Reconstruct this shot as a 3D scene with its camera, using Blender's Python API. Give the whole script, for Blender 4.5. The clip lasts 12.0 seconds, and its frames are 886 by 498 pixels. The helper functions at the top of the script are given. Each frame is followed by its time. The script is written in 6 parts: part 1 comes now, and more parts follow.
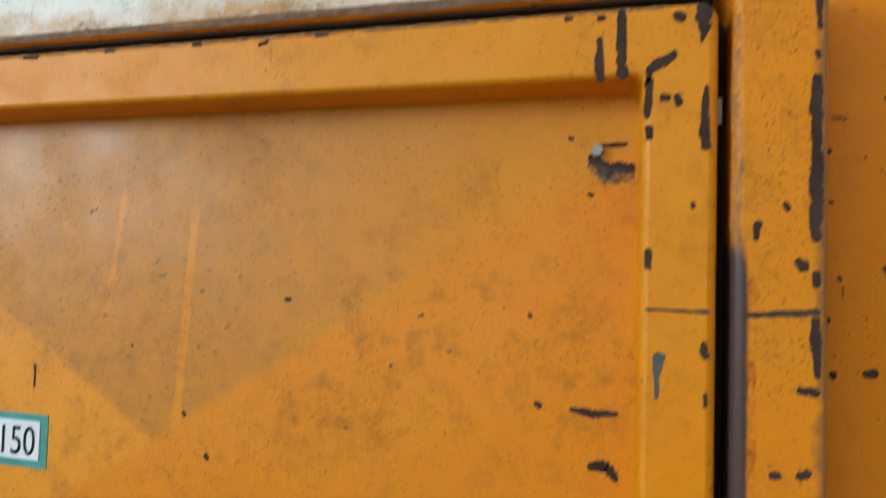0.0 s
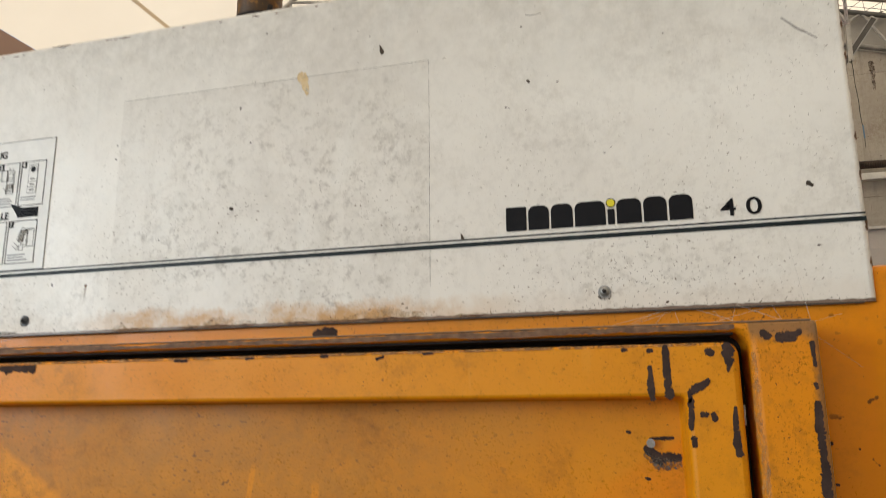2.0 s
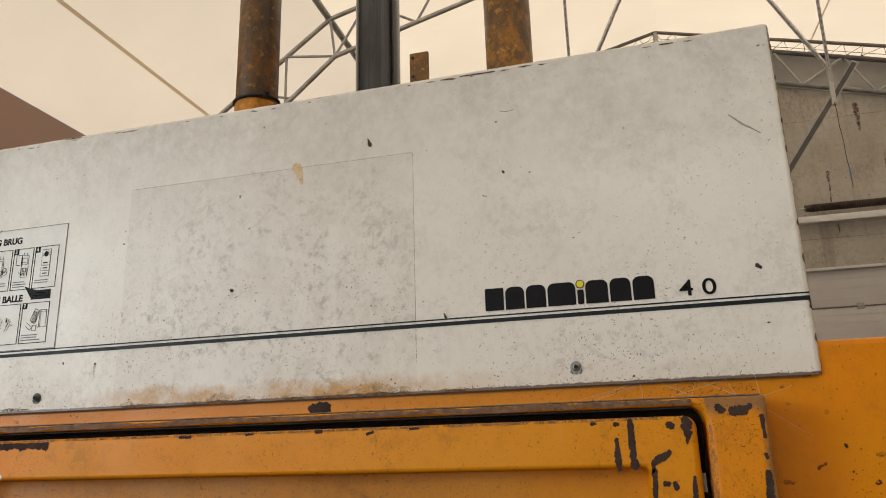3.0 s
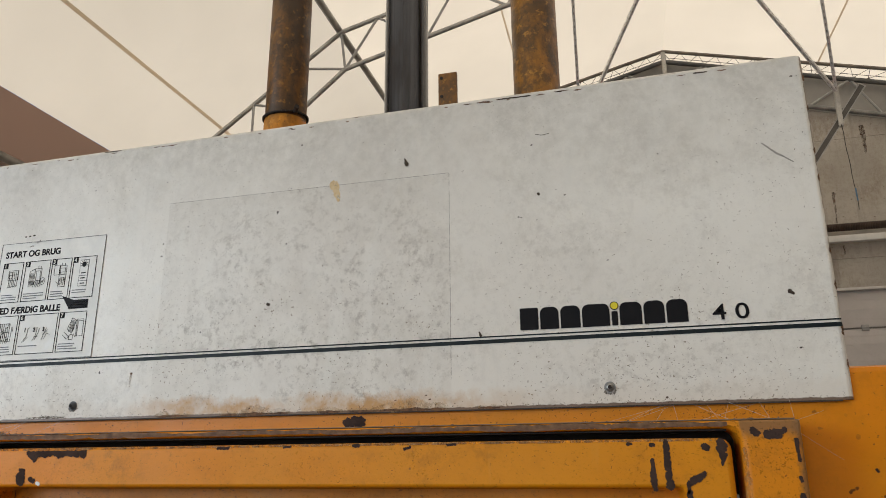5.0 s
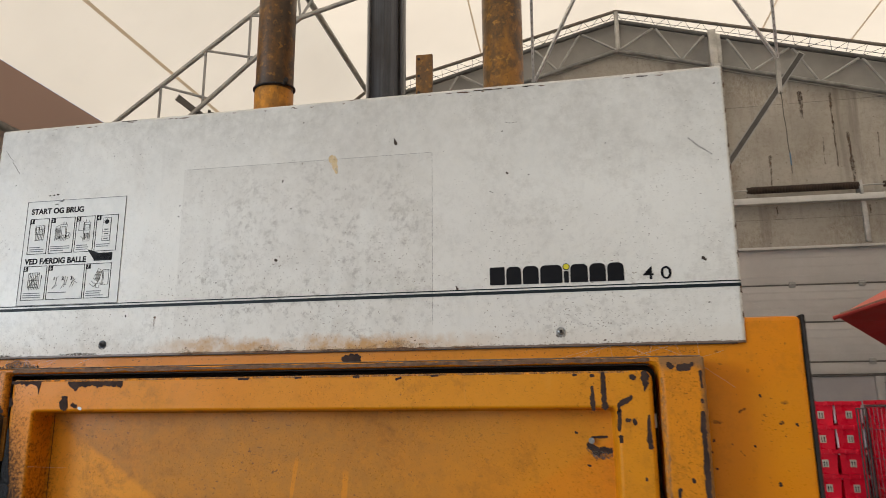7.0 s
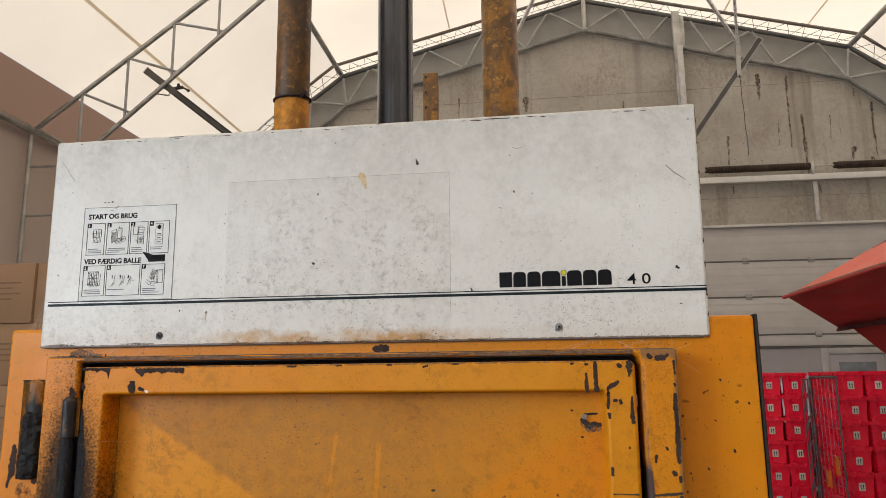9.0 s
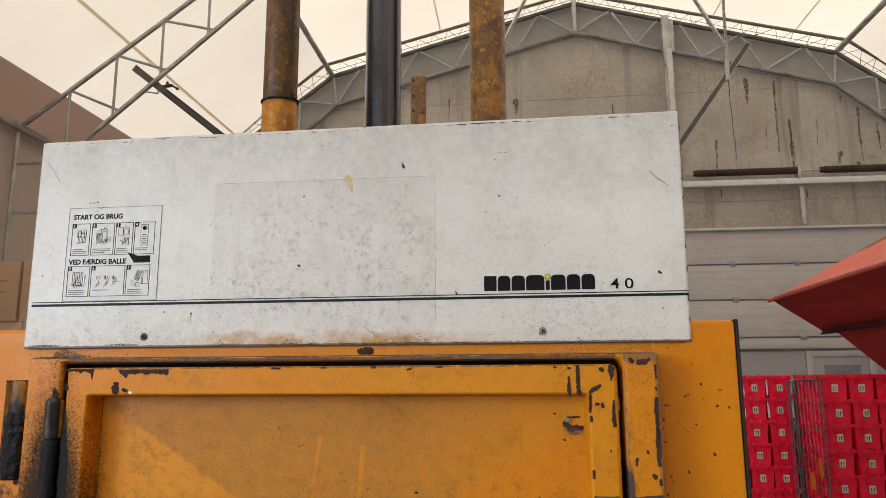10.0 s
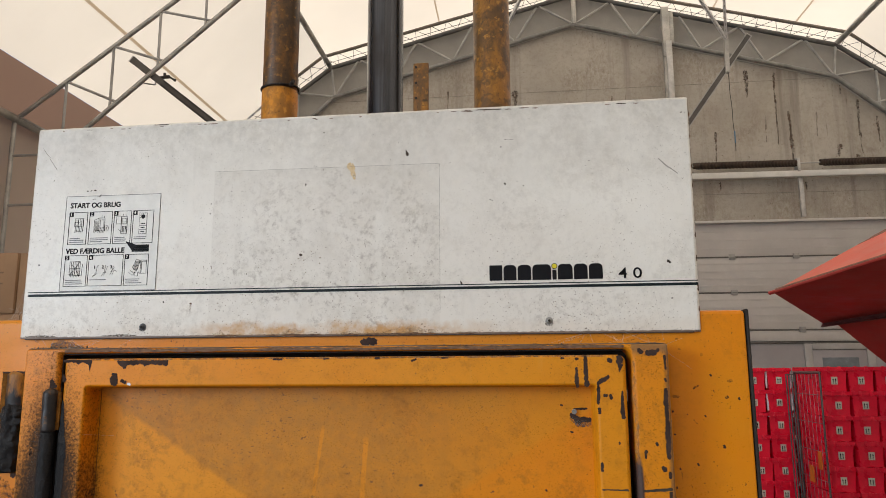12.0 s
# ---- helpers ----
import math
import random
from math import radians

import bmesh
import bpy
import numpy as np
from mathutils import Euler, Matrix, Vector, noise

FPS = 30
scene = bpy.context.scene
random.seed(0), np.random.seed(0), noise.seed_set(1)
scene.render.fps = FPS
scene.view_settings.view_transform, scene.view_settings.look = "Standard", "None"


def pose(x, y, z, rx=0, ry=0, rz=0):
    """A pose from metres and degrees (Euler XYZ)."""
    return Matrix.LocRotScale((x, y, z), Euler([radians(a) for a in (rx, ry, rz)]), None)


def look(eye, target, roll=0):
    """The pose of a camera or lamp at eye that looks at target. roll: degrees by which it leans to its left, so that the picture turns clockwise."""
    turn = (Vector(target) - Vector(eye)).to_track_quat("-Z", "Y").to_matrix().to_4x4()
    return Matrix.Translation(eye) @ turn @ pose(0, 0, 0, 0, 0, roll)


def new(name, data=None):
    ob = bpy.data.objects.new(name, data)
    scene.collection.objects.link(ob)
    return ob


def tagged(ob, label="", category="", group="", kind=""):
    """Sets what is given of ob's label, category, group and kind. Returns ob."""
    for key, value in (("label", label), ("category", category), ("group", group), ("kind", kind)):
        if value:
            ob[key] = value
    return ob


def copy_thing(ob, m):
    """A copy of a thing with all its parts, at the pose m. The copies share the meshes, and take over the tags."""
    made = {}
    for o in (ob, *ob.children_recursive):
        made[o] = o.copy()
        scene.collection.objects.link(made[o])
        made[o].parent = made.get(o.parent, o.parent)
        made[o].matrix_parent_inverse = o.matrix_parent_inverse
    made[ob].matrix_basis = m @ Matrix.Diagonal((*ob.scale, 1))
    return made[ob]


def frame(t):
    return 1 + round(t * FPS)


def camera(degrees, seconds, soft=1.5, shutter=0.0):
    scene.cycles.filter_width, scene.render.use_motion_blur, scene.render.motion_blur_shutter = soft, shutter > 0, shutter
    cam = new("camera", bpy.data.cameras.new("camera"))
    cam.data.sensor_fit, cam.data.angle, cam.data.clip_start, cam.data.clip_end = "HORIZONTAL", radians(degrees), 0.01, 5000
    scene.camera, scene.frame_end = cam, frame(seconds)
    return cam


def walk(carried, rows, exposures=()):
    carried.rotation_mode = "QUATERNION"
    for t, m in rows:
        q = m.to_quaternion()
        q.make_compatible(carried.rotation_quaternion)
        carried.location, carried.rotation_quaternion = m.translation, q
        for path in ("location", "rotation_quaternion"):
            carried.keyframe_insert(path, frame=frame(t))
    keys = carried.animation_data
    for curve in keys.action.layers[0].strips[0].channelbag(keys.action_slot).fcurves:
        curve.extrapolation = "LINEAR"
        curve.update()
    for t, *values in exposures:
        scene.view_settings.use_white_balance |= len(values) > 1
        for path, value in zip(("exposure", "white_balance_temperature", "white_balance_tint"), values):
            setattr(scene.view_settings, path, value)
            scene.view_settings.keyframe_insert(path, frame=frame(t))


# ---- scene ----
cam = camera(63.5, 12.0, soft=0.52, shutter=0.5)
PATH = [
    (0, (0.001, -0.009, 1.4285), (-0.5533, 1.911, 1.5115), 1.5),
    (0.5, (0.031, -0.021, 1.4894), (-0.5267, 1.8893, 1.6885), 2.1),
    (1, (0.034, -0.0706, 1.5413), (-0.5254, 1.8337, 1.7873), 1.6),
    (1.5, (-0.002, -0.128, 1.551), (-0.511, 1.775, 1.893), 0.5),
    (2, (-0.045, -0.205, 1.572), (-0.552, 1.684, 1.989), -0.6),
    (2.5, (-0.014, -0.247, 1.594), (-0.502, 1.631, 2.081), -1.4),
    (3, (-0.008, -0.277, 1.6), (-0.498, 1.587, 2.132), -1.7),
    (5, (-0.044, -0.308, 1.603), (-0.537, 1.545, 2.17), -0.5),
    (5.5, (-0.063, -0.315, 1.601), (-0.542, 1.55, 2.141), -0.5),
    (6, (-0.072, -0.357, 1.6), (-0.521, 1.525, 2.105), -0.6),
    (6.5, (-0.068, -0.421, 1.586), (-0.475, 1.481, 2.055), -0.6),
    (7, (-0.049, -0.502, 1.575), (-0.411, 1.417, 2.01), -0.4),
    (7.2, (-0.045, -0.543, 1.579), (-0.389, 1.382, 2.0), -0.3),
    (8.8, (-0.106, -0.72, 1.599), (-0.374, 1.23, 1.955), -0.5),
    (9, (-0.109, -0.72, 1.597), (-0.369, 1.231, 1.952), -0.6),
    (9.5, (-0.1, -0.728, 1.597), (-0.343, 1.225, 1.952), -0.5),
    (10, (-0.1, -0.727, 1.601), (-0.331, 1.227, 1.957), -0.3),
    (10.5, (-0.102, -0.722, 1.6), (-0.328, 1.234, 1.953), -0.2),
    (11, (-0.112, -0.712, 1.598), (-0.336, 1.245, 1.945), -0.1),
    (11.5, (-0.117, -0.705, 1.598), (-0.342, 1.253, 1.939), -0.2),
    (12, (-0.115, -0.703, 1.598), (-0.341, 1.256, 1.935), -0.3),
]
EXPOSURES = [(0.0, 0.38, 6600, 8), (0.5, 0.5, 6650, 9), (1.0, 0.54, 6700, 11), (1.5, 0.36, 7150, 14), (2.0, 0.18, 7450, 16), (2.5, 0.0, 7750, 18), (3.2, -0.13, 7750, 18), (5.0, -0.17, 7050, 16), (7.0, -0.03, 6950, 17), (9.0, 0.13, 6950, 18), (12.0, 0.13, 6950, 18)]
walk(cam, [(t, look(eye, target, roll)) for t, eye, target, roll in PATH], EXPOSURES)

# ---- light ----
world = bpy.data.worlds.new("World")
scene.world = world
world.use_nodes = True
wn = world.node_tree
sky = wn.nodes.new("ShaderNodeTexSky")
sky.sky_type = "NISHITA"
sky.sun_disc = False
sky.sun_elevation, sky.sun_rotation = radians(80), radians(162)
wn.nodes["Background"].inputs["Strength"].default_value = 0.15
wn.links.new(sky.outputs["Color"], wn.nodes["Background"].inputs["Color"])

sun = new("sun", bpy.data.lights.new("sun", "SUN"))
sun.data.energy, sun.data.angle, sun.data.color = 5.0, radians(12), (1.0, 0.905, 0.775)
sun.matrix_world = look((1.1, -3.4, 20), (0, 0, 0))

# daylight through the side wall's loading opening, plus added fill at an unseen rear gateway
for place, aim, w, h, watts, tint in (((-3.1, -7.75, 2.3), (-2.0, 0.0, 2.2), 5.6, 4.3, 98, (0.96, 0.98, 1.0)), ((-6.45, -5.2, 3.05), (0.0, -3.8, 2.0), 3.0, 2.3, 415, (0.66, 0.85, 1.0))):
    gate_light = new("gateway_daylight_fill", bpy.data.lights.new("gateway_daylight_fill", "AREA"))
    gate_light.data.shape, gate_light.data.size, gate_light.data.size_y = "RECTANGLE", w, h
    gate_light.data.energy, gate_light.data.color = watts, tint
    gate_light.matrix_world = look(place, aim)

# ---- helpers of the scene ----
HALL = Matrix.Translation((0.83, 11.0, 0)) @ pose(0, 0, 0, 0, 0, 1.1)
IN_WORLD = set()


def thing(name, m, label, category, group="", world_parts=False):
    ob = new(name)
    ob.empty_display_size = 0.1
    ob.matrix_world = m
    tagged(ob, label, category, group)
    if world_parts:
        IN_WORLD.add(ob.name)
    return ob


def finish(name, bm, material, smooth=40):
    me = bpy.data.meshes.new(name)
    if smooth:
        bmesh.ops.recalc_face_normals(bm, faces=bm.faces)
    if smooth:
        for f in bm.faces:
            f.smooth = True
        lim = radians(smooth)
        for e in bm.edges:
            if len(e.link_faces) == 2 and e.calc_face_angle(0) > lim:
                e.smooth = False
    bm.to_mesh(me)
    bm.free()
    me.materials.append(material)
    return me


def part(name, bm, material, parent, label="", smooth=40):
    ob = new(name, finish(name, bm, material, smooth))
    ob.parent = parent
    if parent.name in IN_WORLD:
        ob.matrix_parent_inverse = parent.matrix_world.inverted()
    if label:
        ob["label"] = label
    return ob


def flatten(ob, area=0.00004):
    """Keeps the large sheet faces flat between their rounded edges."""
    for p in ob.data.polygons:
        if p.area > area and max(abs(k) for k in p.normal) > 0.999:
            p.use_smooth = False


def structure(name, bm, material, label, category, m=None, kind="structure", smooth=40):
    ob = new(name, finish(name, bm, material, smooth))
    if m is not None:
        ob.matrix_world = m
    return tagged(ob, label, category, "", kind)


def box(bm, x0, x1, y0, y1, z0, z1, bevel=0.0, seg=2):
    r = bmesh.ops.create_cube(bm, size=1.0)
    vs = r["verts"]
    for v in vs:
        v.co = Vector((x0 + (v.co.x + 0.5) * (x1 - x0), y0 + (v.co.y + 0.5) * (y1 - y0), z0 + (v.co.z + 0.5) * (z1 - z0)))
    if bevel:
        es = list({e for v in vs for e in v.link_edges})
        bmesh.ops.bevel(bm, geom=es, offset=bevel, segments=seg, affect="EDGES", profile=0.5)
    return bm


def boxed(*a, **k):
    return box(bmesh.new(), *a, **k)


def bar(bm, a, b, r, seg=10, square=False):
    """A round or square bar from a to b."""
    a, b = Vector(a), Vector(b)
    d = b - a
    m = Matrix.Translation((a + b) / 2) @ d.to_track_quat("Z", "Y").to_matrix().to_4x4()
    if square:
        m = m @ pose(0, 0, 0, 0, 0, 45)
        bmesh.ops.create_cone(bm, segments=4, radius1=r * 1.414, radius2=r * 1.414, depth=d.length, cap_ends=True, matrix=m)
    else:
        bmesh.ops.create_cone(bm, segments=seg, radius1=r, radius2=r, depth=d.length, cap_ends=True, matrix=m)
    return bm


def lathe(bm, rings, centre, seg=32):
    """A turned body about a vertical axis; rings of (radius, z)."""
    loops = []
    for r, z in rings:
        loops.append([bm.verts.new((centre[0] + r * math.cos(2 * math.pi * i / seg), centre[1] + r * math.sin(2 * math.pi * i / seg), z)) for i in range(seg)])
    for a, b in zip(loops, loops[1:]):
        for i in range(seg):
            bm.faces.new((a[i], a[(i + 1) % seg], b[(i + 1) % seg], b[i]))
    bm.faces.new(loops[0])
    bm.faces.new(loops[-1])
    return bm


def plate(points, normal, depth):
    """A flat plate: its outline, pushed back along the normal by the depth."""
    bm = bmesh.new()
    n = Vector(normal).normalized() * depth
    a = [bm.verts.new(p) for p in points]
    b = [bm.verts.new(Vector(p) - n) for p in points]
    bm.faces.new(a)
    bm.faces.new(b[::-1])
    for i in range(len(a)):
        j = (i + 1) % len(a)
        bm.faces.new((a[j], a[i], b[i], b[j]))
    return bm


def blob_points(spine, seed, rough=0.30, step=0.0007):
    """Ragged outline round a spine of (x, z, radius)."""
    g = random.Random(seed)
    pts = []
    for (x0, z0, r0), (x1, z1, r1) in zip(spine, spine[1:]):
        n = max(3, min(70, int(math.hypot(x1 - x0, z1 - z0) / step)))
        pts += [(x0 + (x1 - x0) * i / n, z0 + (z1 - z0) * i / n, r0 + (r1 - r0) * i / n) for i in range(n)]
    pts.append(spine[-1])
    left, right = [], []
    wa = wb = 0.0
    for i, (x, z, r) in enumerate(pts):
        a, b = pts[max(i - 1, 0)], pts[min(i + 1, len(pts) - 1)]
        dx, dz = b[0] - a[0], b[1] - a[1]
        n = math.hypot(dx, dz) or 1
        nx, nz = -dz / n, dx / n
        wa, wb = 0.91 * wa + g.uniform(-rough, rough) * 0.50, 0.91 * wb + g.uniform(-rough, rough) * 0.50
        j, k = [max(0.2, 1 + w + g.uniform(-0.09, 0.09) - (0.35 if g.random() < 0.07 else 0.0)) for w in (wa, wb)]
        left.append((x + nx * r * j, z + nz * r * j))
        right.append((x - nx * r * k, z - nz * r * k))

    def cap(p, q, r):
        dx, dz = p[0] - q[0], p[1] - q[1]
        n = math.hypot(dx, dz) or 1
        dx, dz = dx / n, dz / n
        base = math.atan2(dz, dx)
        return [(p[0] + r * g.uniform(0.75, 1.2) * math.cos(base + a), p[1] + r * g.uniform(0.75, 1.2) * math.sin(base + a)) for a in (1.2, 0.9, 0.6, 0.3, 0, -0.3, -0.6, -0.9, -1.2)]
    end = cap(pts[-1], pts[-2], pts[-1][2])
    start = cap(pts[0], pts[1], pts[0][2])
    return left, right, start, end


def chip(parent, spine, y, material=None, name="paint_chip", seed=[0], lift=0.0005, rough=0.30):
    seed[0] += 1
    bm = bmesh.new()
    left, right, start, end = blob_points(spine, seed[0], rough)
    lv, rv, sv, ev = [[bm.verts.new((x, y - lift, z)) for x, z in pts] for pts in (left, right, start, end)]
    for i in range(len(lv) - 1):
        bm.faces.new((lv[i], lv[i + 1], rv[i + 1], rv[i]))
    for a, fan, b in ((lv[-1], ev, rv[-1]), (rv[0], sv, lv[0])):
        fan = [a] + fan + [b]
        c = bm.verts.new(((a.co.x + b.co.x) / 2, y - lift, (a.co.z + b.co.z) / 2))
        for p, q in zip(fan, fan[1:]):
            bm.faces.new((p, q, c))
    return part(name, bm, material or CHIP, parent, smooth=0)


def edge_chip(parent, depths, top, y, material=None, seed=1, lift=0.0005):
    """Paint lost along an upper edge: nearly straight above, jagged below; depths: (x, how far down)."""
    bm = bmesh.new()
    rows = []
    steps = int((depths[-1][0] - depths[0][0]) / 0.0011)
    for i in range(steps + 1):
        x = depths[0][0] + (depths[-1][0] - depths[0][0]) * i / steps
        k = max(j for j in range(len(depths) - 1) if depths[j][0] <= x + 1e-9)
        (xa, da), (xb, db) = depths[k], depths[k + 1]
        down = da + (db - da) * (x - xa) / (xb - xa)
        down = max(0.0012, down * (1 + 0.55 * noise.noise(Vector((x * 120, seed * 3.71, 0.4))) + 0.35 * noise.noise(Vector((x * 410, seed * 1.37, 2.6)))))
        lift_top = 0.0009 * noise.fractal(Vector((x * 260, seed * 9.1, 4)), 0.8, 2.1, 3)
        rows.append((bm.verts.new((x, y - lift, top + lift_top)), bm.verts.new((x, y - lift, top - down))))
    for a, b in zip(rows, rows[1:]):
        bm.faces.new((a[0], a[1], b[1], b[0]))
    return part("paint_chip", bm, material or CHIP, parent, smooth=0)


# ---- materials ----
class Nodes:
    def __init__(self, name):
        self.m = bpy.data.materials.new(name)
        self.m.use_nodes = True
        self.t = self.m.node_tree
        self.b = self.t.nodes["Principled BSDF"]
        self.coord = self.t.nodes.new("ShaderNodeTexCoord").outputs["Object"]

    def link(self, a, b):
        self.t.links.new(a, b)

    def mapping(self, scale=(1, 1, 1)):
        n = self.t.nodes.new("ShaderNodeMapping")
        n.inputs["Scale"].default_value = scale
        self.link(self.coord, n.inputs["Vector"])
        return n.outputs["Vector"]

    def noise(self, scale, detail=4, rough=0.6, stretch=None, distortion=0.0):
        n = self.t.nodes.new("ShaderNodeTexNoise")
        n.inputs["Scale"].default_value, n.inputs["Detail"].default_value = scale, detail
        n.inputs["Roughness"].default_value, n.inputs["Distortion"].default_value = rough, distortion
        self.link(self.mapping(stretch) if stretch else self.coord, n.inputs["Vector"])
        return n.outputs["Fac"]

    def ramp(self, fac, lo, hi, a=0.0, b=1.0):
        n = self.t.nodes.new("ShaderNodeMapRange")
        n.clamp = True
        for k, v in zip(("From Min", "From Max", "To Min", "To Max"), (lo, hi, a, b)):
            n.inputs[k].default_value = v
        self.link(fac, n.inputs["Value"])
        return n.outputs["Result"]

    def axis(self, which):
        n = self.t.nodes.new("ShaderNodeSeparateXYZ")
        self.link(self.coord, n.inputs["Vector"])
        return n.outputs[which]

    def math(self, op, a, b):
        n = self.t.nodes.new("ShaderNodeMath")
        n.operation = op
        for i, v in enumerate((a, b)):
            if isinstance(v, (int, float)):
                n.inputs[i].default_value = v
            else:
                self.link(v, n.inputs[i])
        return n.outputs[0]

    def mix(self, fac, a, b):
        n = self.t.nodes.new("ShaderNodeMix")
        n.data_type = "RGBA"
        if isinstance(fac, (int, float)):
            n.inputs["Factor"].default_value = fac
        else:
            self.link(fac, n.inputs["Factor"])
        for k, v in (("A", a), ("B", b)):
            sock = [i for i in n.inputs if i.name == k and i.type == "RGBA"][0]
            if isinstance(v, tuple):
                sock.default_value = (*v, 1)
            else:
                self.link(v, sock)
        return [o for o in n.outputs if o.type == "RGBA"][0]

    def stroke(self, x0, z0, x1, z1, w):
        """Soft-edged mask along a straight wipe on an upright sheet."""
        dx, dz = x1 - x0, z1 - z0
        n = math.hypot(dx, dz)
        dx, dz = dx / n, dz / n
        x, z = self.math("SUBTRACT", self.axis("X"), x0), self.math("SUBTRACT", self.axis("Z"), z0)
        along = self.math("ADD", self.math("MULTIPLY", x, dx), self.math("MULTIPLY", z, dz))
        across = self.math("ABSOLUTE", self.math("SUBTRACT", self.math("MULTIPLY", z, dx), self.math("MULTIPLY", x, dz)), 0.0)
        across = self.math("ADD", across, self.math("MULTIPLY", self.math("SUBTRACT", self.noise(40, 4), 0.5), w * 1.3))
        ends = self.math("MULTIPLY", self.ramp(along, -0.008, 0.004), self.ramp(along, n - 0.004, n + 0.008, 1.0, 0.0))
        return self.math("MULTIPLY", ends, self.ramp(across, w * 0.65, w * 1.1, 1.0, 0.0))

    def bump(self, height, strength, distance=0.002):
        n = self.t.nodes.new("ShaderNodeBump")
        n.inputs["Strength"].default_value, n.inputs["Distance"].default_value = strength, distance
        self.link(height, n.inputs["Height"])
        self.link(n.outputs["Normal"], self.b.inputs["Normal"])

    def set(self, colour=None, rough=None, metal=None, spec=None):
        for k, v in (("Base Color", colour), ("Roughness", rough), ("Metallic", metal), ("Specular IOR Level", spec)):
            if v is None:
                continue
            if isinstance(v, tuple):
                self.b.inputs[k].default_value = (*v, 1)
            elif isinstance(v, (int, float)):
                self.b.inputs[k].default_value = v
            else:
                self.link(v, self.b.inputs[k])
        return self.m


def simple(name, colour, rough=0.5, metal=0.0, vary=0.25, scale=6.0, bump=0.15, fine=60.0, spec=0.5):
    """A surface with variation at two scales."""
    n = Nodes(name)
    dark = tuple(c * (1 - vary) for c in colour)
    c1 = n.mix(n.ramp(n.noise(scale), 0.35, 0.65), dark, colour)
    c2 = n.mix(n.ramp(n.noise(fine, 5), 0.5, 0.75, 0.0, 0.6), c1, tuple(c * (1 - 1.2 * vary) for c in colour))
    n.bump(n.noise(fine * 1.5, 4), bump, 0.001)
    return n.set(c2, n.ramp(n.noise(scale * 2), 0.3, 0.7, max(rough - 0.1, 0.05), min(rough + 0.1, 1)), metal, spec)


def yellow_paint(name, base=(0.71, 0.215, 0.003), dirt=0.55, spots=0.64, grime=(0.10, 0.06, 0.035), gloss=0.0, soot=False, film=False):
    n = Nodes(name)
    shine = 0.30 + gloss
    c = n.mix(n.ramp(n.noise(3.2, 3), 0.35, 0.65), base, (base[0] * 0.94, base[1] * 1.07, base[2] * 2))
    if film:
        # duller, browner band between two diagonal edges across the panel
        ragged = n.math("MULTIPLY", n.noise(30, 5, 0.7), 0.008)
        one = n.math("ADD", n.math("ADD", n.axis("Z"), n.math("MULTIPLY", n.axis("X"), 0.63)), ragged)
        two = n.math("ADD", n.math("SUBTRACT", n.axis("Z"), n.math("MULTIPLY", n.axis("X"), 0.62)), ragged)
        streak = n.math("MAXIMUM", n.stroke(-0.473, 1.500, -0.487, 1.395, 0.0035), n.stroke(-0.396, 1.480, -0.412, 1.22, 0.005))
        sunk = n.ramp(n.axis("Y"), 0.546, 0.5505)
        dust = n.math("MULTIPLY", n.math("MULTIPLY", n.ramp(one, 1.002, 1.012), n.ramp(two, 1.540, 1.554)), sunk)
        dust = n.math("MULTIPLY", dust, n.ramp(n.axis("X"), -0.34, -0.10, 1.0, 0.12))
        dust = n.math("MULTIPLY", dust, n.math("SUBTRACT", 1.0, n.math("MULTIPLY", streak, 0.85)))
        # deeper orange to one side of the second edge, paler yellow to the other
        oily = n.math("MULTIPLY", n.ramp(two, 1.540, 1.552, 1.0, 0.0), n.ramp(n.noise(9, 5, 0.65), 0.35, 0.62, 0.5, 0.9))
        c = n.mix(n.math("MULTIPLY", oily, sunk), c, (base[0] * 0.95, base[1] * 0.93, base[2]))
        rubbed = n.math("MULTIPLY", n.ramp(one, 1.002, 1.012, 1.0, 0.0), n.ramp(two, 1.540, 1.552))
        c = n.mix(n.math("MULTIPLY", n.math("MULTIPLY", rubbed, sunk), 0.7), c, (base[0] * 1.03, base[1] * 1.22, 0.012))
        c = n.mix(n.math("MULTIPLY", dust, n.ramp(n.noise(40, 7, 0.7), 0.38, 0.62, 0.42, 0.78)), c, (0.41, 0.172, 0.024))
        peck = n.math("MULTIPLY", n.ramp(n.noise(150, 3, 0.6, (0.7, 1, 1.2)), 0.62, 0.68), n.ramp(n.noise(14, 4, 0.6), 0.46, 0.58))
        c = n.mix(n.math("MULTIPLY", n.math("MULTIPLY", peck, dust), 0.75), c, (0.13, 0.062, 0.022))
    cloud = n.ramp(n.noise(6, 4, 0.6), 0.40, 0.62)
    if film:
        cloud = n.math("MULTIPLY", cloud, n.ramp(sunk, 0, 1, 0.8, 1.0))
    mottle = n.math("MULTIPLY", n.ramp(n.noise(50, 6, 0.7), 0.49, 0.68), cloud)
    c = n.mix(n.math("MULTIPLY", mottle, dirt * 0.85), c, (0.31, 0.113, 0.008))
    c = n.mix(n.ramp(n.noise(12, 7, 0.75), 0.48, 0.74, 0, dirt * 0.4), c, (base[0] * 0.66, base[1] * 0.66, base[2] * 3))
    pit = n.math("MULTIPLY", n.ramp(n.noise(340, 3, 0.6), 0.58, 0.68), n.ramp(n.noise(13, 4), 0.40, 0.58))
    if film:
        pit = n.math("MULTIPLY", pit, n.ramp(sunk, 0, 1, 0.7, 1.0))
    c = n.mix(n.math("MULTIPLY", pit, dirt * (0.45 if film else 0.85)), c, (0.20, 0.085, 0.016))
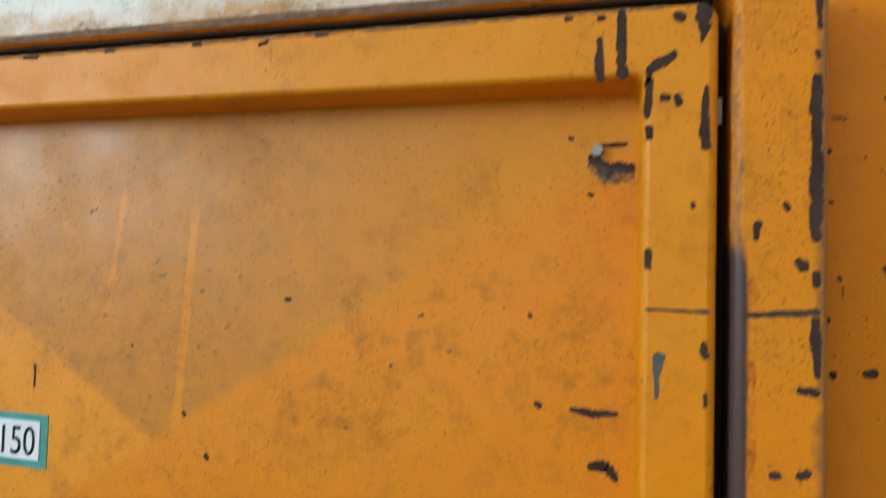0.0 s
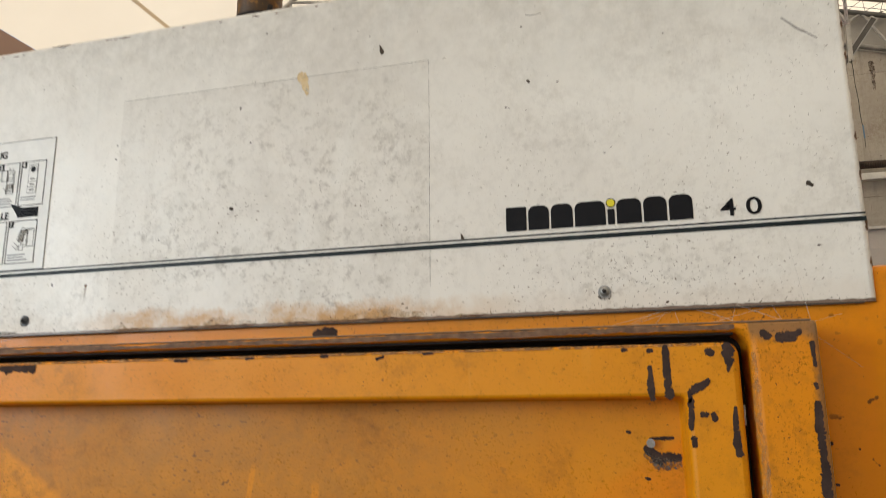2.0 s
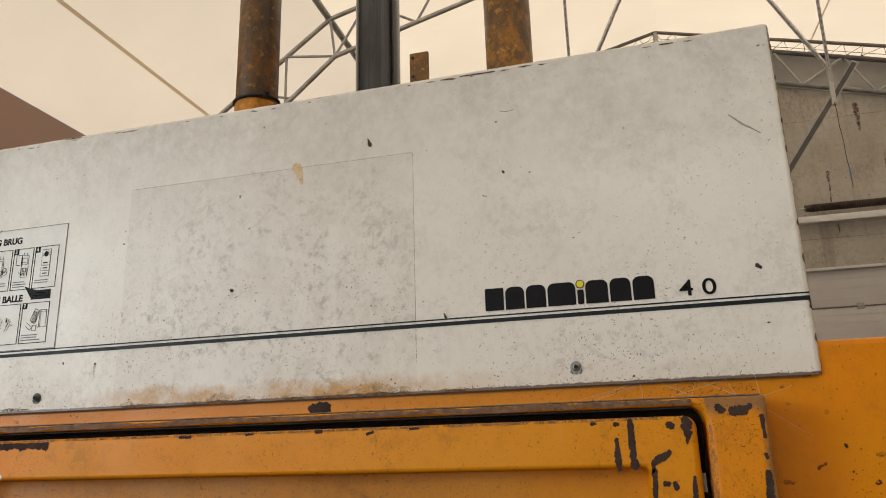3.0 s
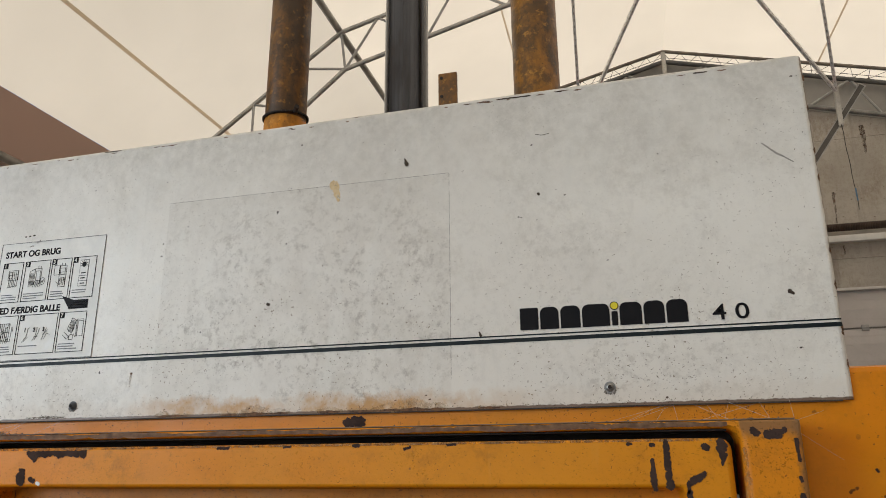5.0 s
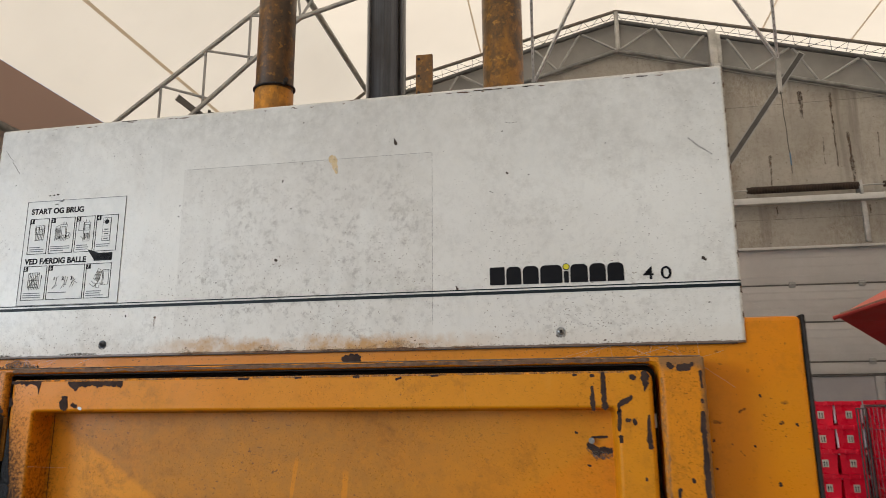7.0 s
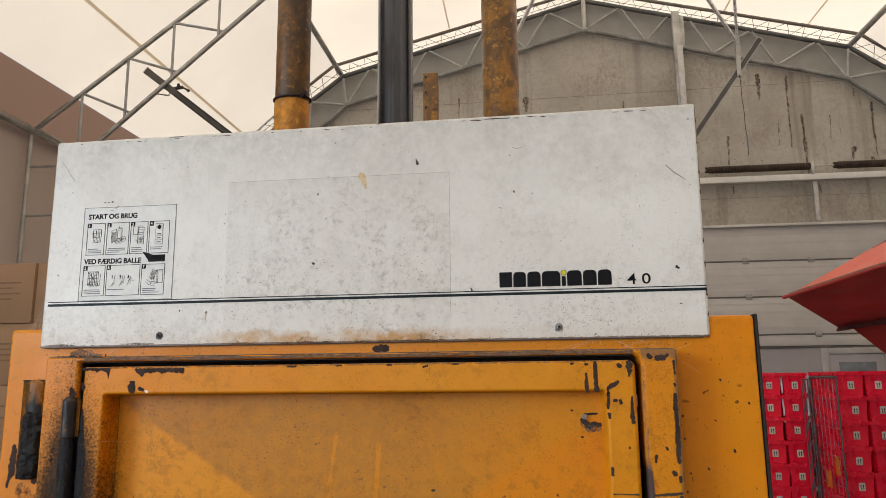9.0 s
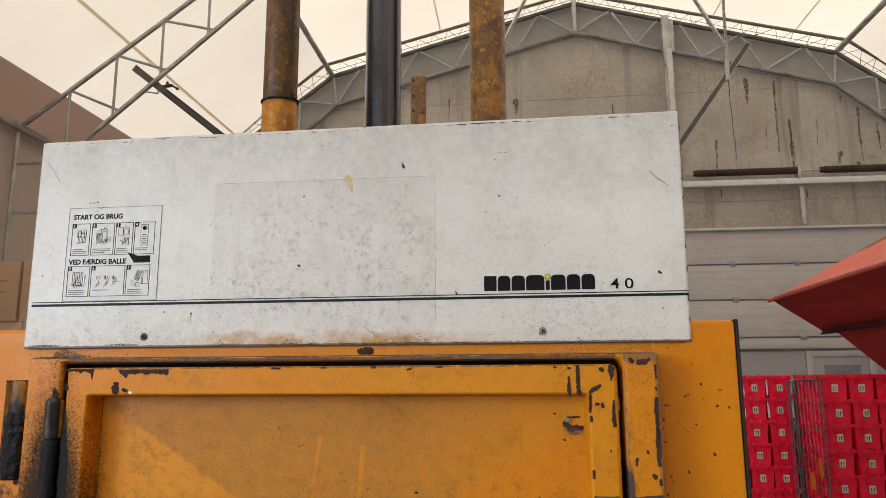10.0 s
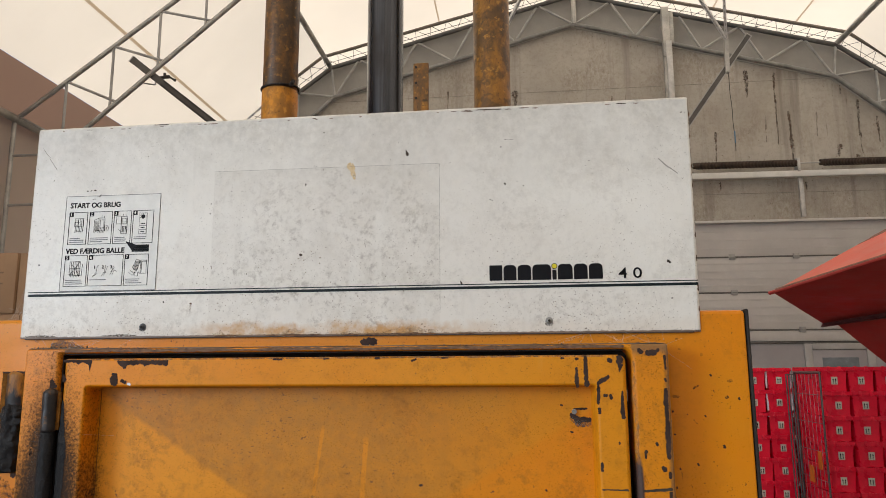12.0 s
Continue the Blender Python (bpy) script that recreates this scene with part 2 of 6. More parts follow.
    fleck = n.math("MULTIPLY", n.ramp(n.noise(75, 2, 0.5), spots + 0.07, spots + 0.10), n.ramp(n.noise(5, 3), 0.45, 0.60))
    c = n.mix(fleck, c, grime)
    fine = n.math("MULTIPLY", n.ramp(n.noise(230, 2, 0.5), 0.70, 0.73), n.ramp(n.noise(11, 3), 0.46, 0.58))
    c = n.mix(n.math("MULTIPLY", fine, 0.6 if film else 1.0), c, (0.09, 0.05, 0.025))
    scratch = n.ramp(n.noise(26, 3, 0.55, (1, 1, 0.10)), 0.70, 0.80, 0, 0.3)
    c = n.mix(scratch, c, (0.70, 0.36, 0.08))
    if soot:
        # black grease spread round the hinge side
        near = n.ramp(n.math("ABSOLUTE", n.math("ADD", n.axis("X"), 0.952), 0.0), 0.008, soot, 1.0, 0.0)
        below = n.ramp(n.axis("Z"), 1.39, 1.575, 1.0, 0.0)
        cover_of = n.math("MULTIPLY", near, n.math("ADD", n.math("MULTIPLY", below, 1.05), 0.22))
        broken = n.math("ADD", cover_of, n.math("MULTIPLY", n.math("SUBTRACT", n.noise(24, 8, 0.8), 0.5), 0.5))
        grains = n.math("ADD", n.noise(210, 6, 0.75), n.math("MULTIPLY", broken, 0.50))
        # brown wear along the outer corner and the top of the surround
        outer = n.math("SUBTRACT", n.ramp(n.axis("X"), 0.094, 0.1125), n.noise(45, 7, 0.75))
        c = n.mix(n.ramp(outer, 0.05, 0.35, 0, 0.8), c, (0.17, 0.085, 0.035))
        top = n.math("MULTIPLY", n.ramp(n.axis("Z"), 1.612, 1.636), n.ramp(n.axis("X"), 0.050, 0.056))
        c = n.mix(n.ramp(n.math("SUBTRACT", top, n.noise(40, 7, 0.75)), -0.05, 0.30, 0, 0.8), c, (0.22, 0.12, 0.055))
        rub = n.math("MULTIPLY", n.ramp(n.math("ABSOLUTE", n.math("SUBTRACT", n.axis("X"), 0.0565), 0.0), 0.004, 0.0105, 1.0, 0.0), n.ramp(n.axis("Z"), 1.425, 1.485, 1.0, 0.0))
        c = n.mix(n.ramp(n.math("SUBTRACT", rub, n.math("MULTIPLY", n.noise(60, 6, 0.75), 0.7)), -0.10, 0.25, 0, 0.94), c, (0.032, 0.030, 0.037))
        c = n.mix(n.ramp(broken, 0.10, 0.65, 0, 0.75), c, (0.20, 0.085, 0.020))
        c = n.mix(n.ramp(grains, 0.58, 0.78, 0, 0.9), c, (0.070, 0.037, 0.020))
        shine = n.ramp(grains, 0.58, 0.74, shine, 0.04)
        c = n.mix(n.ramp(grains, 0.76, 0.90, 0, 0.8), c, (0.025, 0.019, 0.017))
    n.bump(n.math("SUBTRACT", n.math("ADD", n.noise(35, 5), n.noise(300, 4, 0.7)), fleck), 0.13, 0.002)
    return n.set(c, n.ramp(n.noise(12, 5), 0.3, 0.7, 0.30 - gloss, 0.50 - gloss), 0.0, n.math("MULTIPLY", shine, n.ramp(n.math("MAXIMUM", fleck, n.math("MAXIMUM", fine, pit)), 0.1, 0.9, 1.0, 0.15)))


def white_paint():
    n = Nodes("chalky_white_paint")
    c = n.mix(n.ramp(n.noise(2.0, 3), 0.35, 0.65), (0.765, 0.745, 0.69), (0.69, 0.66, 0.605))
    # grey handling smudges
    smudge = n.math("MULTIPLY", n.ramp(n.noise(5.5, 6, 0.7, (1, 1, 1), 0.8), 0.48, 0.68), n.ramp(n.noise(70, 7, 0.8), 0.42, 0.62))
    c = n.mix(n.math("MULTIPLY", smudge, 0.42), c, (0.39, 0.355, 0.30))
    c = n.mix(n.ramp(n.noise(28, 8, 0.8, (1, 1, 0.5)), 0.52, 0.72, 0, 0.27), c, (0.42, 0.40, 0.36))
    # greyer, gritty field where a sheet used to be glued
    field = n.math("MULTIPLY", n.ramp(n.axis("X"), -0.7005, -0.6995), n.ramp(n.axis("X"), -0.2675, -0.2665, 1.0, 0.0))
    field = n.math("MULTIPLY", field, n.ramp(n.axis("Z"), 1.9765, 1.9775, 1.0, 0.0))
    worn = n.math("MULTIPLY", field, n.ramp(n.noise(34, 7, 0.75), 0.40, 0.68, 0.10, 0.36))
    c = n.mix(worn, c, (0.49, 0.455, 0.40))
    low = n.math("ADD", n.math("MULTIPLY", field, 0.5), n.ramp(n.axis("Z"), 1.70, 1.95, 0.45, 0.10))
    mottle = n.math("MULTIPLY", n.ramp(n.noise(95, 6, 0.75), 0.49, 0.64), n.ramp(n.noise(11, 6, 0.75), 0.40, 0.60))
    c = n.mix(n.math("MULTIPLY", mottle, low), c, (0.36, 0.325, 0.285))
    wipe = n.ramp(n.noise(6, 3, 0.5, (2.2, 1, 0.6), 1.2), 0.60, 0.70, 0, 0.4)
    c = n.mix(wipe, c, (0.71, 0.70, 0.65))
    cleaned = None
    for line in ((-0.381, 1.883, -0.379, 1.692, 0.0060), (-0.491, 1.867, -0.387, 1.836, 0.007), (-0.513, 1.797, -0.481, 1.745, 0.010), (-0.481, 1.745, -0.451, 1.712, 0.006), (-0.435, 1.816, -0.410, 1.764, 0.007),
                 (-0.340, 1.861, -0.295, 1.794, 0.0045), (-0.340, 1.824, -0.299, 1.781, 0.013), (-0.299, 1.826, -0.281, 1.793, 0.006), (-0.655, 1.771, -0.661, 1.724, 0.009), (-0.650, 1.841, -0.619, 1.856, 0.003), (-0.619, 1.856, -0.562, 1.857, 0.0025)):
        m = n.stroke(*line)
        cleaned = m if cleaned is None else n.math("MAXIMUM", cleaned, m)
    c = n.mix(n.math("MULTIPLY", cleaned, 0.38), c, (0.70, 0.675, 0.62))
    run = n.ramp(n.noise(30, 3, 0.5, (1, 1, 0.06)), 0.64, 0.78, 0, 0.25)
    c = n.mix(run, c, (0.40, 0.37, 0.32))
    grit = n.math("MULTIPLY", n.ramp(n.noise(260, 3, 0.55), 0.64, 0.67), n.ramp(n.noise(10, 6, 0.75), 0.43, 0.60))
    grit = n.math("MULTIPLY", grit, n.ramp(n.axis("Z"), 1.80, 1.92, 1.0, 0.4))
    c = n.mix(n.math("MULTIPLY", grit, 0.92), c, (0.17, 0.125, 0.085))
    speck = n.ramp(n.noise(120, 1, 0.3), 0.80, 0.815)
    c = n.mix(speck, c, (0.05, 0.035, 0.03))
    # oily grime settled under the upper fold, strengthened to put shade into the top
    grime = n.math("MULTIPLY", n.ramp(n.axis("Z"), 1.90, 2.075), n.ramp(n.noise(7, 6, 0.7, (1, 1, 0.7), 0.5), 0.34, 0.62, 0.30, 0.95))
    c = n.mix(n.math("MULTIPLY", grime, n.ramp(n.noise(60, 6, 0.75), 0.36, 0.60, 0.34, 0.72)), c, (0.36, 0.335, 0.295))
    # rust creeping up from the cut lower edge of the sheet
    z = n.axis("Z")
    edge = n.math("SUBTRACT", n.ramp(z, 1.664, 1.718, 1.0, 0.0), n.noise(24, 8, 0.75, (1, 1, 0.7)))
    mid = n.ramp(n.axis("X"), -0.75, -0.62, 0, 1)
    mid = n.math("MULTIPLY", mid, n.ramp(n.axis("X"), -0.32, -0.16, 1, 0))
    mid = n.math("MULTIPLY", mid, n.ramp(n.noise(9, 5, 0.7), 0.40, 0.56, 0.15, 1.0))
    c = n.mix(n.math("MULTIPLY", n.ramp(edge, 0.0, 0.26, 0, 0.9), n.math("ADD", 0.10, n.math("MULTIPLY", mid, 1.0))), c, (0.49, 0.265, 0.09))
    grime = n.math("SUBTRACT", n.ramp(z, 1.664, 1.6695, 1.0, 0.0), n.noise(90, 6, 0.75))
    c = n.mix(n.ramp(grime, 0.08, 0.26, 0, 0.9), c, (0.11, 0.055, 0.028))
    rim = n.math("SUBTRACT", n.ramp(z, 2.066, 2.083, 0.0, 1.0), n.noise(38, 6, 0.75))
    patch = n.ramp(n.noise(5.5, 5, 0.7, (1, 0.2, 0.2)), 0.52, 0.58, 0.12, 1.0)
    c = n.mix(n.math("MULTIPLY", n.ramp(rim, 0.28, 0.40, 0, 0.9), patch), c, (0.14, 0.085, 0.05))
    nick = n.math("SUBTRACT", n.ramp(n.axis("X"), 0.1765, 0.1832, 0.0, 1.0), n.noise(55, 6, 0.75))
    c = n.mix(n.ramp(nick, 0.34, 0.42, 0, 0.85), c, (0.17, 0.11, 0.07))
    n.bump(n.math("ADD", n.noise(14, 5), n.math("MULTIPLY", n.noise(130, 5, 0.75), 0.55)), 0.22, 0.003)
    return n.set(c, n.ramp(n.noise(10, 5), 0.3, 0.7, 0.32, 0.48), 0.0, 0.45)


def wall_grey():
    n = Nodes("stained_grey_wall")
    c = n.mix(n.ramp(n.noise(0.9, 4), 0.35, 0.65), (0.475, 0.440, 0.385), (0.37, 0.338, 0.292))
    c = n.mix(n.ramp(n.noise(14, 8, 0.8), 0.48, 0.70, 0, 0.65), c, (0.27, 0.235, 0.20))
    c = n.mix(n.ramp(n.noise(3.0, 5, 0.6, (1.8, 1, 0.10)), 0.54, 0.72, 0, 0.75), c, (0.24, 0.21, 0.18))
    c = n.mix(n.ramp(n.noise(4.5, 4, 0.6, (2.6, 1, 0.16)), 0.69, 0.74, 0, 0.85), c, (0.085, 0.06, 0.045))
    damp = n.math("MULTIPLY", n.ramp(n.noise(1.3, 4, 0.6), 0.47, 0.62), n.ramp(n.noise(22, 8, 0.8, (1, 1, 0.5)), 0.42, 0.66))
    c = n.mix(n.math("MULTIPLY", damp, 0.75), c, (0.23, 0.18, 0.135))
    spot = n.ramp(n.noise(26, 3, 0.5), 0.70, 0.74, 0, 0.7)
    c = n.mix(spot, c, (0.13, 0.095, 0.07))
    n.bump(n.noise(40, 6), 0.2, 0.004)
    return n.set(c, 0.85)


def granular(name, dark, light, scale, lo, hi, most, stretch=(1, 1, 1)):
    """Loose grains or a thin film that lets the surface below show through."""
    n = Nodes(name)
    c = n.mix(n.ramp(n.noise(scale * 0.7, 5), 0.4, 0.65), dark, light)
    n.link(n.ramp(n.noise(scale, 7, 0.8, stretch), lo, hi, 0.0, most), n.b.inputs["Alpha"])
    return n.set(c, 0.7, 0.0, 0.3)


def fabric(name, colour, through_colour, share):
    n = Nodes(name)
    c = n.mix(n.ramp(n.noise(0.45, 3), 0.3, 0.7), through_colour, tuple(k * 0.86 for k in through_colour))
    c = n.mix(n.ramp(n.noise(2.2, 6, 0.7), 0.5, 0.8, 0, 0.35), c, tuple(k * 0.85 for k in through_colour))
    d = n.t.nodes.new("ShaderNodeBsdfDiffuse")
    d.inputs["Color"].default_value = (*colour, 1)
    tr = n.t.nodes.new("ShaderNodeBsdfTranslucent")
    n.link(c, tr.inputs["Color"])
    mx = n.t.nodes.new("ShaderNodeMixShader")
    mx.inputs["Fac"].default_value = share
    n.link(d.outputs[0], mx.inputs[1])
    n.link(tr.outputs[0], mx.inputs[2])
    out = [k for k in n.t.nodes if k.type == "OUTPUT_MATERIAL"][0]
    n.link(mx.outputs[0], out.inputs["Surface"])
    return n.m


def worn_tube(name, base, dark, gold):
    n = Nodes(name)
    c = n.mix(n.ramp(n.noise(9, 7, 0.7, (1, 1, 0.6)), 0.44, 0.57), base, dark)
    c = n.mix(n.ramp(n.noise(36, 6, 0.65), 0.50, 0.60, 0, 0.75), c, dark)
    c = n.mix(n.ramp(n.noise(75, 4, 0.6), 0.58, 0.66, 0, 0.6), c, gold)
    c = n.mix(n.ramp(n.noise(21, 5, 0.65), 0.65, 0.70, 0, 0.85), c, (0.022, 0.014, 0.009))
    c = n.mix(n.ramp(n.noise(150, 3, 0.6), 0.63, 0.68, 0, 0.75), c, tuple(k * 0.25 for k in dark))
    n.bump(n.noise(60, 6, 0.7), 0.35, 0.002)
    return n.set(c, n.ramp(n.noise(16, 4), 0.3, 0.7, 0.28, 0.6), 0.0, 0.4)


def ram_steel():
    """Oily dark steel; the lengthwise streaks paint reflections into its colour."""
    n = Nodes("oily_dark_ram_steel")
    c = n.mix(n.ramp(n.noise(55, 3, 0.55, (1, 1, 0.012)), 0.38, 0.62), (0.022, 0.023, 0.027), (0.085, 0.087, 0.096))
    c = n.mix(n.ramp(n.noise(16, 4, 0.6, (1, 1, 0.25)), 0.58, 0.72, 0, 0.6), c, (0.035, 0.030, 0.028))
    return n.set(c, n.ramp(n.noise(40, 3, 0.5, (1, 1, 0.02)), 0.35, 0.65, 0.12, 0.34), 0.85, 0.5)


def greasy():
    n = Nodes("black_grease")
    c = n.mix(n.ramp(n.noise(30, 6), 0.5, 0.72), (0.004, 0.004, 0.005), (0.014, 0.012, 0.011))
    n.bump(n.noise(70, 6, 0.7), 0.9, 0.006)
    return n.set(c, n.ramp(n.noise(20, 3), 0.3, 0.7, 0.28, 0.6), 0.0, 0.3)


def cardboard(name, colour):
    n = Nodes(name)
    c = n.mix(n.ramp(n.noise(2.5, 4), 0.35, 0.65), colour, tuple(k * 0.85 for k in colour))
    c = n.mix(n.ramp(n.noise(60, 3, 0.5, (1, 1, 0.05)), 0.5, 0.8, 0, 0.4), c, tuple(k * 0.8 for k in colour))
    return n.set(c, 0.85)


def greased_rod():
    """Worn yellow rod whose lower part has gone black with grease."""
    n = Nodes("grease_blackened_rod")
    c = n.mix(n.ramp(n.noise(26, 6, 0.7, (1, 1, 0.25)), 0.44, 0.60), (0.34, 0.135, 0.014), (0.09, 0.042, 0.018))
    c = n.mix(n.ramp(n.noise(70, 5, 0.7, (1, 1, 0.35)), 0.52, 0.62, 0, 0.8), c, (0.05, 0.028, 0.018))
    low = n.math("ADD", n.ramp(n.axis("Z"), 1.535, 1.590, 1.0, 0.0), n.math("MULTIPLY", n.math("SUBTRACT", n.noise(38, 6, 0.75, (1, 1, 0.3)), 0.5), 1.6))
    c = n.mix(n.ramp(low, 0.38, 0.62), c, (0.010, 0.0095, 0.010))
    n.bump(n.noise(60, 6, 0.7), 0.35, 0.002)
    return n.set(c, n.ramp(n.noise(16, 4), 0.3, 0.7, 0.30, 0.6), 0.0, 0.35)


YELLOW = yellow_paint("yellow_machine_paint")
YELLOW_BODY = yellow_paint("yellow_body_paint", dirt=0.3, spots=0.61, grime=(0.07, 0.035, 0.02))
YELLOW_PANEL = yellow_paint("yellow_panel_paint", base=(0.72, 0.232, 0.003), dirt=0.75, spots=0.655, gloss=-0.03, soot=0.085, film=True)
YELLOW_POST = yellow_paint("yellow_greasy_post_paint", dirt=0.8, spots=0.62, soot=0.080)
BARREL = worn_tube("greasy_hinge_paint", (0.030, 0.024, 0.022), (0.013, 0.012, 0.013), (0.20, 0.082, 0.012))
SLEEVE = worn_tube("stained_yellow_sleeve", (0.58, 0.215, 0.010), (0.27, 0.105, 0.010), (0.64, 0.28, 0.03))
WHITE = white_paint()
LEDGE = granular("grimy_brown_paint", (0.115, 0.060, 0.036), (0.24, 0.135, 0.075), 150, 0.24, 0.40, 0.95, (0.25, 1, 1))
CHIP = simple("bare_primer", (0.070, 0.045, 0.038), 0.9, 0.0, 0.45, 40, 0.5, 300, 0.08)
STEEL_BARE = simple("bare_steel", (0.10, 0.105, 0.115), 0.45, 0.5, 0.4, 30, 0.3, 200)
DIRT = simple("dark_dirt", (0.07, 0.05, 0.035), 0.9, 0.0, 0.4, 40, 0.5, 300)
GAP = simple("dark_seal_and_gap_shade", (0.016, 0.011, 0.009), 0.8, 0.0, 0.3, 30, 0.2)
GALV = simple("galvanised_steel", (0.56, 0.55, 0.53), 0.5, 0.3, 0.3, 9, 0.15, 80)
ZINC = simple("bright_zinc_coated_steel", (0.80, 0.79, 0.77), 0.45, 0.2, 0.25, 9, 0.15, 80)
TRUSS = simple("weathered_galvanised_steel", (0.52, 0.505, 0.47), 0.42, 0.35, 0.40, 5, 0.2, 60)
CAGE = simple("dull_cage_wire", (0.14, 0.13, 0.13), 0.5, 0.4, 0.3, 9, 0.1, 60)
WIRE = simple("pale_cage_wire", (0.32, 0.28, 0.28), 0.4, 0.4, 0.3, 9, 0.1, 60)
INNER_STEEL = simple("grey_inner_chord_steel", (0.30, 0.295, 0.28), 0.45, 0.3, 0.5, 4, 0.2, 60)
# outer gable chords: shade put into a darker copy of the steel
SHADED_STEEL = simple("shaded_gable_chord_steel", (0.15, 0.147, 0.14), 0.5, 0.3, 0.45, 4, 0.2, 60)
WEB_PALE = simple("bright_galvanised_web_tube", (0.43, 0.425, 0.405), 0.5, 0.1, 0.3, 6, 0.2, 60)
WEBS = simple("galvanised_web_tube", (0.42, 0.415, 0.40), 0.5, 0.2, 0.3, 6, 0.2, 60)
EDGEPIPE = simple("brown_edge_pipe", (0.22, 0.19, 0.155), 0.7, 0.1, 0.3, 6, 0.2, 60)
PROP = simple("brown_grey_box_section", (0.12, 0.11, 0.10), 0.6, 0.2, 0.35, 6, 0.2, 60)
DARKSTEEL = simple("dark_brown_steel", (0.065, 0.058, 0.052), 0.6, 0.3, 0.4, 6, 0.2, 60)
SPRING = simple("rusty_spring_steel", (0.08, 0.054, 0.04), 0.8, 0.3, 0.4, 12, 0.4, 90)
CYL = ram_steel()
TUBE = worn_tube("oily_worn_yellow_paint", (0.165, 0.065, 0.008), (0.055, 0.026, 0.008), (0.34, 0.15, 0.018))
TUBE_B = worn_tube("mottled_yellow_paint", (0.27, 0.107, 0.008), (0.070, 0.031, 0.007), (0.46, 0.21, 0.028))
BARTONE = worn_tube("rusty_yellow_bar", (0.25, 0.10, 0.010), (0.10, 0.045, 0.012), (0.46, 0.20, 0.025))
GREASE = greasy()
BLACK = simple("black_print", (0.007, 0.007, 0.009), 0.6, 0.0, 0.3, 60, 0.05, 300, 0.15)
STRIPE = simple("dark_teal_print", (0.010, 0.018, 0.020), 0.5, 0.0, 0.4, 30, 0.05, 200, 0.2)
YDOT = simple("yellow_print", (0.75, 0.62, 0.02), 0.5, 0.0, 0.15, 60, 0.05)
PAPER = simple("label_white", (0.71, 0.70, 0.66), 0.45, 0.0, 0.12, 30, 0.05, 160)
PRINT_GREY = simple("grey_print", (0.12, 0.12, 0.12), 0.5, 0.0, 0.3, 120, 0.0, 500)
OCHRE = granular("ochre_stain", (0.58, 0.42, 0.23), (0.65, 0.52, 0.33), 130, 0.38, 0.46, 1.0)
MIST = granular("thin_grease_mist", (0.055, 0.034, 0.026), (0.15, 0.075, 0.030), 120, 0.42, 0.62, 0.9)
GREASED_ROD = greased_rod()
RUSTLEAF = simple("rusty_stained_leaf", (0.23, 0.090, 0.016), 0.85, 0.0, 0.7, 55, 0.4, 300, 0.08)
GLUE = granular("grey_glue_line", (0.33, 0.30, 0.26), (0.52, 0.49, 0.44), 170, 0.42, 0.60, 0.9)
RUSTY = granular("dark_edge_rust", (0.085, 0.045, 0.028), (0.20, 0.10, 0.05), 260, 0.30, 0.44, 0.95)
BLOOM = granular("pale_rust_bloom", (0.44, 0.235, 0.085), (0.58, 0.39, 0.19), 75, 0.40, 0.66, 0.62)
ORUST = granular("orange_rust_film", (0.42, 0.085, 0.012), (0.60, 0.16, 0.015), 70, 0.44, 0.66, 0.75)
GRIMEY = granular("grey_scratch", (0.16, 0.14, 0.12), (0.32, 0.29, 0.25), 220, 0.36, 0.54, 0.9)
LOOSE = granular("loose_dust", (0.075, 0.055, 0.042), (0.19, 0.145, 0.11), 300, 0.40, 0.56, 0.9)
TEAL = simple("teal_label_border", (0.05, 0.32, 0.30), 0.4, 0.0, 0.25, 25, 0.05, 150)
LABELW = simple("pale_label", (0.72, 0.76, 0.80), 0.4, 0.0, 0.06, 20, 0.02)
SCREWM = simple("zinc_screw", (0.32, 0.32, 0.31), 0.4, 0.85, 0.4, 90, 0.2, 300)
WALL = wall_grey()
DOORP = simple("pale_grey_door_sheet", (0.56, 0.53, 0.51), 0.55, 0.0, 0.12, 2.5, 0.08, 30)
DOORLOW = simple("violet_grey_door_sheet", (0.37, 0.345, 0.36), 0.6, 0.0, 0.12, 2.5, 0.08, 30)
HINGE = simple("grey_door_hinge", (0.40, 0.385, 0.37), 0.5, 0.2, 0.2, 9, 0.1, 60)
DOORDARK = simple("door_joint", (0.16, 0.145, 0.13), 0.7, 0.0, 0.3, 8, 0.1)
WICKET = simple("grey_wicket_frame", (0.44, 0.42, 0.41), 0.6, 0.0, 0.15, 4, 0.1, 30)
DOORTRIM = simple("pale_door_trim", (0.62, 0.60, 0.57), 0.5, 0.0, 0.15, 5, 0.1)
ROOF = fabric("translucent_roof_fabric", (0.80, 0.755, 0.65), (0.765, 0.738, 0.612), 0.63)
BROWN = fabric("brown_side_fabric", (0.43, 0.30, 0.235), (0.46, 0.31, 0.225), 0.19)
SIDEWALL = fabric("pale_brown_wall_fabric", (0.56, 0.455, 0.375), (0.50, 0.38, 0.29), 0.15)
SEAM = fabric("yellowed_seam", (0.56, 0.46, 0.35), (0.70, 0.59, 0.45), 0.70)
STAIN = granular("granular_drip_stain", (0.085, 0.052, 0.036), (0.18, 0.12, 0.085), 26, 0.40, 0.57, 0.9, (1, 1, 0.45))
CHORD_GREY = simple("darker_grey_between_chords", (0.345, 0.33, 0.305), 0.8, 0.0, 0.18, 2.5, 0.1, 40)
WORN = granular("rubbed_brown_edge", (0.28, 0.14, 0.06), (0.50, 0.28, 0.12), 110, 0.42, 0.62, 0.85, (1, 1, 0.4))
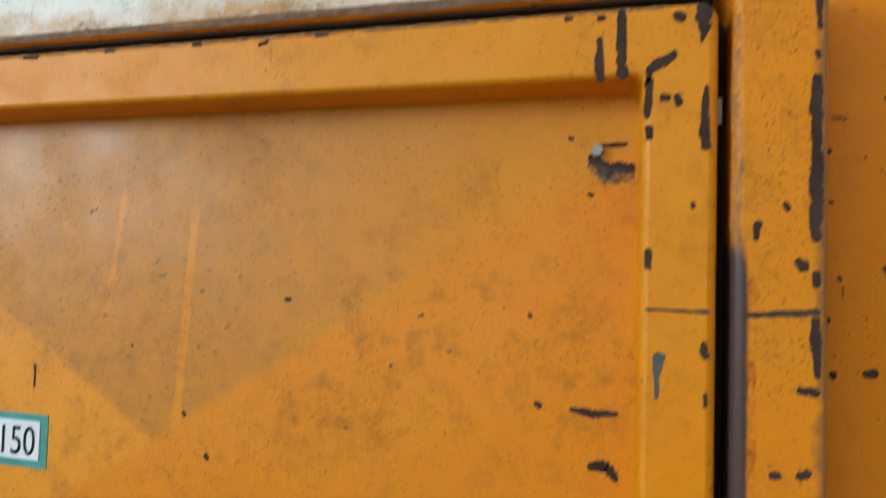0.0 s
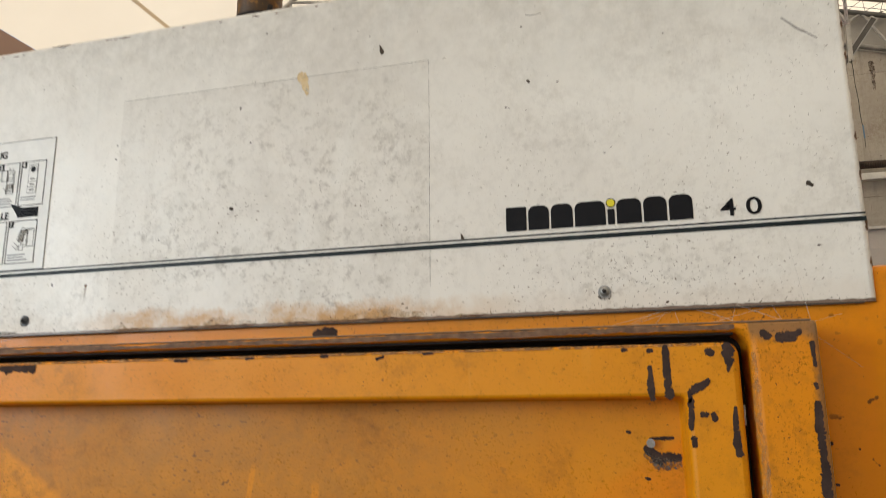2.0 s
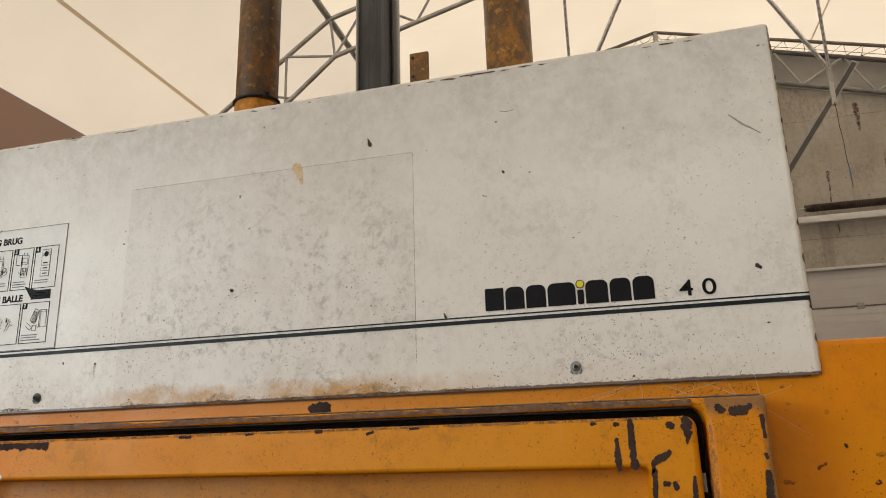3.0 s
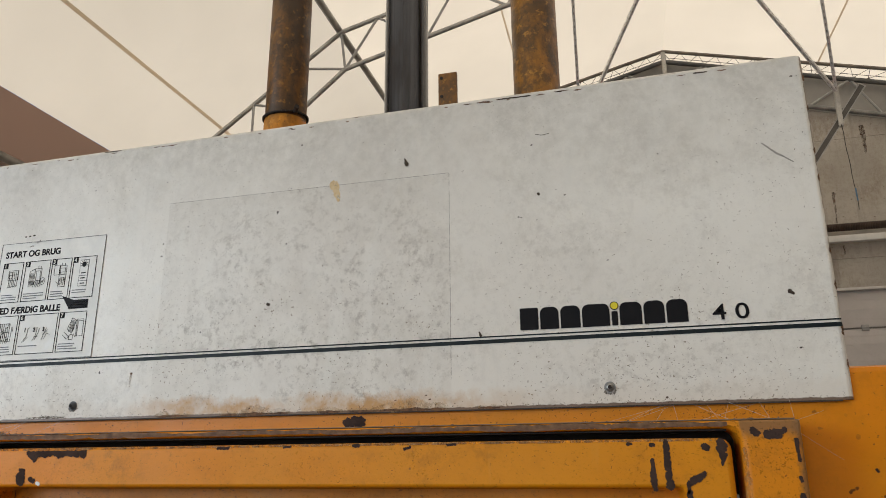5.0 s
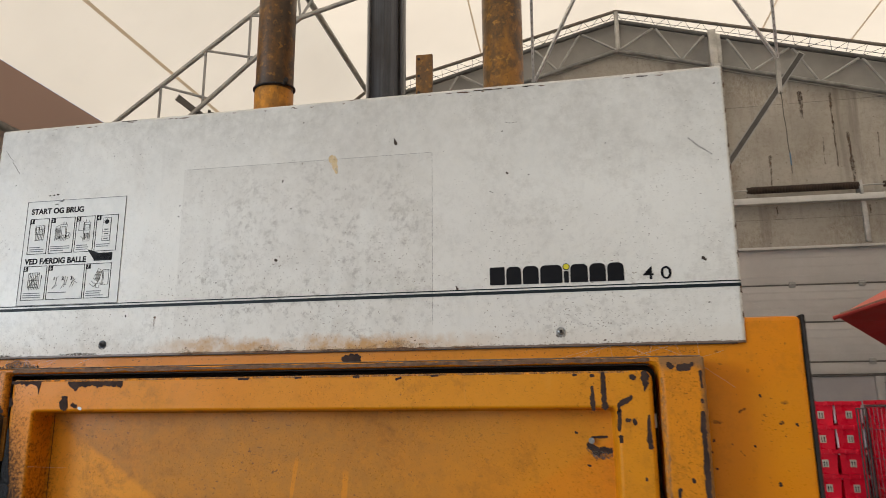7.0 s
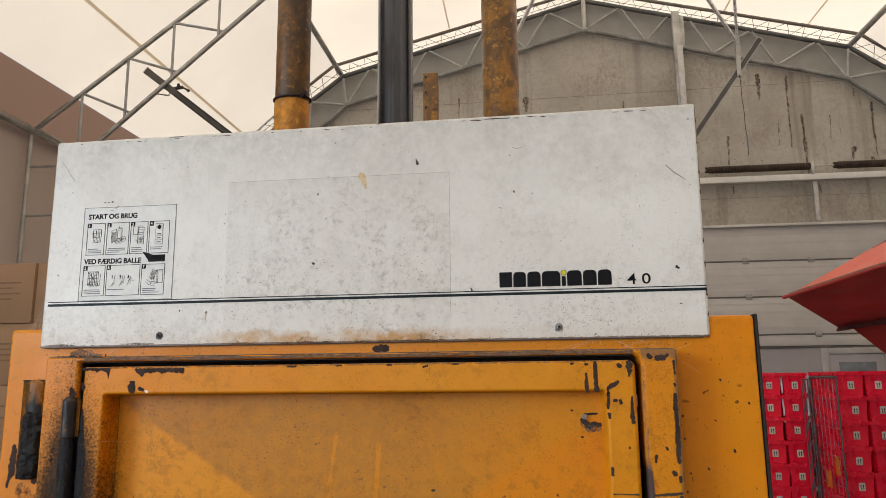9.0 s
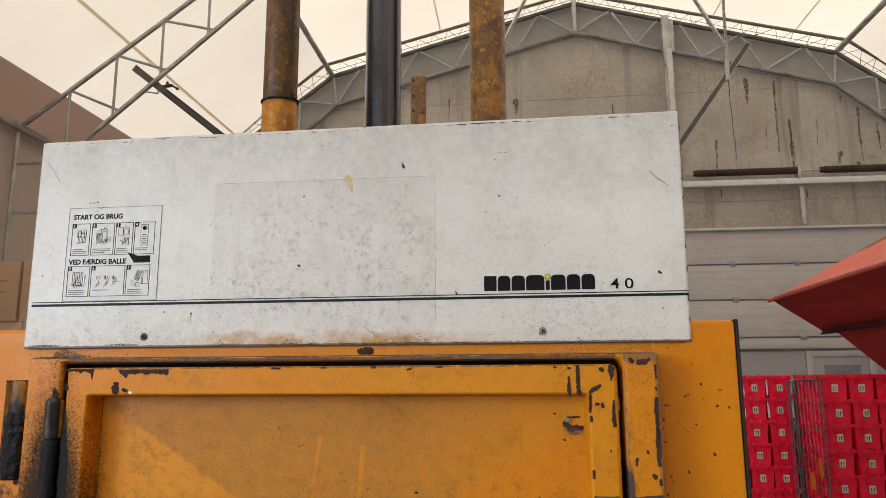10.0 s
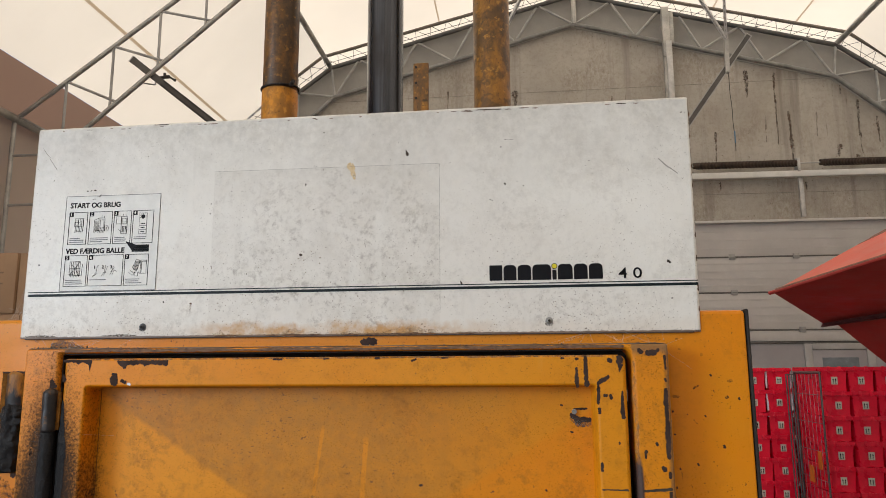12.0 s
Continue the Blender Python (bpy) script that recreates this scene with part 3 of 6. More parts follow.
BROWNJOINT = simple("brown_panel_joint", (0.15, 0.055, 0.012), 0.8, 0.0, 0.4, 60, 0.2)
JOINT = simple("wall_joint", (0.29, 0.265, 0.235), 0.9, 0.0, 0.4, 8, 0.1, 40)
RED = simple("red_crate_plastic", (0.95, 0.012, 0.046), 0.30, 0.0, 0.18, 4, 0.05, 60)
REDLABEL = simple("crate_label", (0.62, 0.58, 0.50), 0.6, 0.0, 0.1, 20, 0.02)
# light on the inner wall and shade underneath are put into two reds
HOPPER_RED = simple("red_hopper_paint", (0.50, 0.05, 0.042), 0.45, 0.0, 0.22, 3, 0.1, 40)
HOPPER_LIT = simple("lit_hopper_paint", (0.70, 0.13, 0.09), 0.5, 0.0, 0.15, 3, 0.1, 40)
HOPPER_WEAR = simple("worn_hopper_edge", (0.32, 0.17, 0.12), 0.7, 0.1, 0.4, 14, 0.2, 80)
ORANGE = simple("orange_tag", (0.75, 0.20, 0.02), 0.5, 0.0, 0.2, 10, 0.05)
CARTON = cardboard("brown_cardboard", (0.36, 0.215, 0.12))
CARTON_PRINT = simple("carton_print", (0.235, 0.14, 0.08), 0.8, 0.0, 0.2, 30, 0.0)
FLOOR = simple("worn_concrete_floor", (0.165, 0.155, 0.142), 0.8, 0.0, 0.35, 1.2, 0.3, 25)
WEB = simple("cobweb", (0.55, 0.52, 0.48), 0.9, 0.0, 0.1, 20, 0.0)

# ---- hall: ground, walls, roof, frames (hall coordinates: u across, v along, z up) ----
APEX, KINK, EAVE = (0.0, 8.03), (4.25, 6.89), (7.22, 4.67)
IN_APEX, IN_KINK, IN_EAVE = (0.0, 7.48), (4.18, 6.345), (6.62, 4.24)
BACK = -19.0


def out_z(u):
    u = abs(u)
    (a, b) = (APEX, KINK) if u < KINK[0] else (KINK, EAVE)
    return a[1] + (b[1] - a[1]) * (u - a[0]) / (b[0] - a[0])


def in_z(u):
    u = abs(u)
    (a, b) = (IN_APEX, IN_KINK) if u < IN_KINK[0] else (IN_KINK, IN_EAVE)
    return a[1] + (b[1] - a[1]) * (u - a[0]) / (b[0] - a[0])


bm = bmesh.new()
bmesh.ops.create_grid(bm, x_segments=2, y_segments=2, size=400)
structure("ground", bm, FLOOR, "worn grey concrete floor of the storage hall", "floor")


def roof_sheet(name, pts, material, label, v0=BACK, v1=0.70):
    bm = bmesh.new()
    rows = [[bm.verts.new((u, v, z)) for u, z in pts] for v in np.linspace(v0, v1, 12)]
    for a, b in zip(rows, rows[1:]):
        for i in range(len(pts) - 1):
            bm.faces.new((a[i], a[i + 1], b[i + 1], b[i]))
    return structure(name, bm, material, label, "roof", HALL, smooth=0)


BR, BRZ = 6.735, 5.135
roof_pts = [(-BR, BRZ), (-4.43, 7.15), (0, 8.27), (4.43, 7.15), (BR, BRZ)]
roof_sheet("roof_fabric", roof_pts, ROOF, "translucent cream roof membrane over the hall")
eave_z = EAVE[1] + 0.06
for s, side in ((-1, "west"), (1, "east")):
    edge = [(s * BR, BRZ - 0.004), (s * (EAVE[0] + 0.1), eave_z)]
    roof_sheet("roof_skirt_" + side, edge, BROWN, "brown opaque fabric of the lower roof")
    low = [(s * (EAVE[0] + 0.1), eave_z - 0.004), (s * (EAVE[0] + 0.12), 0.0)]
    if side == "east":
        roof_sheet("wall_" + side, low, SIDEWALL, "brown opaque fabric side wall")
    else:
        roof_sheet("wall_west_far", low, SIDEWALL, "brown opaque fabric side wall beside the gateway", -14.2, 0.34)
        roof_sheet("wall_west_near", low, SIDEWALL, "brown opaque fabric side wall beside the gateway", BACK, -18.0)
        roof_sheet("wall_west_head", [low[0], (low[0][0], 4.25)], SIDEWALL, "brown opaque fabric above the open gateway", -18.0, -14.2)
for u in (-5.945, -2.34, 2.34, 3.66, 5.945):
    uu = abs(u)
    zz = roof_pts[2][1] + (roof_pts[3][1] - roof_pts[2][1]) * uu / roof_pts[3][0] if uu < roof_pts[3][0] else roof_pts[3][1] + (roof_pts[4][1] - roof_pts[3][1]) * (uu - roof_pts[3][0]) / (BR - roof_pts[3][0])
    sl = 0.86 if uu > 4.43 else 0.216
    bm = bmesh.new()
    bm.faces.new([bm.verts.new(p) for p in ((u - 0.012, BACK, zz - 0.012 + math.copysign(sl, u) * 0.0195), (u + 0.012, BACK, zz - 0.012 - math.copysign(sl, u) * 0.0195), (u + 0.012, 0.05, zz - 0.012 - math.copysign(sl, u) * 0.0195), (u - 0.012, 0.05, zz - 0.012 + math.copysign(sl, u) * 0.0195))])
    structure("roof_seam", bm, SEAM, "yellowed welded seam along the roof membrane", "seam", HALL)

# far gable: wall above the sectional door
DOOR_U0, DOOR_U1, DOOR_TOP = -4.2, 6.4, 3.98
bm = bmesh.new()
prof = [(-7.36, 0), (DOOR_U0, 0), (DOOR_U0, DOOR_TOP), (DOOR_U1, DOOR_TOP), (DOOR_U1, 0), (7.36, 0), (7.34, EAVE[1] + 0.06), (KINK[0], KINK[1] + 0.045), (0, APEX[1] + 0.045), (-KINK[0], KINK[1] + 0.045), (-7.34, EAVE[1] + 0.06)]
f = [bm.verts.new((u, 0.14, z)) for u, z in prof]
b = [bm.verts.new((u, 0.34, z)) for u, z in prof]
bm.faces.new(f)
bm.faces.new(b[::-1])
for i in range(len(f)):
    j = (i + 1) % len(f)
    bm.faces.new((f[j], f[i], b[i], b[j]))
gable = structure("wall_north", bm, WALL, "stained grey panelled gable wall with dark drip marks", "wall", HALL)
for z0, tilt in ((6.34, 0.015), (4.44, 0.0)):
    bm = bmesh.new()
    bar(bm, (-6.0 if z0 < 5 else -4.9, 0.138, z0 - tilt * 3), (6.4 if z0 < 5 else 4.9, 0.138, z0 + tilt * 3), 0.003, 6)
    part("panel_joint", bm, JOINT, gable)
for x0, z0, x1, z1, w in ((2.826, 6.533, 2.82, 6.09, 0.035), (3.273, 6.49, 3.266, 5.99, 0.022), (3.268, 6.0, 3.262, 5.26, 0.018), (3.463, 5.807, 3.476, 5.39, 0.02), (3.473, 5.40, 3.478, 4.90, 0.024),
                          (2.264, 5.48, 2.251, 5.01, 0.020), (4.562, 5.957, 4.556, 5.45, 0.022), (4.556, 5.46, 4.563, 5.065, 0.016), (4.844, 5.672, 4.844, 5.247, 0.016), (4.312, 6.344, 4.307, 6.096, 0.016),
                          (4.222, 5.193, 4.19, 5.03, 0.03), (2.299, 4.642, 2.28, 4.508, 0.014), (3.638, 4.60, 3.645, 4.477, 0.014), (4.497, 5.02, 4.456, 4.878, 0.03), (3.087, 5.753, 3.071, 5.312, 0.010),
                          (3.901, 5.769, 3.884, 5.379, 0.009), (-1.043, 6.331, -1.038, 6.125, 0.05), (-0.3, 5.9, -0.31, 5.3, 0.012), (0.6, 6.2, 0.6, 5.7, 0.01), (-2.2, 6.4, -2.21, 6.0, 0.012)):
    n = 5
    jit = random.Random(int(abs(x0) * 1000))
    spine = [(x0 + (x1 - x0) * i / n + jit.uniform(-0.006, 0.006), z0 + (z1 - z0) * i / n, w * jit.uniform(0.7, 1.5) * (1 - 0.5 * i / n)) for i in range(n + 1)]
    chip(gable, spine, 0.14, STAIN, "drip_stain", lift=0.0035)
# darker grey sheet between the chords of the gable frame
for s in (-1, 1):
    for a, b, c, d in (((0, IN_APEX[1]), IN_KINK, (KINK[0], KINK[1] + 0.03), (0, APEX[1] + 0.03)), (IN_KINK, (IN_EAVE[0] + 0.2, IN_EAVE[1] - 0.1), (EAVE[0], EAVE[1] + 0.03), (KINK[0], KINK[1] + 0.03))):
        part("darker_sheet", plate([(s * p[0], 0.128, p[1]) for p in (a, b, c, d)], (0, -1, 0), 0.008), CHORD_GREY, gable, "darker plain grey sheet behind the frame, between its chords", smooth=0)
# unseen rear gable, added with an open gateway and a light-passing upper part
bm = bmesh.new()
prof = [(-7.36, 0), (-6.8, 0), (-6.8, 4.6), (-1.0, 4.6), (-1.0, 0), (7.36, 0), (7.36, EAVE[1] + 0.06), (-7.36, EAVE[1] + 0.06)]
f = [bm.verts.new((u, BACK, z)) for u, z in prof]
b = [bm.verts.new((u, BACK - 0.2, z)) for u, z in prof]
bm.faces.new(f)
bm.faces.new(b[::-1])
for i in range(len(f)):
    j = (i + 1) % len(f)
    bm.faces.new((f[j], f[i], b[i], b[j]))
upper = [(-7.34, EAVE[1] + 0.065), (7.34, EAVE[1] + 0.065), (4.43, 7.15), (0, 8.27), (-4.43, 7.15)]
gable_bm = bmesh.new()
gable_bm.faces.new([gable_bm.verts.new((u, BACK - 0.1, z)) for u, z in upper])
structure("rear_gable_light_sheet", gable_bm, ROOF, "unseen translucent cream membrane, added to light from the rear gable", "roof", HALL, smooth=0)
structure("wall_south", bm, WALL, "plain grey unseen gable wall with an added open gateway", "wall", HALL)
# translucent strip that closes the slit between far wall and membrane
bm = bmesh.new()
top = [(-EAVE[0], EAVE[1] + 0.06), *roof_pts[1:4], (EAVE[0], EAVE[1] + 0.06)]
low = [(-EAVE[0], EAVE[1] - 0.06), (-KINK[0], KINK[1] - 0.03), (0, APEX[1] - 0.03), (KINK[0], KINK[1] - 0.03), (EAVE[0], EAVE[1] - 0.06)]
tv = [bm.verts.new((u, 0.68, z - 0.006)) for u, z in top]
lv = [bm.verts.new((u, 0.68, z)) for u, z in low]
for i in range(4):
    bm.faces.new((tv[i], tv[i + 1], lv[i + 1], lv[i]))
structure("gable_fabric", bm, ROOF, "cream membrane flap above the gable wall", "roof", HALL, smooth=0)


def hall_frame(v, gable_end=False):
    fr = thing("roof_truss", HALL @ pose(0, v, 0), "weathered galvanised steel lattice roof frame with tubular webs", "truss", "roof frames of the hall")
    rc, rw = (0.038, 0.021) if gable_end else (0.029, 0.017)

    def chord(name, pts, r):
        for a, c in zip(pts, pts[1:]):
            part(name, bar(bmesh.new(), (a[0], 0, a[1]), (c[0], 0, c[1]), r), (SHADED_STEEL if name.startswith("outer") else INNER_STEEL) if gable_end else TRUSS, fr)
    chord("outer_chord", [(-EAVE[0], EAVE[1]), (-KINK[0], KINK[1]), APEX, KINK, EAVE], rc)
    chord("inner_chord", [(-IN_EAVE[0], IN_EAVE[1]), (-IN_KINK[0], IN_KINK[1]), IN_APEX, IN_KINK, IN_EAVE], rc)
    for s in (-1, 1):
        chord("outer_leg", [(s * EAVE[0], EAVE[1]), (s * EAVE[0], 0)], rc)
        chord("inner_leg", [(s * IN_EAVE[0], IN_EAVE[1]), (s * IN_EAVE[0], 0)], rc)
        zig = [(0.0, 0), (0.62, 1), (1.02, 0), (1.42, 1), (1.75, 1), (2.10, 0), (2.74, 1), (3.11, 0), (3.76, 1), (4.18, 0)]
        for (u0, k0), (u1, k1) in zip(zig, zig[1:]):
            if k0 == k1:
                continue
            z0, z1 = (out_z(u0) if k0 else in_z(u0)), (out_z(u1) if k1 else in_z(u1))
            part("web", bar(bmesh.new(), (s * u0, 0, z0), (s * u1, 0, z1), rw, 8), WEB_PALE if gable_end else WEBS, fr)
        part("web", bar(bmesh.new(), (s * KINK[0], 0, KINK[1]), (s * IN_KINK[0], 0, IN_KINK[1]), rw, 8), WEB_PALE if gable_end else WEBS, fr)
        for k in range(5):
            u = 4.84 + 0.58 * k
            ui = 4.17 + 0.58 * k
            if u > 7.2:
                break
            part("web", bar(bmesh.new(), (s * ui, 0, in_z(ui)), (s * u, 0, out_z(u)), rw, 8), WEB_PALE if gable_end else WEBS, fr)
            if u + 0.02 < IN_EAVE[0]:
                part("web", bar(bmesh.new(), (s * u, 0, out_z(u)), (s * (u + 0.0), 0, in_z(u)), rw, 8), WEB_PALE if gable_end else WEBS, fr)
        for z in (4.22, 3.6, 2.95, 2.3, 1.65, 1.0, 0.35):
            part("rung", bar(bmesh.new(), (s * IN_EAVE[0], 0, z), (s * EAVE[0], 0, z), rw, 8), WEB_PALE if gable_end else WEBS, fr)
    if gable_end:
        part("king_post", bar(bmesh.new(), (0, -0.02, IN_APEX[1]), (0, -0.02, APEX[1] + 0.16), 0.04), TRUSS, fr)
    return fr


for i, v in enumerate((0.0, -3.8, -7.6, -15.2)):
    hall_frame(v, i == 0)

# longitudinal pipes
for u, z, r in ((KINK[0] + 0.03, KINK[1] + 0.03, 0.045), (-KINK[0] - 0.03, KINK[1] + 0.03, 0.045), (-EAVE[0] + 0.02, EAVE[1] + 0.02, 0.05), (EAVE[0] - 0.02, EAVE[1] + 0.02, 0.05)):
    bm = bar(bmesh.new(), (u, BACK, z), (u, 0.05, z), r)
    tagged(structure("purlin_pipe", bm, TRUSS, "grey steel pipe running along the hall roof", "pipe", HALL), kind="structure")

# lacing between the gable frame and the edge pipe of the membrane
lace = thing("edge_lacing", HALL, "rope lacing and edge pipe that tie the membrane to the gable", "lacing")
pipe_pts = [(-7.27, 4.92), (-4.42, 7.095), (0, 8.22), (4.45, 7.10), (7.27, 4.92)]
for a, c in zip(pipe_pts, pipe_pts[1:]):
    part("edge_pipe", bar(bmesh.new(), (a[0], -0.01, a[1]), (c[0], -0.01, c[1]), 0.028), EDGEPIPE, lace)
low_pts = [(-EAVE[0], EAVE[1] + 0.02), (-KINK[0], KINK[1] + 0.02), (0, APEX[1] + 0.02), (KINK[0], KINK[1] + 0.02), (EAVE[0], EAVE[1] + 0.02)]
bm = bmesh.new()
for (a, c), (d, e) in zip(zip(pipe_pts, pipe_pts[1:]), zip(low_pts, low_pts[1:])):
    a, c, d, e = Vector(a), Vector(c), Vector(d), Vector(e)
    count = int((c - a).length / 0.27)
    jig = random.Random(count)
    for i in range(count):
        p, q, r2 = a.lerp(c, i / count), d.lerp(e, (i + 0.5 + jig.uniform(-0.2, 0.2)) / count) + Vector((0, jig.uniform(-0.01, 0.035))), a.lerp(c, (i + 1) / count)
        bar(bm, (q.x - 0.03, 0.015, q.y - 0.012), (q.x + 0.03, 0.015, q.y + jig.uniform(-0.02, 0.02)), 0.011, 5)
        bar(bm, (p.x, 0.0, p.y), (q.x, 0.02, q.y), 0.0042, 4)
        bar(bm, (q.x, 0.02, q.y), (r2.x, 0.0, r2.y), 0.0042, 4)
    for off in (0.58,):
        p, q = a.lerp(d, off), c.lerp(e, off)
        bar(bm, (p.x, 0.02, p.y), (q.x, 0.02, q.y), 0.005, 4)
part("rope", bm, DARKSTEEL, lace, "dark zigzag rope")

# post in front of the gable wall
gp = thing("gable_post", HALL @ pose(1.5, -0.12, 0), "galvanised steel wind post at the gable wall", "post")
part("post_head", boxed(-0.06, 0.055, -0.05, 0.05, 6.75, 7.64, bevel=0.006), TRUSS, gp)
part("post_foot", boxed(-0.02, 0.075, -0.07, 0.03, 4.76, 7.02, bevel=0.006), GALV, gp)
part("post_web", boxed(-0.055, -0.02, -0.03, 0.05, 4.76, 6.75), TRUSS, gp)
part("cleat", boxed(0.06, 0.14, 0.02, 0.06, 7.0, 7.58, bevel=0.004), TRUSS, gp)

# ---- sectional door in the far gable ----
door = thing("sectional_door", HALL, "pale grey sectional overhead door, closed", "door")
levels = [3.97, 3.405, 2.825, 2.222, 2.03]
for zt, zb in zip(levels, levels[1:]):
    bm = boxed(DOOR_U0, DOOR_U1, 0.20, 0.25, zb + 0.009, zt - 0.009, bevel=0.006)
    k = int((zt - zb) / 0.115)
    for i in range(1, k):
        z = zb + (zt - zb) * i / k
        box(bm, DOOR_U0 + 0.02, DOOR_U1 - 0.02, 0.1965, 0.205, z - 0.012, z + 0.012)
    part("panel", bm, DOORP, door)
part("backing", boxed(DOOR_U0, DOOR_U1, 0.235, 0.27, 0.0, 3.98), DOORDARK, door)
part("joint_strip", boxed(DOOR_U0, DOOR_U1, 0.185, 0.235, 2.005, 2.026, bevel=0.003), DOORDARK, door)
part("panel", boxed(DOOR_U0, 3.40, 0.205, 0.25, 0.02, 2.0, bevel=0.006), DOORLOW, door)
part("panel", boxed(4.45, DOOR_U1, 0.205, 0.25, 0.02, 2.0, bevel=0.006), DOORLOW, door)
wk = part("wicket_door", boxed(3.52, 4.33, 0.19, 0.24, 0.02, 1.90, bevel=0.006), DOORLOW, door)
part("window_pane", boxed(3.66, 4.2, 0.182, 0.192, 1.1, 1.78), simple("dull_window", (0.22, 0.25, 0.28), 0.2), wk)
for a in ((3.40, 3.515, 0.02, 2.0), (4.335, 4.45, 0.02, 2.0), (3.516, 4.334, 1.905, 2.0)):
    part("wicket_frame", boxed(a[0], a[1], 0.175, 0.245, a[2], a[3], bevel=0.006), WICKET, door)
for z in levels[1:4]:
    for u in (-3.4, -2.4, -1.45, -0.5, 0.45, 1.42, 2.40, 3.40, 4.38, 5.3):
        bm = boxed(u - 0.05, u + 0.05, 0.176, 0.199, z - 0.045, z + 0.045, bevel=0.008)
        bar(bm, (u - 0.045, 0.176, z), (u + 0.045, 0.176, z), 0.011, 8)
        part("hinge", bm, HINGE, door)
    part("joint_strip", boxed(DOOR_U0, DOOR_U1, 0.190, 0.236, z - 0.014, z + 0.006, bevel=0.002), DOORDARK, door)
structure("door_lintel_trim", boxed(DOOR_U0 - 0.05, DOOR_U1 + 0.05, 0.115, 0.26, 3.955, 3.995, bevel=0.004), DOORTRIM, "pale trim along the head of the overhead door", "trim", HALL)

# torsion springs, shaft, rail
shaft = thing("spring_shaft", HALL @ pose(0, -0.06, 4.875), "steel shaft with dark rusty torsion springs above the overhead door", "door spring")
part("shaft", bar(bmesh.new(), (-4.0, 0, 0), (6.3, 0, 0), 0.013, 8), GALV, shaft)
for u0, u1 in ((-3.9, -2.3), (-1.95, -0.38), (-0.05, 1.52), (1.87, 3.42), (3.85, 5.45)):
    bm = bmesh.new()
    turns = int((u1 - u0) / 0.022)
    prev = None
    for i in range(turns + 1):
        u = u0 + (u1 - u0) * i / turns
        for rr, du in ((0.052, 0.0), (0.060, 0.011)):
            ring = [bm.verts.new((u + du, rr * math.cos(2 * math.pi * k / 14), rr * math.sin(2 * math.pi * k / 14) - 0.002)) for k in range(14)]
            if prev:
                for k in range(14):
                    bm.faces.new((prev[k], prev[(k + 1) % 14], ring[(k + 1) % 14], ring[k]))
            prev = ring
    part("torsion_spring", bm, SPRING, shaft)
    part("bearing_plate", boxed(u1 + 0.01, u1 + 0.055, -0.06, 0.10, -0.15, 0.07, bevel=0.006), GALV, shaft)
    part("winding_cone", bar(bmesh.new(), (u0 - 0.05, 0, 0), (u0 + 0.02, 0, 0), 0.05, 12), SPRING, shaft)
rail = thing("door_rail", HALL, "galvanised steel C rail carrying the door springs", "rail")
bm = boxed(-4.2, 6.4, -0.10, 0.0, 4.643, 4.742, bevel=0.008)
part("rail_profile", bm, simple("pale_zinc_rail", (0.72, 0.71, 0.68), 0.5, 0.0, 0.15, 5, 0.1, 60), rail)
for u in (-3.0, 0.3, 3.5, 5.9):
    bm = boxed(u - 0.035, u + 0.035, -0.02, 0.03, 4.0, 4.643, bevel=0.004)
    part("hanger", bm, GALV, rail)

# dark props and hanging rods under the roof
def dark_prop(a, b, label):
    t = thing("dark_prop", HALL, label, "prop", "dark props under the roof")
    bm = bar(bmesh.new(), a, b, 0.042, square=True)
    part("box_section", bm, PROP, t)
    a, b = Vector(a), Vector(b)
    d = (b - a).normalized()
    part("end_cap", bar(bmesh.new(), a - d * 0.012, a - d * 0.001, 0.046, square=True), GALV, t)
    return t


lp = dark_prop((-5.773, -3.74, 5.416), (-3.4, -3.74, 3.52), "dark steel box section propped against the lattice roof frame")
bm = bmesh.new()
bar(bm, (-5.49, -3.69, 5.185), (-5.319, -3.69, 5.203), 0.023, 8)
bar(bm, (-5.325, -3.69, 5.203), (-5.249, -3.69, 5.155), 0.012, 8)
bar(bm, (-5.377, -3.69, 5.198), (-5.381, -3.69, 5.250), 0.018, 8)
bmesh.ops.create_icosphere(bm, subdivisions=2, radius=0.019, matrix=Matrix.Translation((-5.247, -3.69, 5.153)))
part("clamp", bm, DARKSTEEL, lp)
bm = bmesh.new()
bar(bm, (-5.70, -3.68, 5.146), (-5.503, -3.68, 5.108), 0.009, 8)
bar(bm, (-5.503, -3.68, 5.108), (-5.49, -3.68, 5.165), 0.009, 8)
part("clamp_strap", bm, TRUSS, lp, "bent galvanised strap")
for off in (-0.030, 0.030):
    d = Vector((2.373, 0, -1.896)).normalized()
    up = Vector((-d.z, 0, d.x)) * off
    part("flange", bar(bmesh.new(), Vector((-5.35, -3.788, 5.078)) + up, Vector((-3.4, -3.788, 3.52)) + up, 0.011, square=True), DARKSTEEL, lp, "dark folded edge")


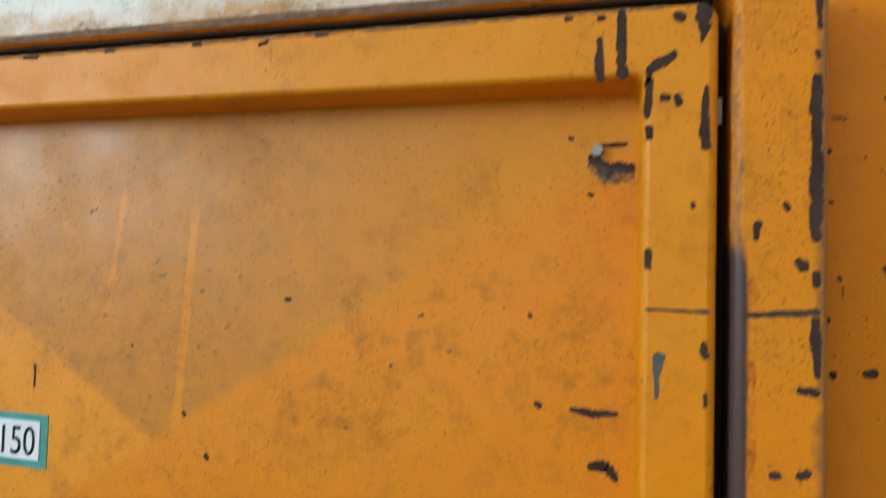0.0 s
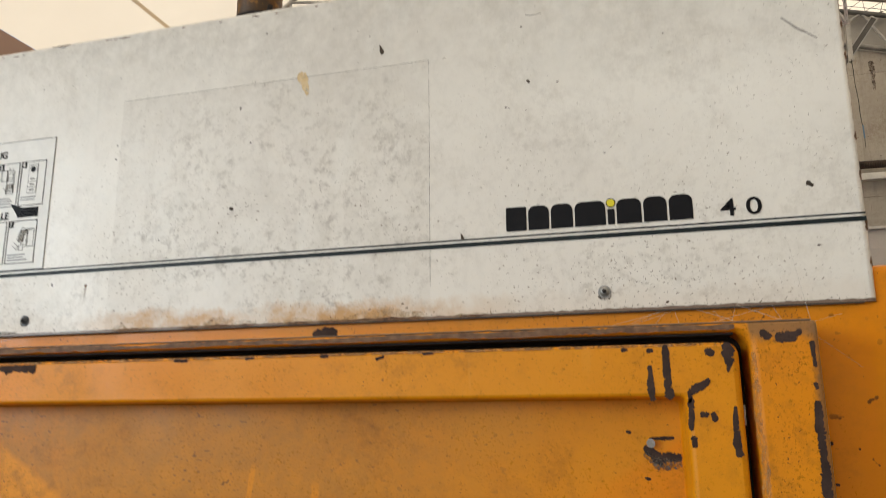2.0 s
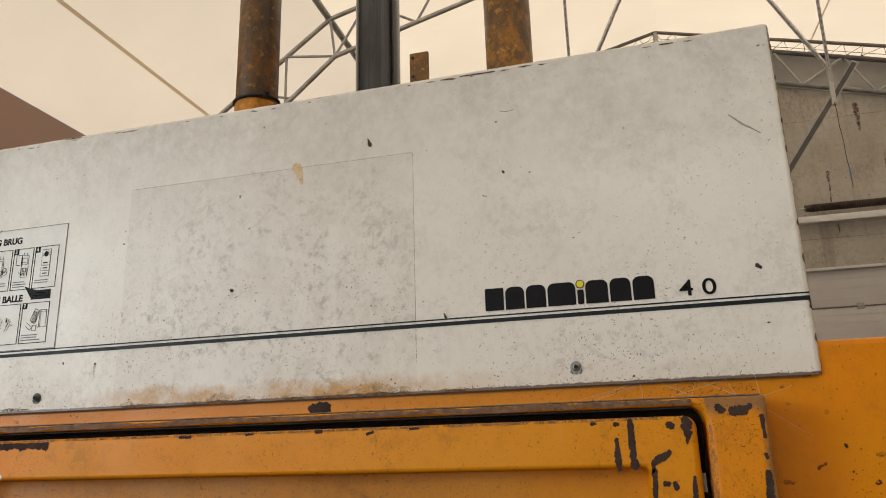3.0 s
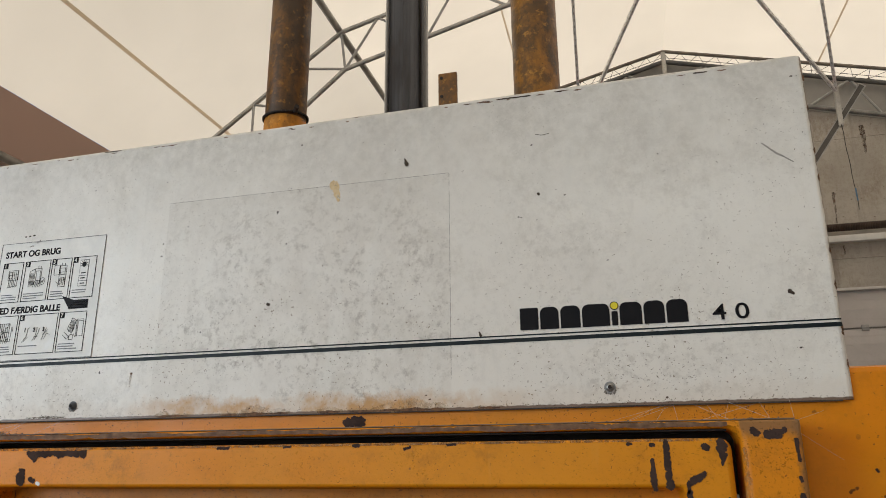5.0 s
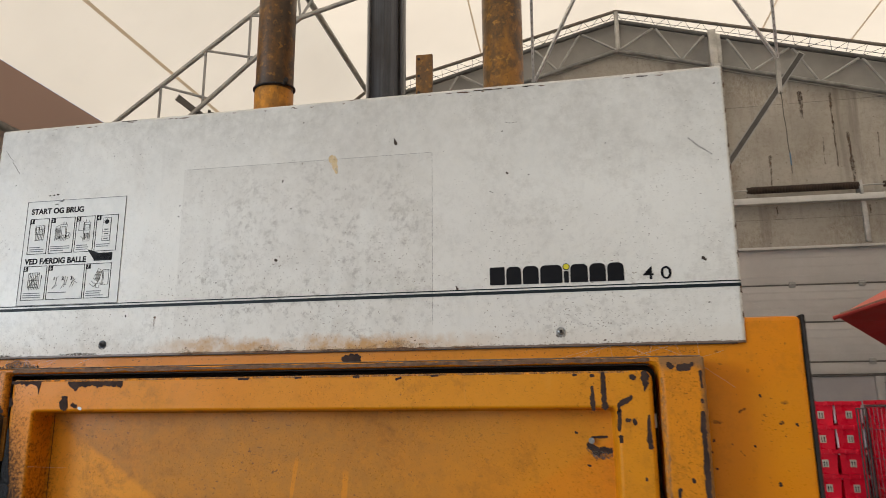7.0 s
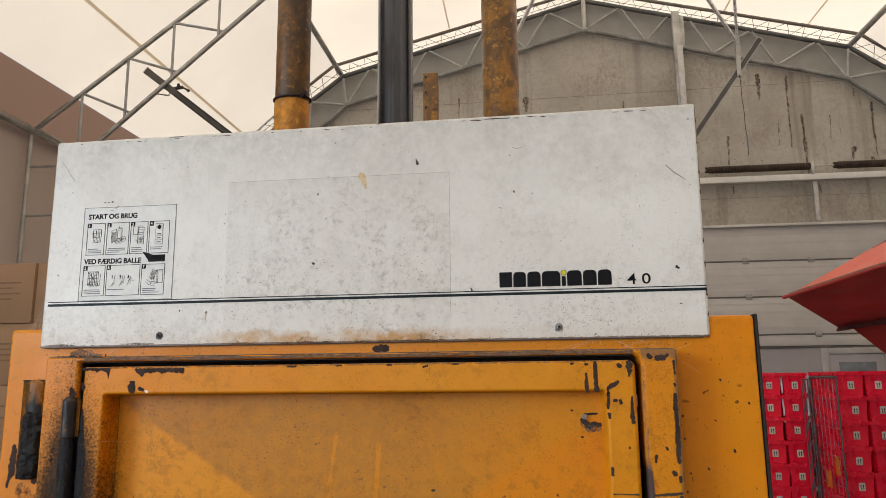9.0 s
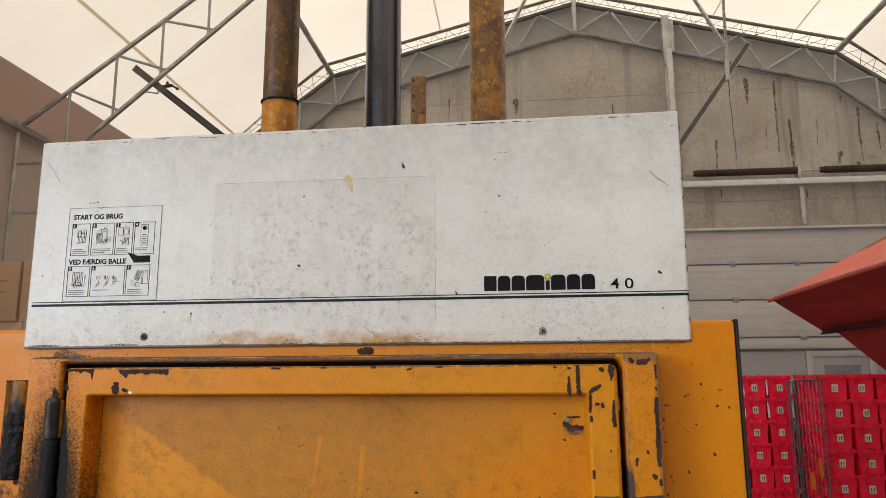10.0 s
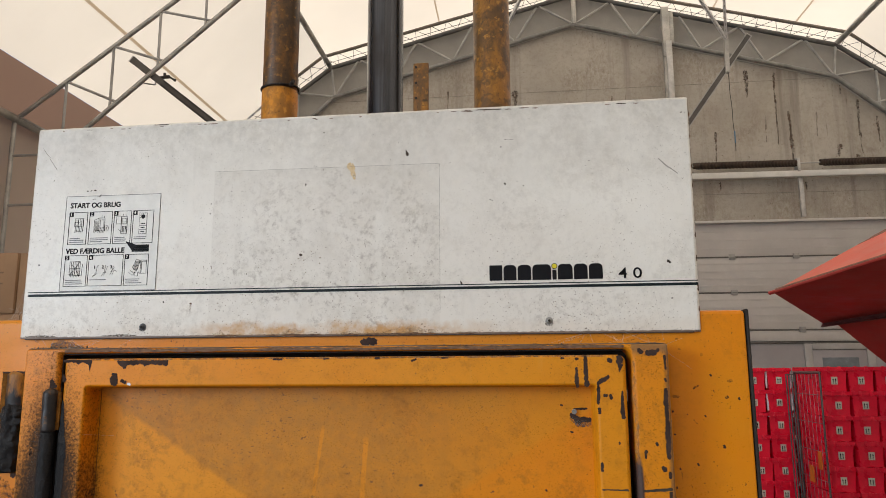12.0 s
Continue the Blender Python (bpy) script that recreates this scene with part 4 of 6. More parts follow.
def hanging(pa, pb, foot, drop, cable):
    t = thing("hanging_rods", HALL, "pair of galvanised rods hanging from the roof frame", "rod", "hanging rods under the roof")
    for p in (pa, pb):
        part("rod", bar(bmesh.new(), p, foot, 0.019, square=True), ZINC, t)
        a, b = Vector(p), Vector(foot)
        run = b - a
        turn = run.to_track_quat("Z", "Y").to_matrix().to_4x4()
        holes = bmesh.new()
        for k in range(int(run.length / 0.085)):
            at = Matrix.Translation(a + run.normalized() * (0.05 + 0.085 * k)) @ turn
            for quarter in (0, 90):
                bmesh.ops.create_cube(holes, size=1.0, matrix=at @ pose(0, 0, 0, 0, 0, quarter) @ Matrix.Diagonal((0.010, 0.0395, 0.034, 1)))
        part("slot", holes, TRUSS, t, "row of dark punched slots")
    part("bracket", bar(bmesh.new(), (foot[0], foot[1], foot[2] + 0.06), (foot[0] - 0.02, foot[1], foot[2] - drop), 0.027, square=True), TRUSS, t)
    if cable:
        bm = bmesh.new()
        pts = [Vector((foot[0] - 0.02, foot[1] - 0.03, foot[2] - drop + 0.02)) + Vector((0.004 * math.sin(i * 1.7) + 0.003 * i, 0, -0.115 * i)) for i in range(11)]
        rings = [[bm.verts.new(p + Vector((0.0045 * math.cos(k), 0.0045 * math.sin(k), 0))) for k in (0, 1.05, 2.09, 3.14, 4.19, 5.24)] for p in pts]
        for p, q in zip(rings, rings[1:]):
            for k in range(6):
                bm.faces.new((p[k], p[(k + 1) % 6], q[(k + 1) % 6], q[k]))
        part("cable", bm, DARKSTEEL, t)
        part("plug", bar(bmesh.new(), pts[8] + Vector((0, 0, 0.05)), pts[9], 0.009, 8), simple("blue_plug", (0.10, 0.20, 0.32), 0.5), t)
    return t


hr = hanging((1.370, -3.765, 7.925), (-0.279, -4.04, 8.20), (1.887, -1.987, 6.145), 0.50, True)
part("box_section", bar(bmesh.new(), (2.193, -1.95, 6.191), (0.62, -1.95, 3.99), 0.042, square=True), PROP, hr, "dark slanting box section")
for off in (-0.036, 0.036):
    part("flange", bar(bmesh.new(), (2.193 + off * 0.81, -1.998, 6.191 - off * 0.58), (0.62 + off * 0.81, -1.998, 3.99 - off * 0.58), 0.007, square=True), WEBS, hr, "paler rolled edge")
part("end_cap", bar(bmesh.new(), (2.200, -1.95, 6.201), (2.194, -1.95, 6.193), 0.046, square=True), GALV, hr)
hanging((0.211, -4.06, 8.217), (-1.307, -3.78, 7.94), (-1.386, -1.924, 6.082), 0.15, False)

# ---- red crates, roll cage, hopper, cartons ----
def tub(bm, w, d, h, t, taper):
    """An open tub with thick rim, tapered towards its foot."""
    def ring(x, y, z):
        return [bm.verts.new(p) for p in ((-x, -y, z), (x, -y, z), (x, y, z), (-x, y, z))]
    w, d = w / 2, d / 2
    rings = [ring(w - taper, d - taper, 0), ring(w - 0.014, d - 0.014, h - 0.034), ring(w, d, h - 0.032), ring(w, d, h), ring(w - t, d - t, h), ring(w - taper - t, d - taper - t, t)]
    bm.faces.new(rings[0][::-1])
    for a, b in zip(rings, rings[1:]):
        for i in range(4):
            bm.faces.new((a[i], a[(i + 1) % 4], b[(i + 1) % 4], b[i]))
    bm.faces.new(rings[-1])


CW, CD, CH = 0.226, 0.34, 0.209
crate0 = thing("crate", pose(0, 0, 0), "glossy red plastic crate with pale handling label, stacked", "crate", "red crates in stacks")
bm = bmesh.new()
tub(bm, CW, CD, CH, 0.006, 0.017)
part("tub", bm, RED, crate0, smooth=0)
for s in (-1, 1):
    part("rim_lug", boxed(s * 0.045 - 0.012, s * 0.045 + 0.012, -CD / 2 - 0.006, -CD / 2 + 0.003, CH - 0.04, CH + 0.004, bevel=0.002), RED, crate0)
lab = part("label_plate", boxed(-0.026, 0.026, -0.1625, -0.1605, 0.06, 0.125), REDLABEL, crate0, "pale handling label with two arrows")
bm = bmesh.new()
for s in (-1, 1):
    c = s * 0.010
    box(bm, c - 0.0028, c + 0.0028, -0.1637, -0.1627, 0.074, 0.100)
    vs = [bm.verts.new((c + a, -0.1636, z)) for a, z in ((-0.007, 0.098), (0.007, 0.098), (0, 0.113))]
    bm.faces.new(vs)
    box(bm, c - 0.007, c + 0.007, -0.1637, -0.1627, 0.068, 0.071)
part("arrow", bm, BLACK, lab)
rng = random.Random(4)


def stack(x, y, z0, rows, yaw, first=None):
    for k in range(rows):
        m = pose(x + rng.uniform(-0.008, 0.008), y + rng.uniform(-0.012, 0.012), z0 + k * (CH + 0.0005), 0, rng.uniform(-0.4, 0.4), yaw + rng.uniform(-2.5, 2.5))
        if first is not None:
            first.matrix_basis = m
            first = None
        else:
            copy_thing(crate0, m)


pal = thing("dolly", pose(2.18, 6.8, 0), "flat grey dolly under stacked crates", "dolly")
part("deck", boxed(-0.50, 0.26, -0.2, 0.55, 0.08, 0.145, bevel=0.006), DARKSTEEL, pal)
for x in (-0.4, 0.16):
    for y in (-0.1, 0.45):
        part("wheel", bar(bmesh.new(), (x - 0.015, y, 0.04), (x + 0.015, y, 0.04), 0.04, 16), GAP, pal)
for i, x in enumerate((2.278, 2.060, 1.842)):
    stack(x, 6.78, 0.147, 7, -2, crate0 if i == 0 else None)
stack(2.278, 7.13, 0.147, 7, -2)
stack(2.06, 7.13, 0.147, 7, -2)


# bright glints of wrap between the stacks, put into pale strips
GLINT = simple("pale_wrap_glint", (0.72, 0.68, 0.74), 0.2, 0.0, 0.1, 20, 0.3, 60)
for x in (2.169, 1.951, 2.392):
    w = thing("wrap_glint", pose(x, 6.63, 0.15), "pale strip for bright glints of plastic film between crate stacks", "plastic film", "film between stacks")
    g2 = random.Random(int(x * 100))
    for k in range(7):
        z = k * 0.2095
        a, b = (0.012, 0.19) if k > 4 else (0.16, 0.205)
        pts = [(-0.006, 0.0, z + a), (0.006 + g2.uniform(0, 0.004), -0.004, z + a + 0.01), (0.010, 0.003, z + b), (-0.009, 0.004, z + b - 0.01)]
        part("glint_fold", plate(pts, (0, -1, 0), 0.002), GLINT, w, smooth=0)


def roll_cage(x, y):
    c = thing("roll_cage", pose(x, y, 0), "grey wire roll container loaded with red crates", "roll cage")
    W, D, H = 0.72, 0.60, 1.585
    part("base", boxed(0, W, 0, D + 0.16, 0.12, 0.15, bevel=0.004), GALV, c)
    for px in (0.0, W):
        bm = bmesh.new()
        for py in (0.0, D):
            bar(bm, (px, py, 0.13), (px, py, H - 0.02), 0.0085, 10)
        bar(bm, (px, 0.0, H - 0.015), (px, D, H - 0.015), 0.011, 10)
        part("side_frame", bm, CAGE, c)
        for i in range(1, 7):
            part("wire", bar(bmesh.new(), (px, D * i / 7, 0.14), (px, D * i / 7, H - 0.015), 0.0018, 6), WIRE, c)
        for z in (0.42, 0.66, 0.90, 1.14, 1.38):
            part("wire", bar(bmesh.new(), (px, 0, z), (px, D, z), 0.0022, 6), WIRE, c)
    for px in (0.07, W - 0.07):
        for py in (0.07, D - 0.07):
            part("castor", bar(bmesh.new(), (px - 0.016, py, 0.06), (px + 0.016, py, 0.06), 0.06, 16), GAP, c)
    for dx, dy in ((0.016, D + 0.012), (-0.012, D + 0.022), (-0.042, D + 0.016), (-0.064, D + 0.022)):
        part("folded_gate_rod", bar(bmesh.new(), (dx, dy, 0.14), (dx - 0.004, dy, H - 0.03), 0.0065, 8), CAGE, c)
    part("folded_gate_rail", bar(bmesh.new(), (-0.066, D + 0.018, H - 0.035), (0.018, D + 0.018, H - 0.035), 0.0065, 8), CAGE, c)
    for a in ((0.30, 0.40, 0.62, 0.76), (0.10, 0.18, 0.75, 0.90)):
        part("tag", boxed(-0.006, -0.002, *a), ORANGE, c, "bright orange tag")
    return c


roll_cage(2.375, 5.87)
for i, x in enumerate((2.512, 2.742, 2.968)):
    stack(x, 6.10, 0.152, 7 if i < 3 else 6, 1.5)
stack(2.535, 6.455, 0.152, 7, 1.0)
for x in (3.25, 3.48):
    stack(x, 6.2, 0.01, 7, -3)
for x in (3.3, 3.05, 2.8, 2.55):
    stack(x, 6.83, 0.01, 7, -2)

# red tipping hopper held up high, its lip towards the machine
hop = thing("tipping_hopper", pose(2.6, 3.6, 1.2), "raised red steel tipping hopper with worn lip", "hopper", world_parts=True)
T, L, U = Vector((1.422, 4.0, 2.076)), Vector((1.804, 3.3, 2.191)), Vector((2.111, 3.9, 2.455))
G0, G1 = Vector((2.064, 4.9, 1.934)), Vector((2.317, 4.45, 1.978))
H0, H1 = Vector((2.027, 4.85, 1.906)), Vector((2.290, 4.4, 1.940))
E0, E1, E2 = Vector((2.20, 5.0, 1.935)), Vector((2.316, 4.5, 1.985)), Vector((2.676, 5.3, 1.626))
L, U, G1, H1, E1, E2 = T.lerp(L, 1.7), T.lerp(U, 1.7), G0.lerp(G1, 1.7), H0.lerp(H1, 1.7), E0.lerp(E1, 1.7), E0.lerp(E2, 1.9)


def sheet_of(pts, t=0.012):
    n = (pts[1] - pts[0]).cross(pts[2] - pts[0]).normalized()
    if n.y > 0:
        n = -n
    return plate(pts, n, t)


part("inner_wall", sheet_of([T, L, U]), HOPPER_LIT, hop, "salmon red inner wall, lightened as if lit, with scraped paint", smooth=0)
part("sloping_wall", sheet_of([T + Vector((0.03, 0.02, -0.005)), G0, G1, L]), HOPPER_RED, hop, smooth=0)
part("lip_edge", bar(bmesh.new(), T - (L - T).normalized() * 0.012, L, 0.012, 8), HOPPER_RED, hop, "rounded rim of the lip")
part("lip_wear", bar(bmesh.new(), T + (L - T) * 0.03 + Vector((0, -0.002, 0.007)), L + Vector((0, -0.002, 0.007)), 0.0105, 8), HOPPER_WEAR, hop, "worn top of the rim")
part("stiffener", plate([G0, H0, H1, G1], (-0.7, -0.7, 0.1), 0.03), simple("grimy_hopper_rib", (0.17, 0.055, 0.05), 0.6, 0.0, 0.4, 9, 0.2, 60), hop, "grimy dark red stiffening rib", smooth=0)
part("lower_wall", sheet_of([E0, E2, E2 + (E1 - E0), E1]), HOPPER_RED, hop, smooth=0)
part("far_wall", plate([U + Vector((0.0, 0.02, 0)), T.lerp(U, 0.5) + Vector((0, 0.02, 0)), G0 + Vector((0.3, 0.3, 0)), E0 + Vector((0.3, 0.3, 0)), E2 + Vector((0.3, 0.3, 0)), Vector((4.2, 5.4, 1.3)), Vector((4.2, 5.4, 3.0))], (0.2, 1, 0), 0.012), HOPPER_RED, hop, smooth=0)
nrm = (L - T).cross(U - T).normalized()
nrm = -nrm if nrm.y > 0 else nrm
base = T.lerp(U, 0.43)
e1, e2 = (U - T).normalized(), (L - T).normalized()
part("paint_scrape", plate([base + e1 * a + e2 * b + nrm * 0.003 for a, b in ((0.0, 0.01), (0.10, 0.015), (0.26, 0.02), (0.40, 0.05), (0.36, 0.10), (0.22, 0.12), (0.14, 0.09), (0.06, 0.06))], nrm, 0.002), HOPPER_WEAR, hop, "brown scraped patch", smooth=0)
part("support_leg", boxed(3.6, 3.75, 5.0, 5.15, 0.0, 2.2, bevel=0.01), DARKSTEEL, hop)

# stacked cartons by the side wall
def carton(x, y, z, w=0.62, d=0.42, h=0.36, yaw=0.0):
    c = thing("carton", pose(x, y, z, 0, 0, yaw), "brown cardboard carton with faint printed lines, stacked", "carton", "stacked cartons")
    part("case", boxed(-w / 2, w / 2, -d / 2, d / 2, 0, h, bevel=0.006), CARTON, c)
    part("flap_gap", boxed(-w / 2 + 0.01, w / 2 - 0.01, -0.004, 0.004, h - 0.004, h + 0.0015), CARTON_PRINT, c)
    bm = bmesh.new()
    for i in range(4):
        box(bm, -w * 0.36, w * (0.36 - 0.1 * (i % 2)), -d / 2 - 0.0015, -d / 2 + 0.001, h * (0.66 - 0.09 * i), h * (0.66 - 0.09 * i) + 0.010)
    part("printed_line", bm, CARTON_PRINT, c)
    return c


for r in range(6):
    for c in range(5):
        carton(-3.05 - 0.315 * 2 * c + (0.0 if r % 2 else 0.05), 3.72 + 0.02 * ((r + c) % 2), r * 0.395, 0.62, 0.42, 0.394, rng.uniform(-1, 1))

# ---- the baler ----
FX0, FX1, FY = -1.074, 0.1815, 0.565          # cover
CZ0, CZ1 = 1.6628, 2.0832
BX0, BX1, BY, BZ = -1.1416, 0.2564, 0.571, 1.6993   # body
DX0, DX1, DY, DZ0, DZ1 = -0.936, 0.0445, 0.505, 0.72, 1.6235   # door
PY = 0.552                                    # recessed door panel

baler = thing("waste_baler", pose(-0.45, 1.0, 0), "old yellow cardboard baler with a white top cover and chipped paint", "baler", world_parts=True)

# body: a sheet box with folded front flanges
bm = boxed(BX0, BX1, BY, 1.42, 0.10, BZ, bevel=0.007)
body = part("body", bm, YELLOW_BODY, baler, "yellow steel body with rust spots")
for x in (BX0 + 0.06, BX1 - 0.16):
    part("foot", boxed(x, x + 0.1, BY + 0.05, 1.38, 0.0, 0.10, bevel=0.004), DARKSTEEL, baler)
bm = boxed(BX1 + 0.0005, BX1 + 0.0068, BY + 0.002, BY + 0.03, 0.12, BZ + 0.002, bevel=0.003)
part("edge_seal", bm, GAP, baler, "black rubber edge strip")

# cover: a folded sheet hood
bm = boxed(FX0, FX1, FY, 0.845, CZ0, CZ1)
edges = [e for e in bm.edges if max(v.co.z for v in e.verts) > CZ1 - 0.001]
bmesh.ops.bevel(bm, geom=edges, offset=0.006, segments=3, affect="EDGES", profile=0.5)
for v in bm.verts:
    # the hood sits a little askew: its top edge drops towards the hinge side
    up = (v.co.z - CZ0) / (CZ1 - CZ0)
    across = (v.co.x - FX0) / (FX1 - FX0)
    v.co.z += up * (-0.004 + 0.0055 * across)
    v.co.x += up * 0.004 * across
cover = part("cover", bm, WHITE, baler, "dirty white sheet steel top cover")
flatten(cover)
flatten(body)
part("rusty_edge", boxed(FX0 + 0.012, FX1 - 0.012, FY + 0.0002, FY + 0.003, CZ0 - 0.0016, CZ0 + 0.0008), DIRT, cover)

# fixed door frame: one welded surround with rounded inner corners
def rounded(x0, x1, z0, z1, r, seg=5, left=None):
    pts = []
    k = left or r
    for cx, cz, a0, r in ((x1 - r, z1 - r, 0, r), (x0 + k, z1 - k, 90, k), (x0 + k, z0 + k, 180, k), (x1 - r, z0 + r, 270, r)):
        for i in range(seg + 1):
            a = radians(a0 + 90 * i / seg)
            pts.append((cx + r * math.cos(a), cz + r * math.sin(a)))
    return pts


def lofted(loops, closed=False):
    bm = bmesh.new()
    prev = None
    for pts, y in loops:
        ring = [bm.verts.new((x, y, z)) for x, z in pts]
        if prev:
            for i in range(len(ring)):
                bm.faces.new((prev[i], prev[(i + 1) % len(ring)], ring[(i + 1) % len(ring)], ring[i]))
        prev = ring
    if closed:
        bm.faces.new(prev)
    return bm


ox0, ox1, oz0, oz1 = -1.012, 0.1125, 0.66, 1.6408
nx0, nx1, nz0, nz1 = DX0 - 0.0095, DX1 + 0.0095, 0.69, 1.6330
loops = [(rounded(ox0, ox1, oz0, oz1, 0.003), BY - 0.001), (rounded(ox0, ox1, oz0, oz1, 0.003), DY + 0.004), (rounded(ox0 + 0.001, ox1 - 0.001, oz0 + 0.001, oz1 - 0.0008, 0.003), DY + 0.001), (rounded(ox0 + 0.003, ox1 - 0.003, oz0 + 0.003, oz1 - 0.002, 0.003), DY)]
for k in range(6):
    a = radians(90 * k / 5)
    d, back = 0.007 * (1 - math.sin(a)), 0.007 * (1 - math.cos(a))
    loops.append((rounded(nx0 - d, nx1 + d, nz0 - d, nz1 + min(d, 0.003), 0.016 + 0.3 * d, left=0.005), DY + back))
loops.append((rounded(nx0, nx1, nz0, nz1, 0.016, left=0.005), BY - 0.001))
door_frame = part("door_frame", lofted(loops), YELLOW_POST, baler, "chipped yellow door surround")
chip(door_frame, [(DX0 + 0.002, 1.6372, 0.0030), (-0.7, 1.6372, 0.0031), (-0.4, 1.6370, 0.0030), (-0.1, 1.6372, 0.0030), (DX1 - 0.004, 1.6372, 0.0024)], DY, LEDGE, "worn_band", lift=0.0004)
part("dusty_ledge", boxed(-1.008, 0.108, DY + 0.002, BY - 0.002, 1.6412, 1.6422), simple("grey_dust", (0.26, 0.185, 0.13), 0.95, 0, 0.4, 40, 0.4, 200), baler, "grey dust on the frame")
# dark strips that put shade into the gap round the door
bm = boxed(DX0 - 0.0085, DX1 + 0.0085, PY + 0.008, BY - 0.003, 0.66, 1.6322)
part("gap_shade", bm, GAP, baler, "black strip standing in for shade in the door gap")
part("gap_shade", boxed(nx0 + 0.0006, nx0 + 0.0022, DY + 0.0085, PY + 0.0078, 0.70, 1.6300), GAP, baler, "black strip standing in for shade in the door gap")
part("gap_shade", boxed(nx0 + 0.0030, nx1 - 0.012, DY + 0.0085, PY + 0.0078, nz1 - 0.0022, nz1 - 0.0006), GAP, baler, "black strip standing in for shade in the door gap")

# loading door: pressed frame with a sunken panel


def door_mesh():
    bm = bmesh.new()
    ix0, ix1, iz0, iz1 = -0.893, -0.0045, 0.79, 1.574
    loops = [
        (rounded(DX0, DX1, DZ0, DZ1, 0.012, left=0.004), DY + 0.045),
        (rounded(DX0, DX1, DZ0, DZ1, 0.012, left=0.004), DY + 0.005),
        (rounded(DX0 + 0.002, DX1 - 0.002, DZ0 + 0.002, DZ1 - 0.001, 0.012, left=0.004), DY + 0.0015),
        (rounded(DX0 + 0.006, DX1 - 0.006, DZ0 + 0.006, DZ1 - 0.004, 0.011, left=0.004), DY),
        (rounded(ix0 - 0.004, ix1 + 0.005, iz0 - 0.004, iz1 + 0.004, 0.007), DY),
        (rounded(ix0 - 0.002, ix1 + 0.0026, iz0 - 0.002, iz1 + 0.002, 0.007), DY + 0.0006),
        (rounded(ix0 - 0.0007, ix1 + 0.0006, iz0 - 0.0007, iz1 + 0.0007, 0.006), DY + 0.0024),
        (rounded(ix0, ix1 - 0.0008, iz0, iz1, 0.006), DY + 0.006),
        (rounded(ix0 + 0.001, ix1 - 0.003, iz0 + 0.001, iz1 - 0.001, 0.006), PY - 0.003),
        (rounded(ix0 + 0.003, ix1 - 0.005, iz0 + 0.003, iz1 - 0.003, 0.006), PY),
    ]
    prev = None
    for pts, y in loops:
        ring = [bm.verts.new((x, y, z)) for x, z in pts]
        if prev:
            for i in range(len(ring)):
                bm.faces.new((prev[i], prev[(i + 1) % len(ring)], ring[(i + 1) % len(ring)], ring[i]))
        prev = ring
    bm.faces.new(prev)
    return bm


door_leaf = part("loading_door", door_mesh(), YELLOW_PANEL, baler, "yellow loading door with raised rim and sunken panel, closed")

flatten(door_leaf)
flatten(door_frame)

# lower bale door under the loading door
part("bale_door", boxed(-1.0, 0.11, DY + 0.01, BY - 0.001, 0.16, 0.655, bevel=0.008), YELLOW, baler)


def strip(parent, name, x0, x1, z0, z1, y, material, t=0.0008, label=""):
    return part(name, boxed(x0, x1, y - t, y + 0.0006, z0, z1), material, parent, label)


P0 = 0.00039   # fine unit for worn spots
for spine in (
    [(0.0345, 1.6175, 13), (0.0350, 1.6070, 10), (0.0335, 1.596, 2)],
    [(0.0175, 1.6150, 9), (0.0195, 1.6135, 10)],
    [(-0.020, 1.6207, 6), (-0.020, 1.599, 9), (-0.019, 1.575, 9)],
    [(-0.035, 1.6020, 5), (-0.035, 1.586, 10), (-0.034, 1.573, 7)],
    [(0.015, 1.588, 7), (0.006, 1.583, 10), (-0.001, 1.578, 9), (-0.002, 1.570, 5)],
    [(-0.0005, 1.570, 7), (-0.001, 1.560, 8), (-0.002, 1.545, 4)],
    [(0.009, 1.558, 8), (0.011, 1.558, 8)],
    [(0.018, 1.558, 6), (0.019, 1.554, 7)],
    [(0.037, 1.564, 4), (0.036, 1.545, 8), (0.037, 1.524, 10)],
    [(-0.0005, 1.536, 8), (-0.0005, 1.531, 7)],
    [(-0.035, 1.6172, 7), (-0.033, 1.6172, 6)],
    [(-0.059, 1.6182, 5), (-0.055, 1.6182, 3)],
    [(0.029, 1.484, 4), (0.029, 1.482, 4)],
    [(0.000, 1.451, 6), (0.000, 1.441, 7)],
    [(0.037, 1.389, 5), (0.038, 1.382, 8)],
    [(0.038, 1.355, 4), (0.038, 1.348, 4)],
    [(-0.371, 1.6207, 5), (-0.365, 1.6202, 6)],
    [(-0.308, 1.6162, 5), (-0.302, 1.6182, 5)],
    [(-0.257, 1.6202, 4), (-0.248, 1.6202, 4)],
    [(-0.55, 1.6197, 4), (-0.535, 1.6202, 4)],
    [(-0.46, 1.6197, 4), (-0.452, 1.6202, 3)],
    [(-0.9345, 1.594, 6), (-0.9335, 1.586, 9)],
    [(-0.824, 1.584, 10), (-0.819, 1.582, 9)],
):
    chip(door_leaf, [(x, z, r * P0) for x, z, r in spine], DY)
chip(door_leaf, [(-0.8395, 1.5935, 0.0055), (-0.8395, 1.588, 0.0078), (-0.8390, 1.582, 0.0066)], DY, rough=0.10)
edge_chip(door_leaf, [(-0.937, 0.004), (-0.915, 0.0055), (-0.898, 0.0065), (-0.890, 0.012), (-0.8865, 0.017), (-0.883, 0.003)], 1.6215, DY, seed=1)
edge_chip(door_leaf, [(-0.836, 0.003), (-0.823, 0.013), (-0.817, 0.006), (-0.790, 0.0075), (-0.760, 0.0075), (-0.745, 0.011), (-0.741, 0.009)], 1.6198, DY, seed=2)
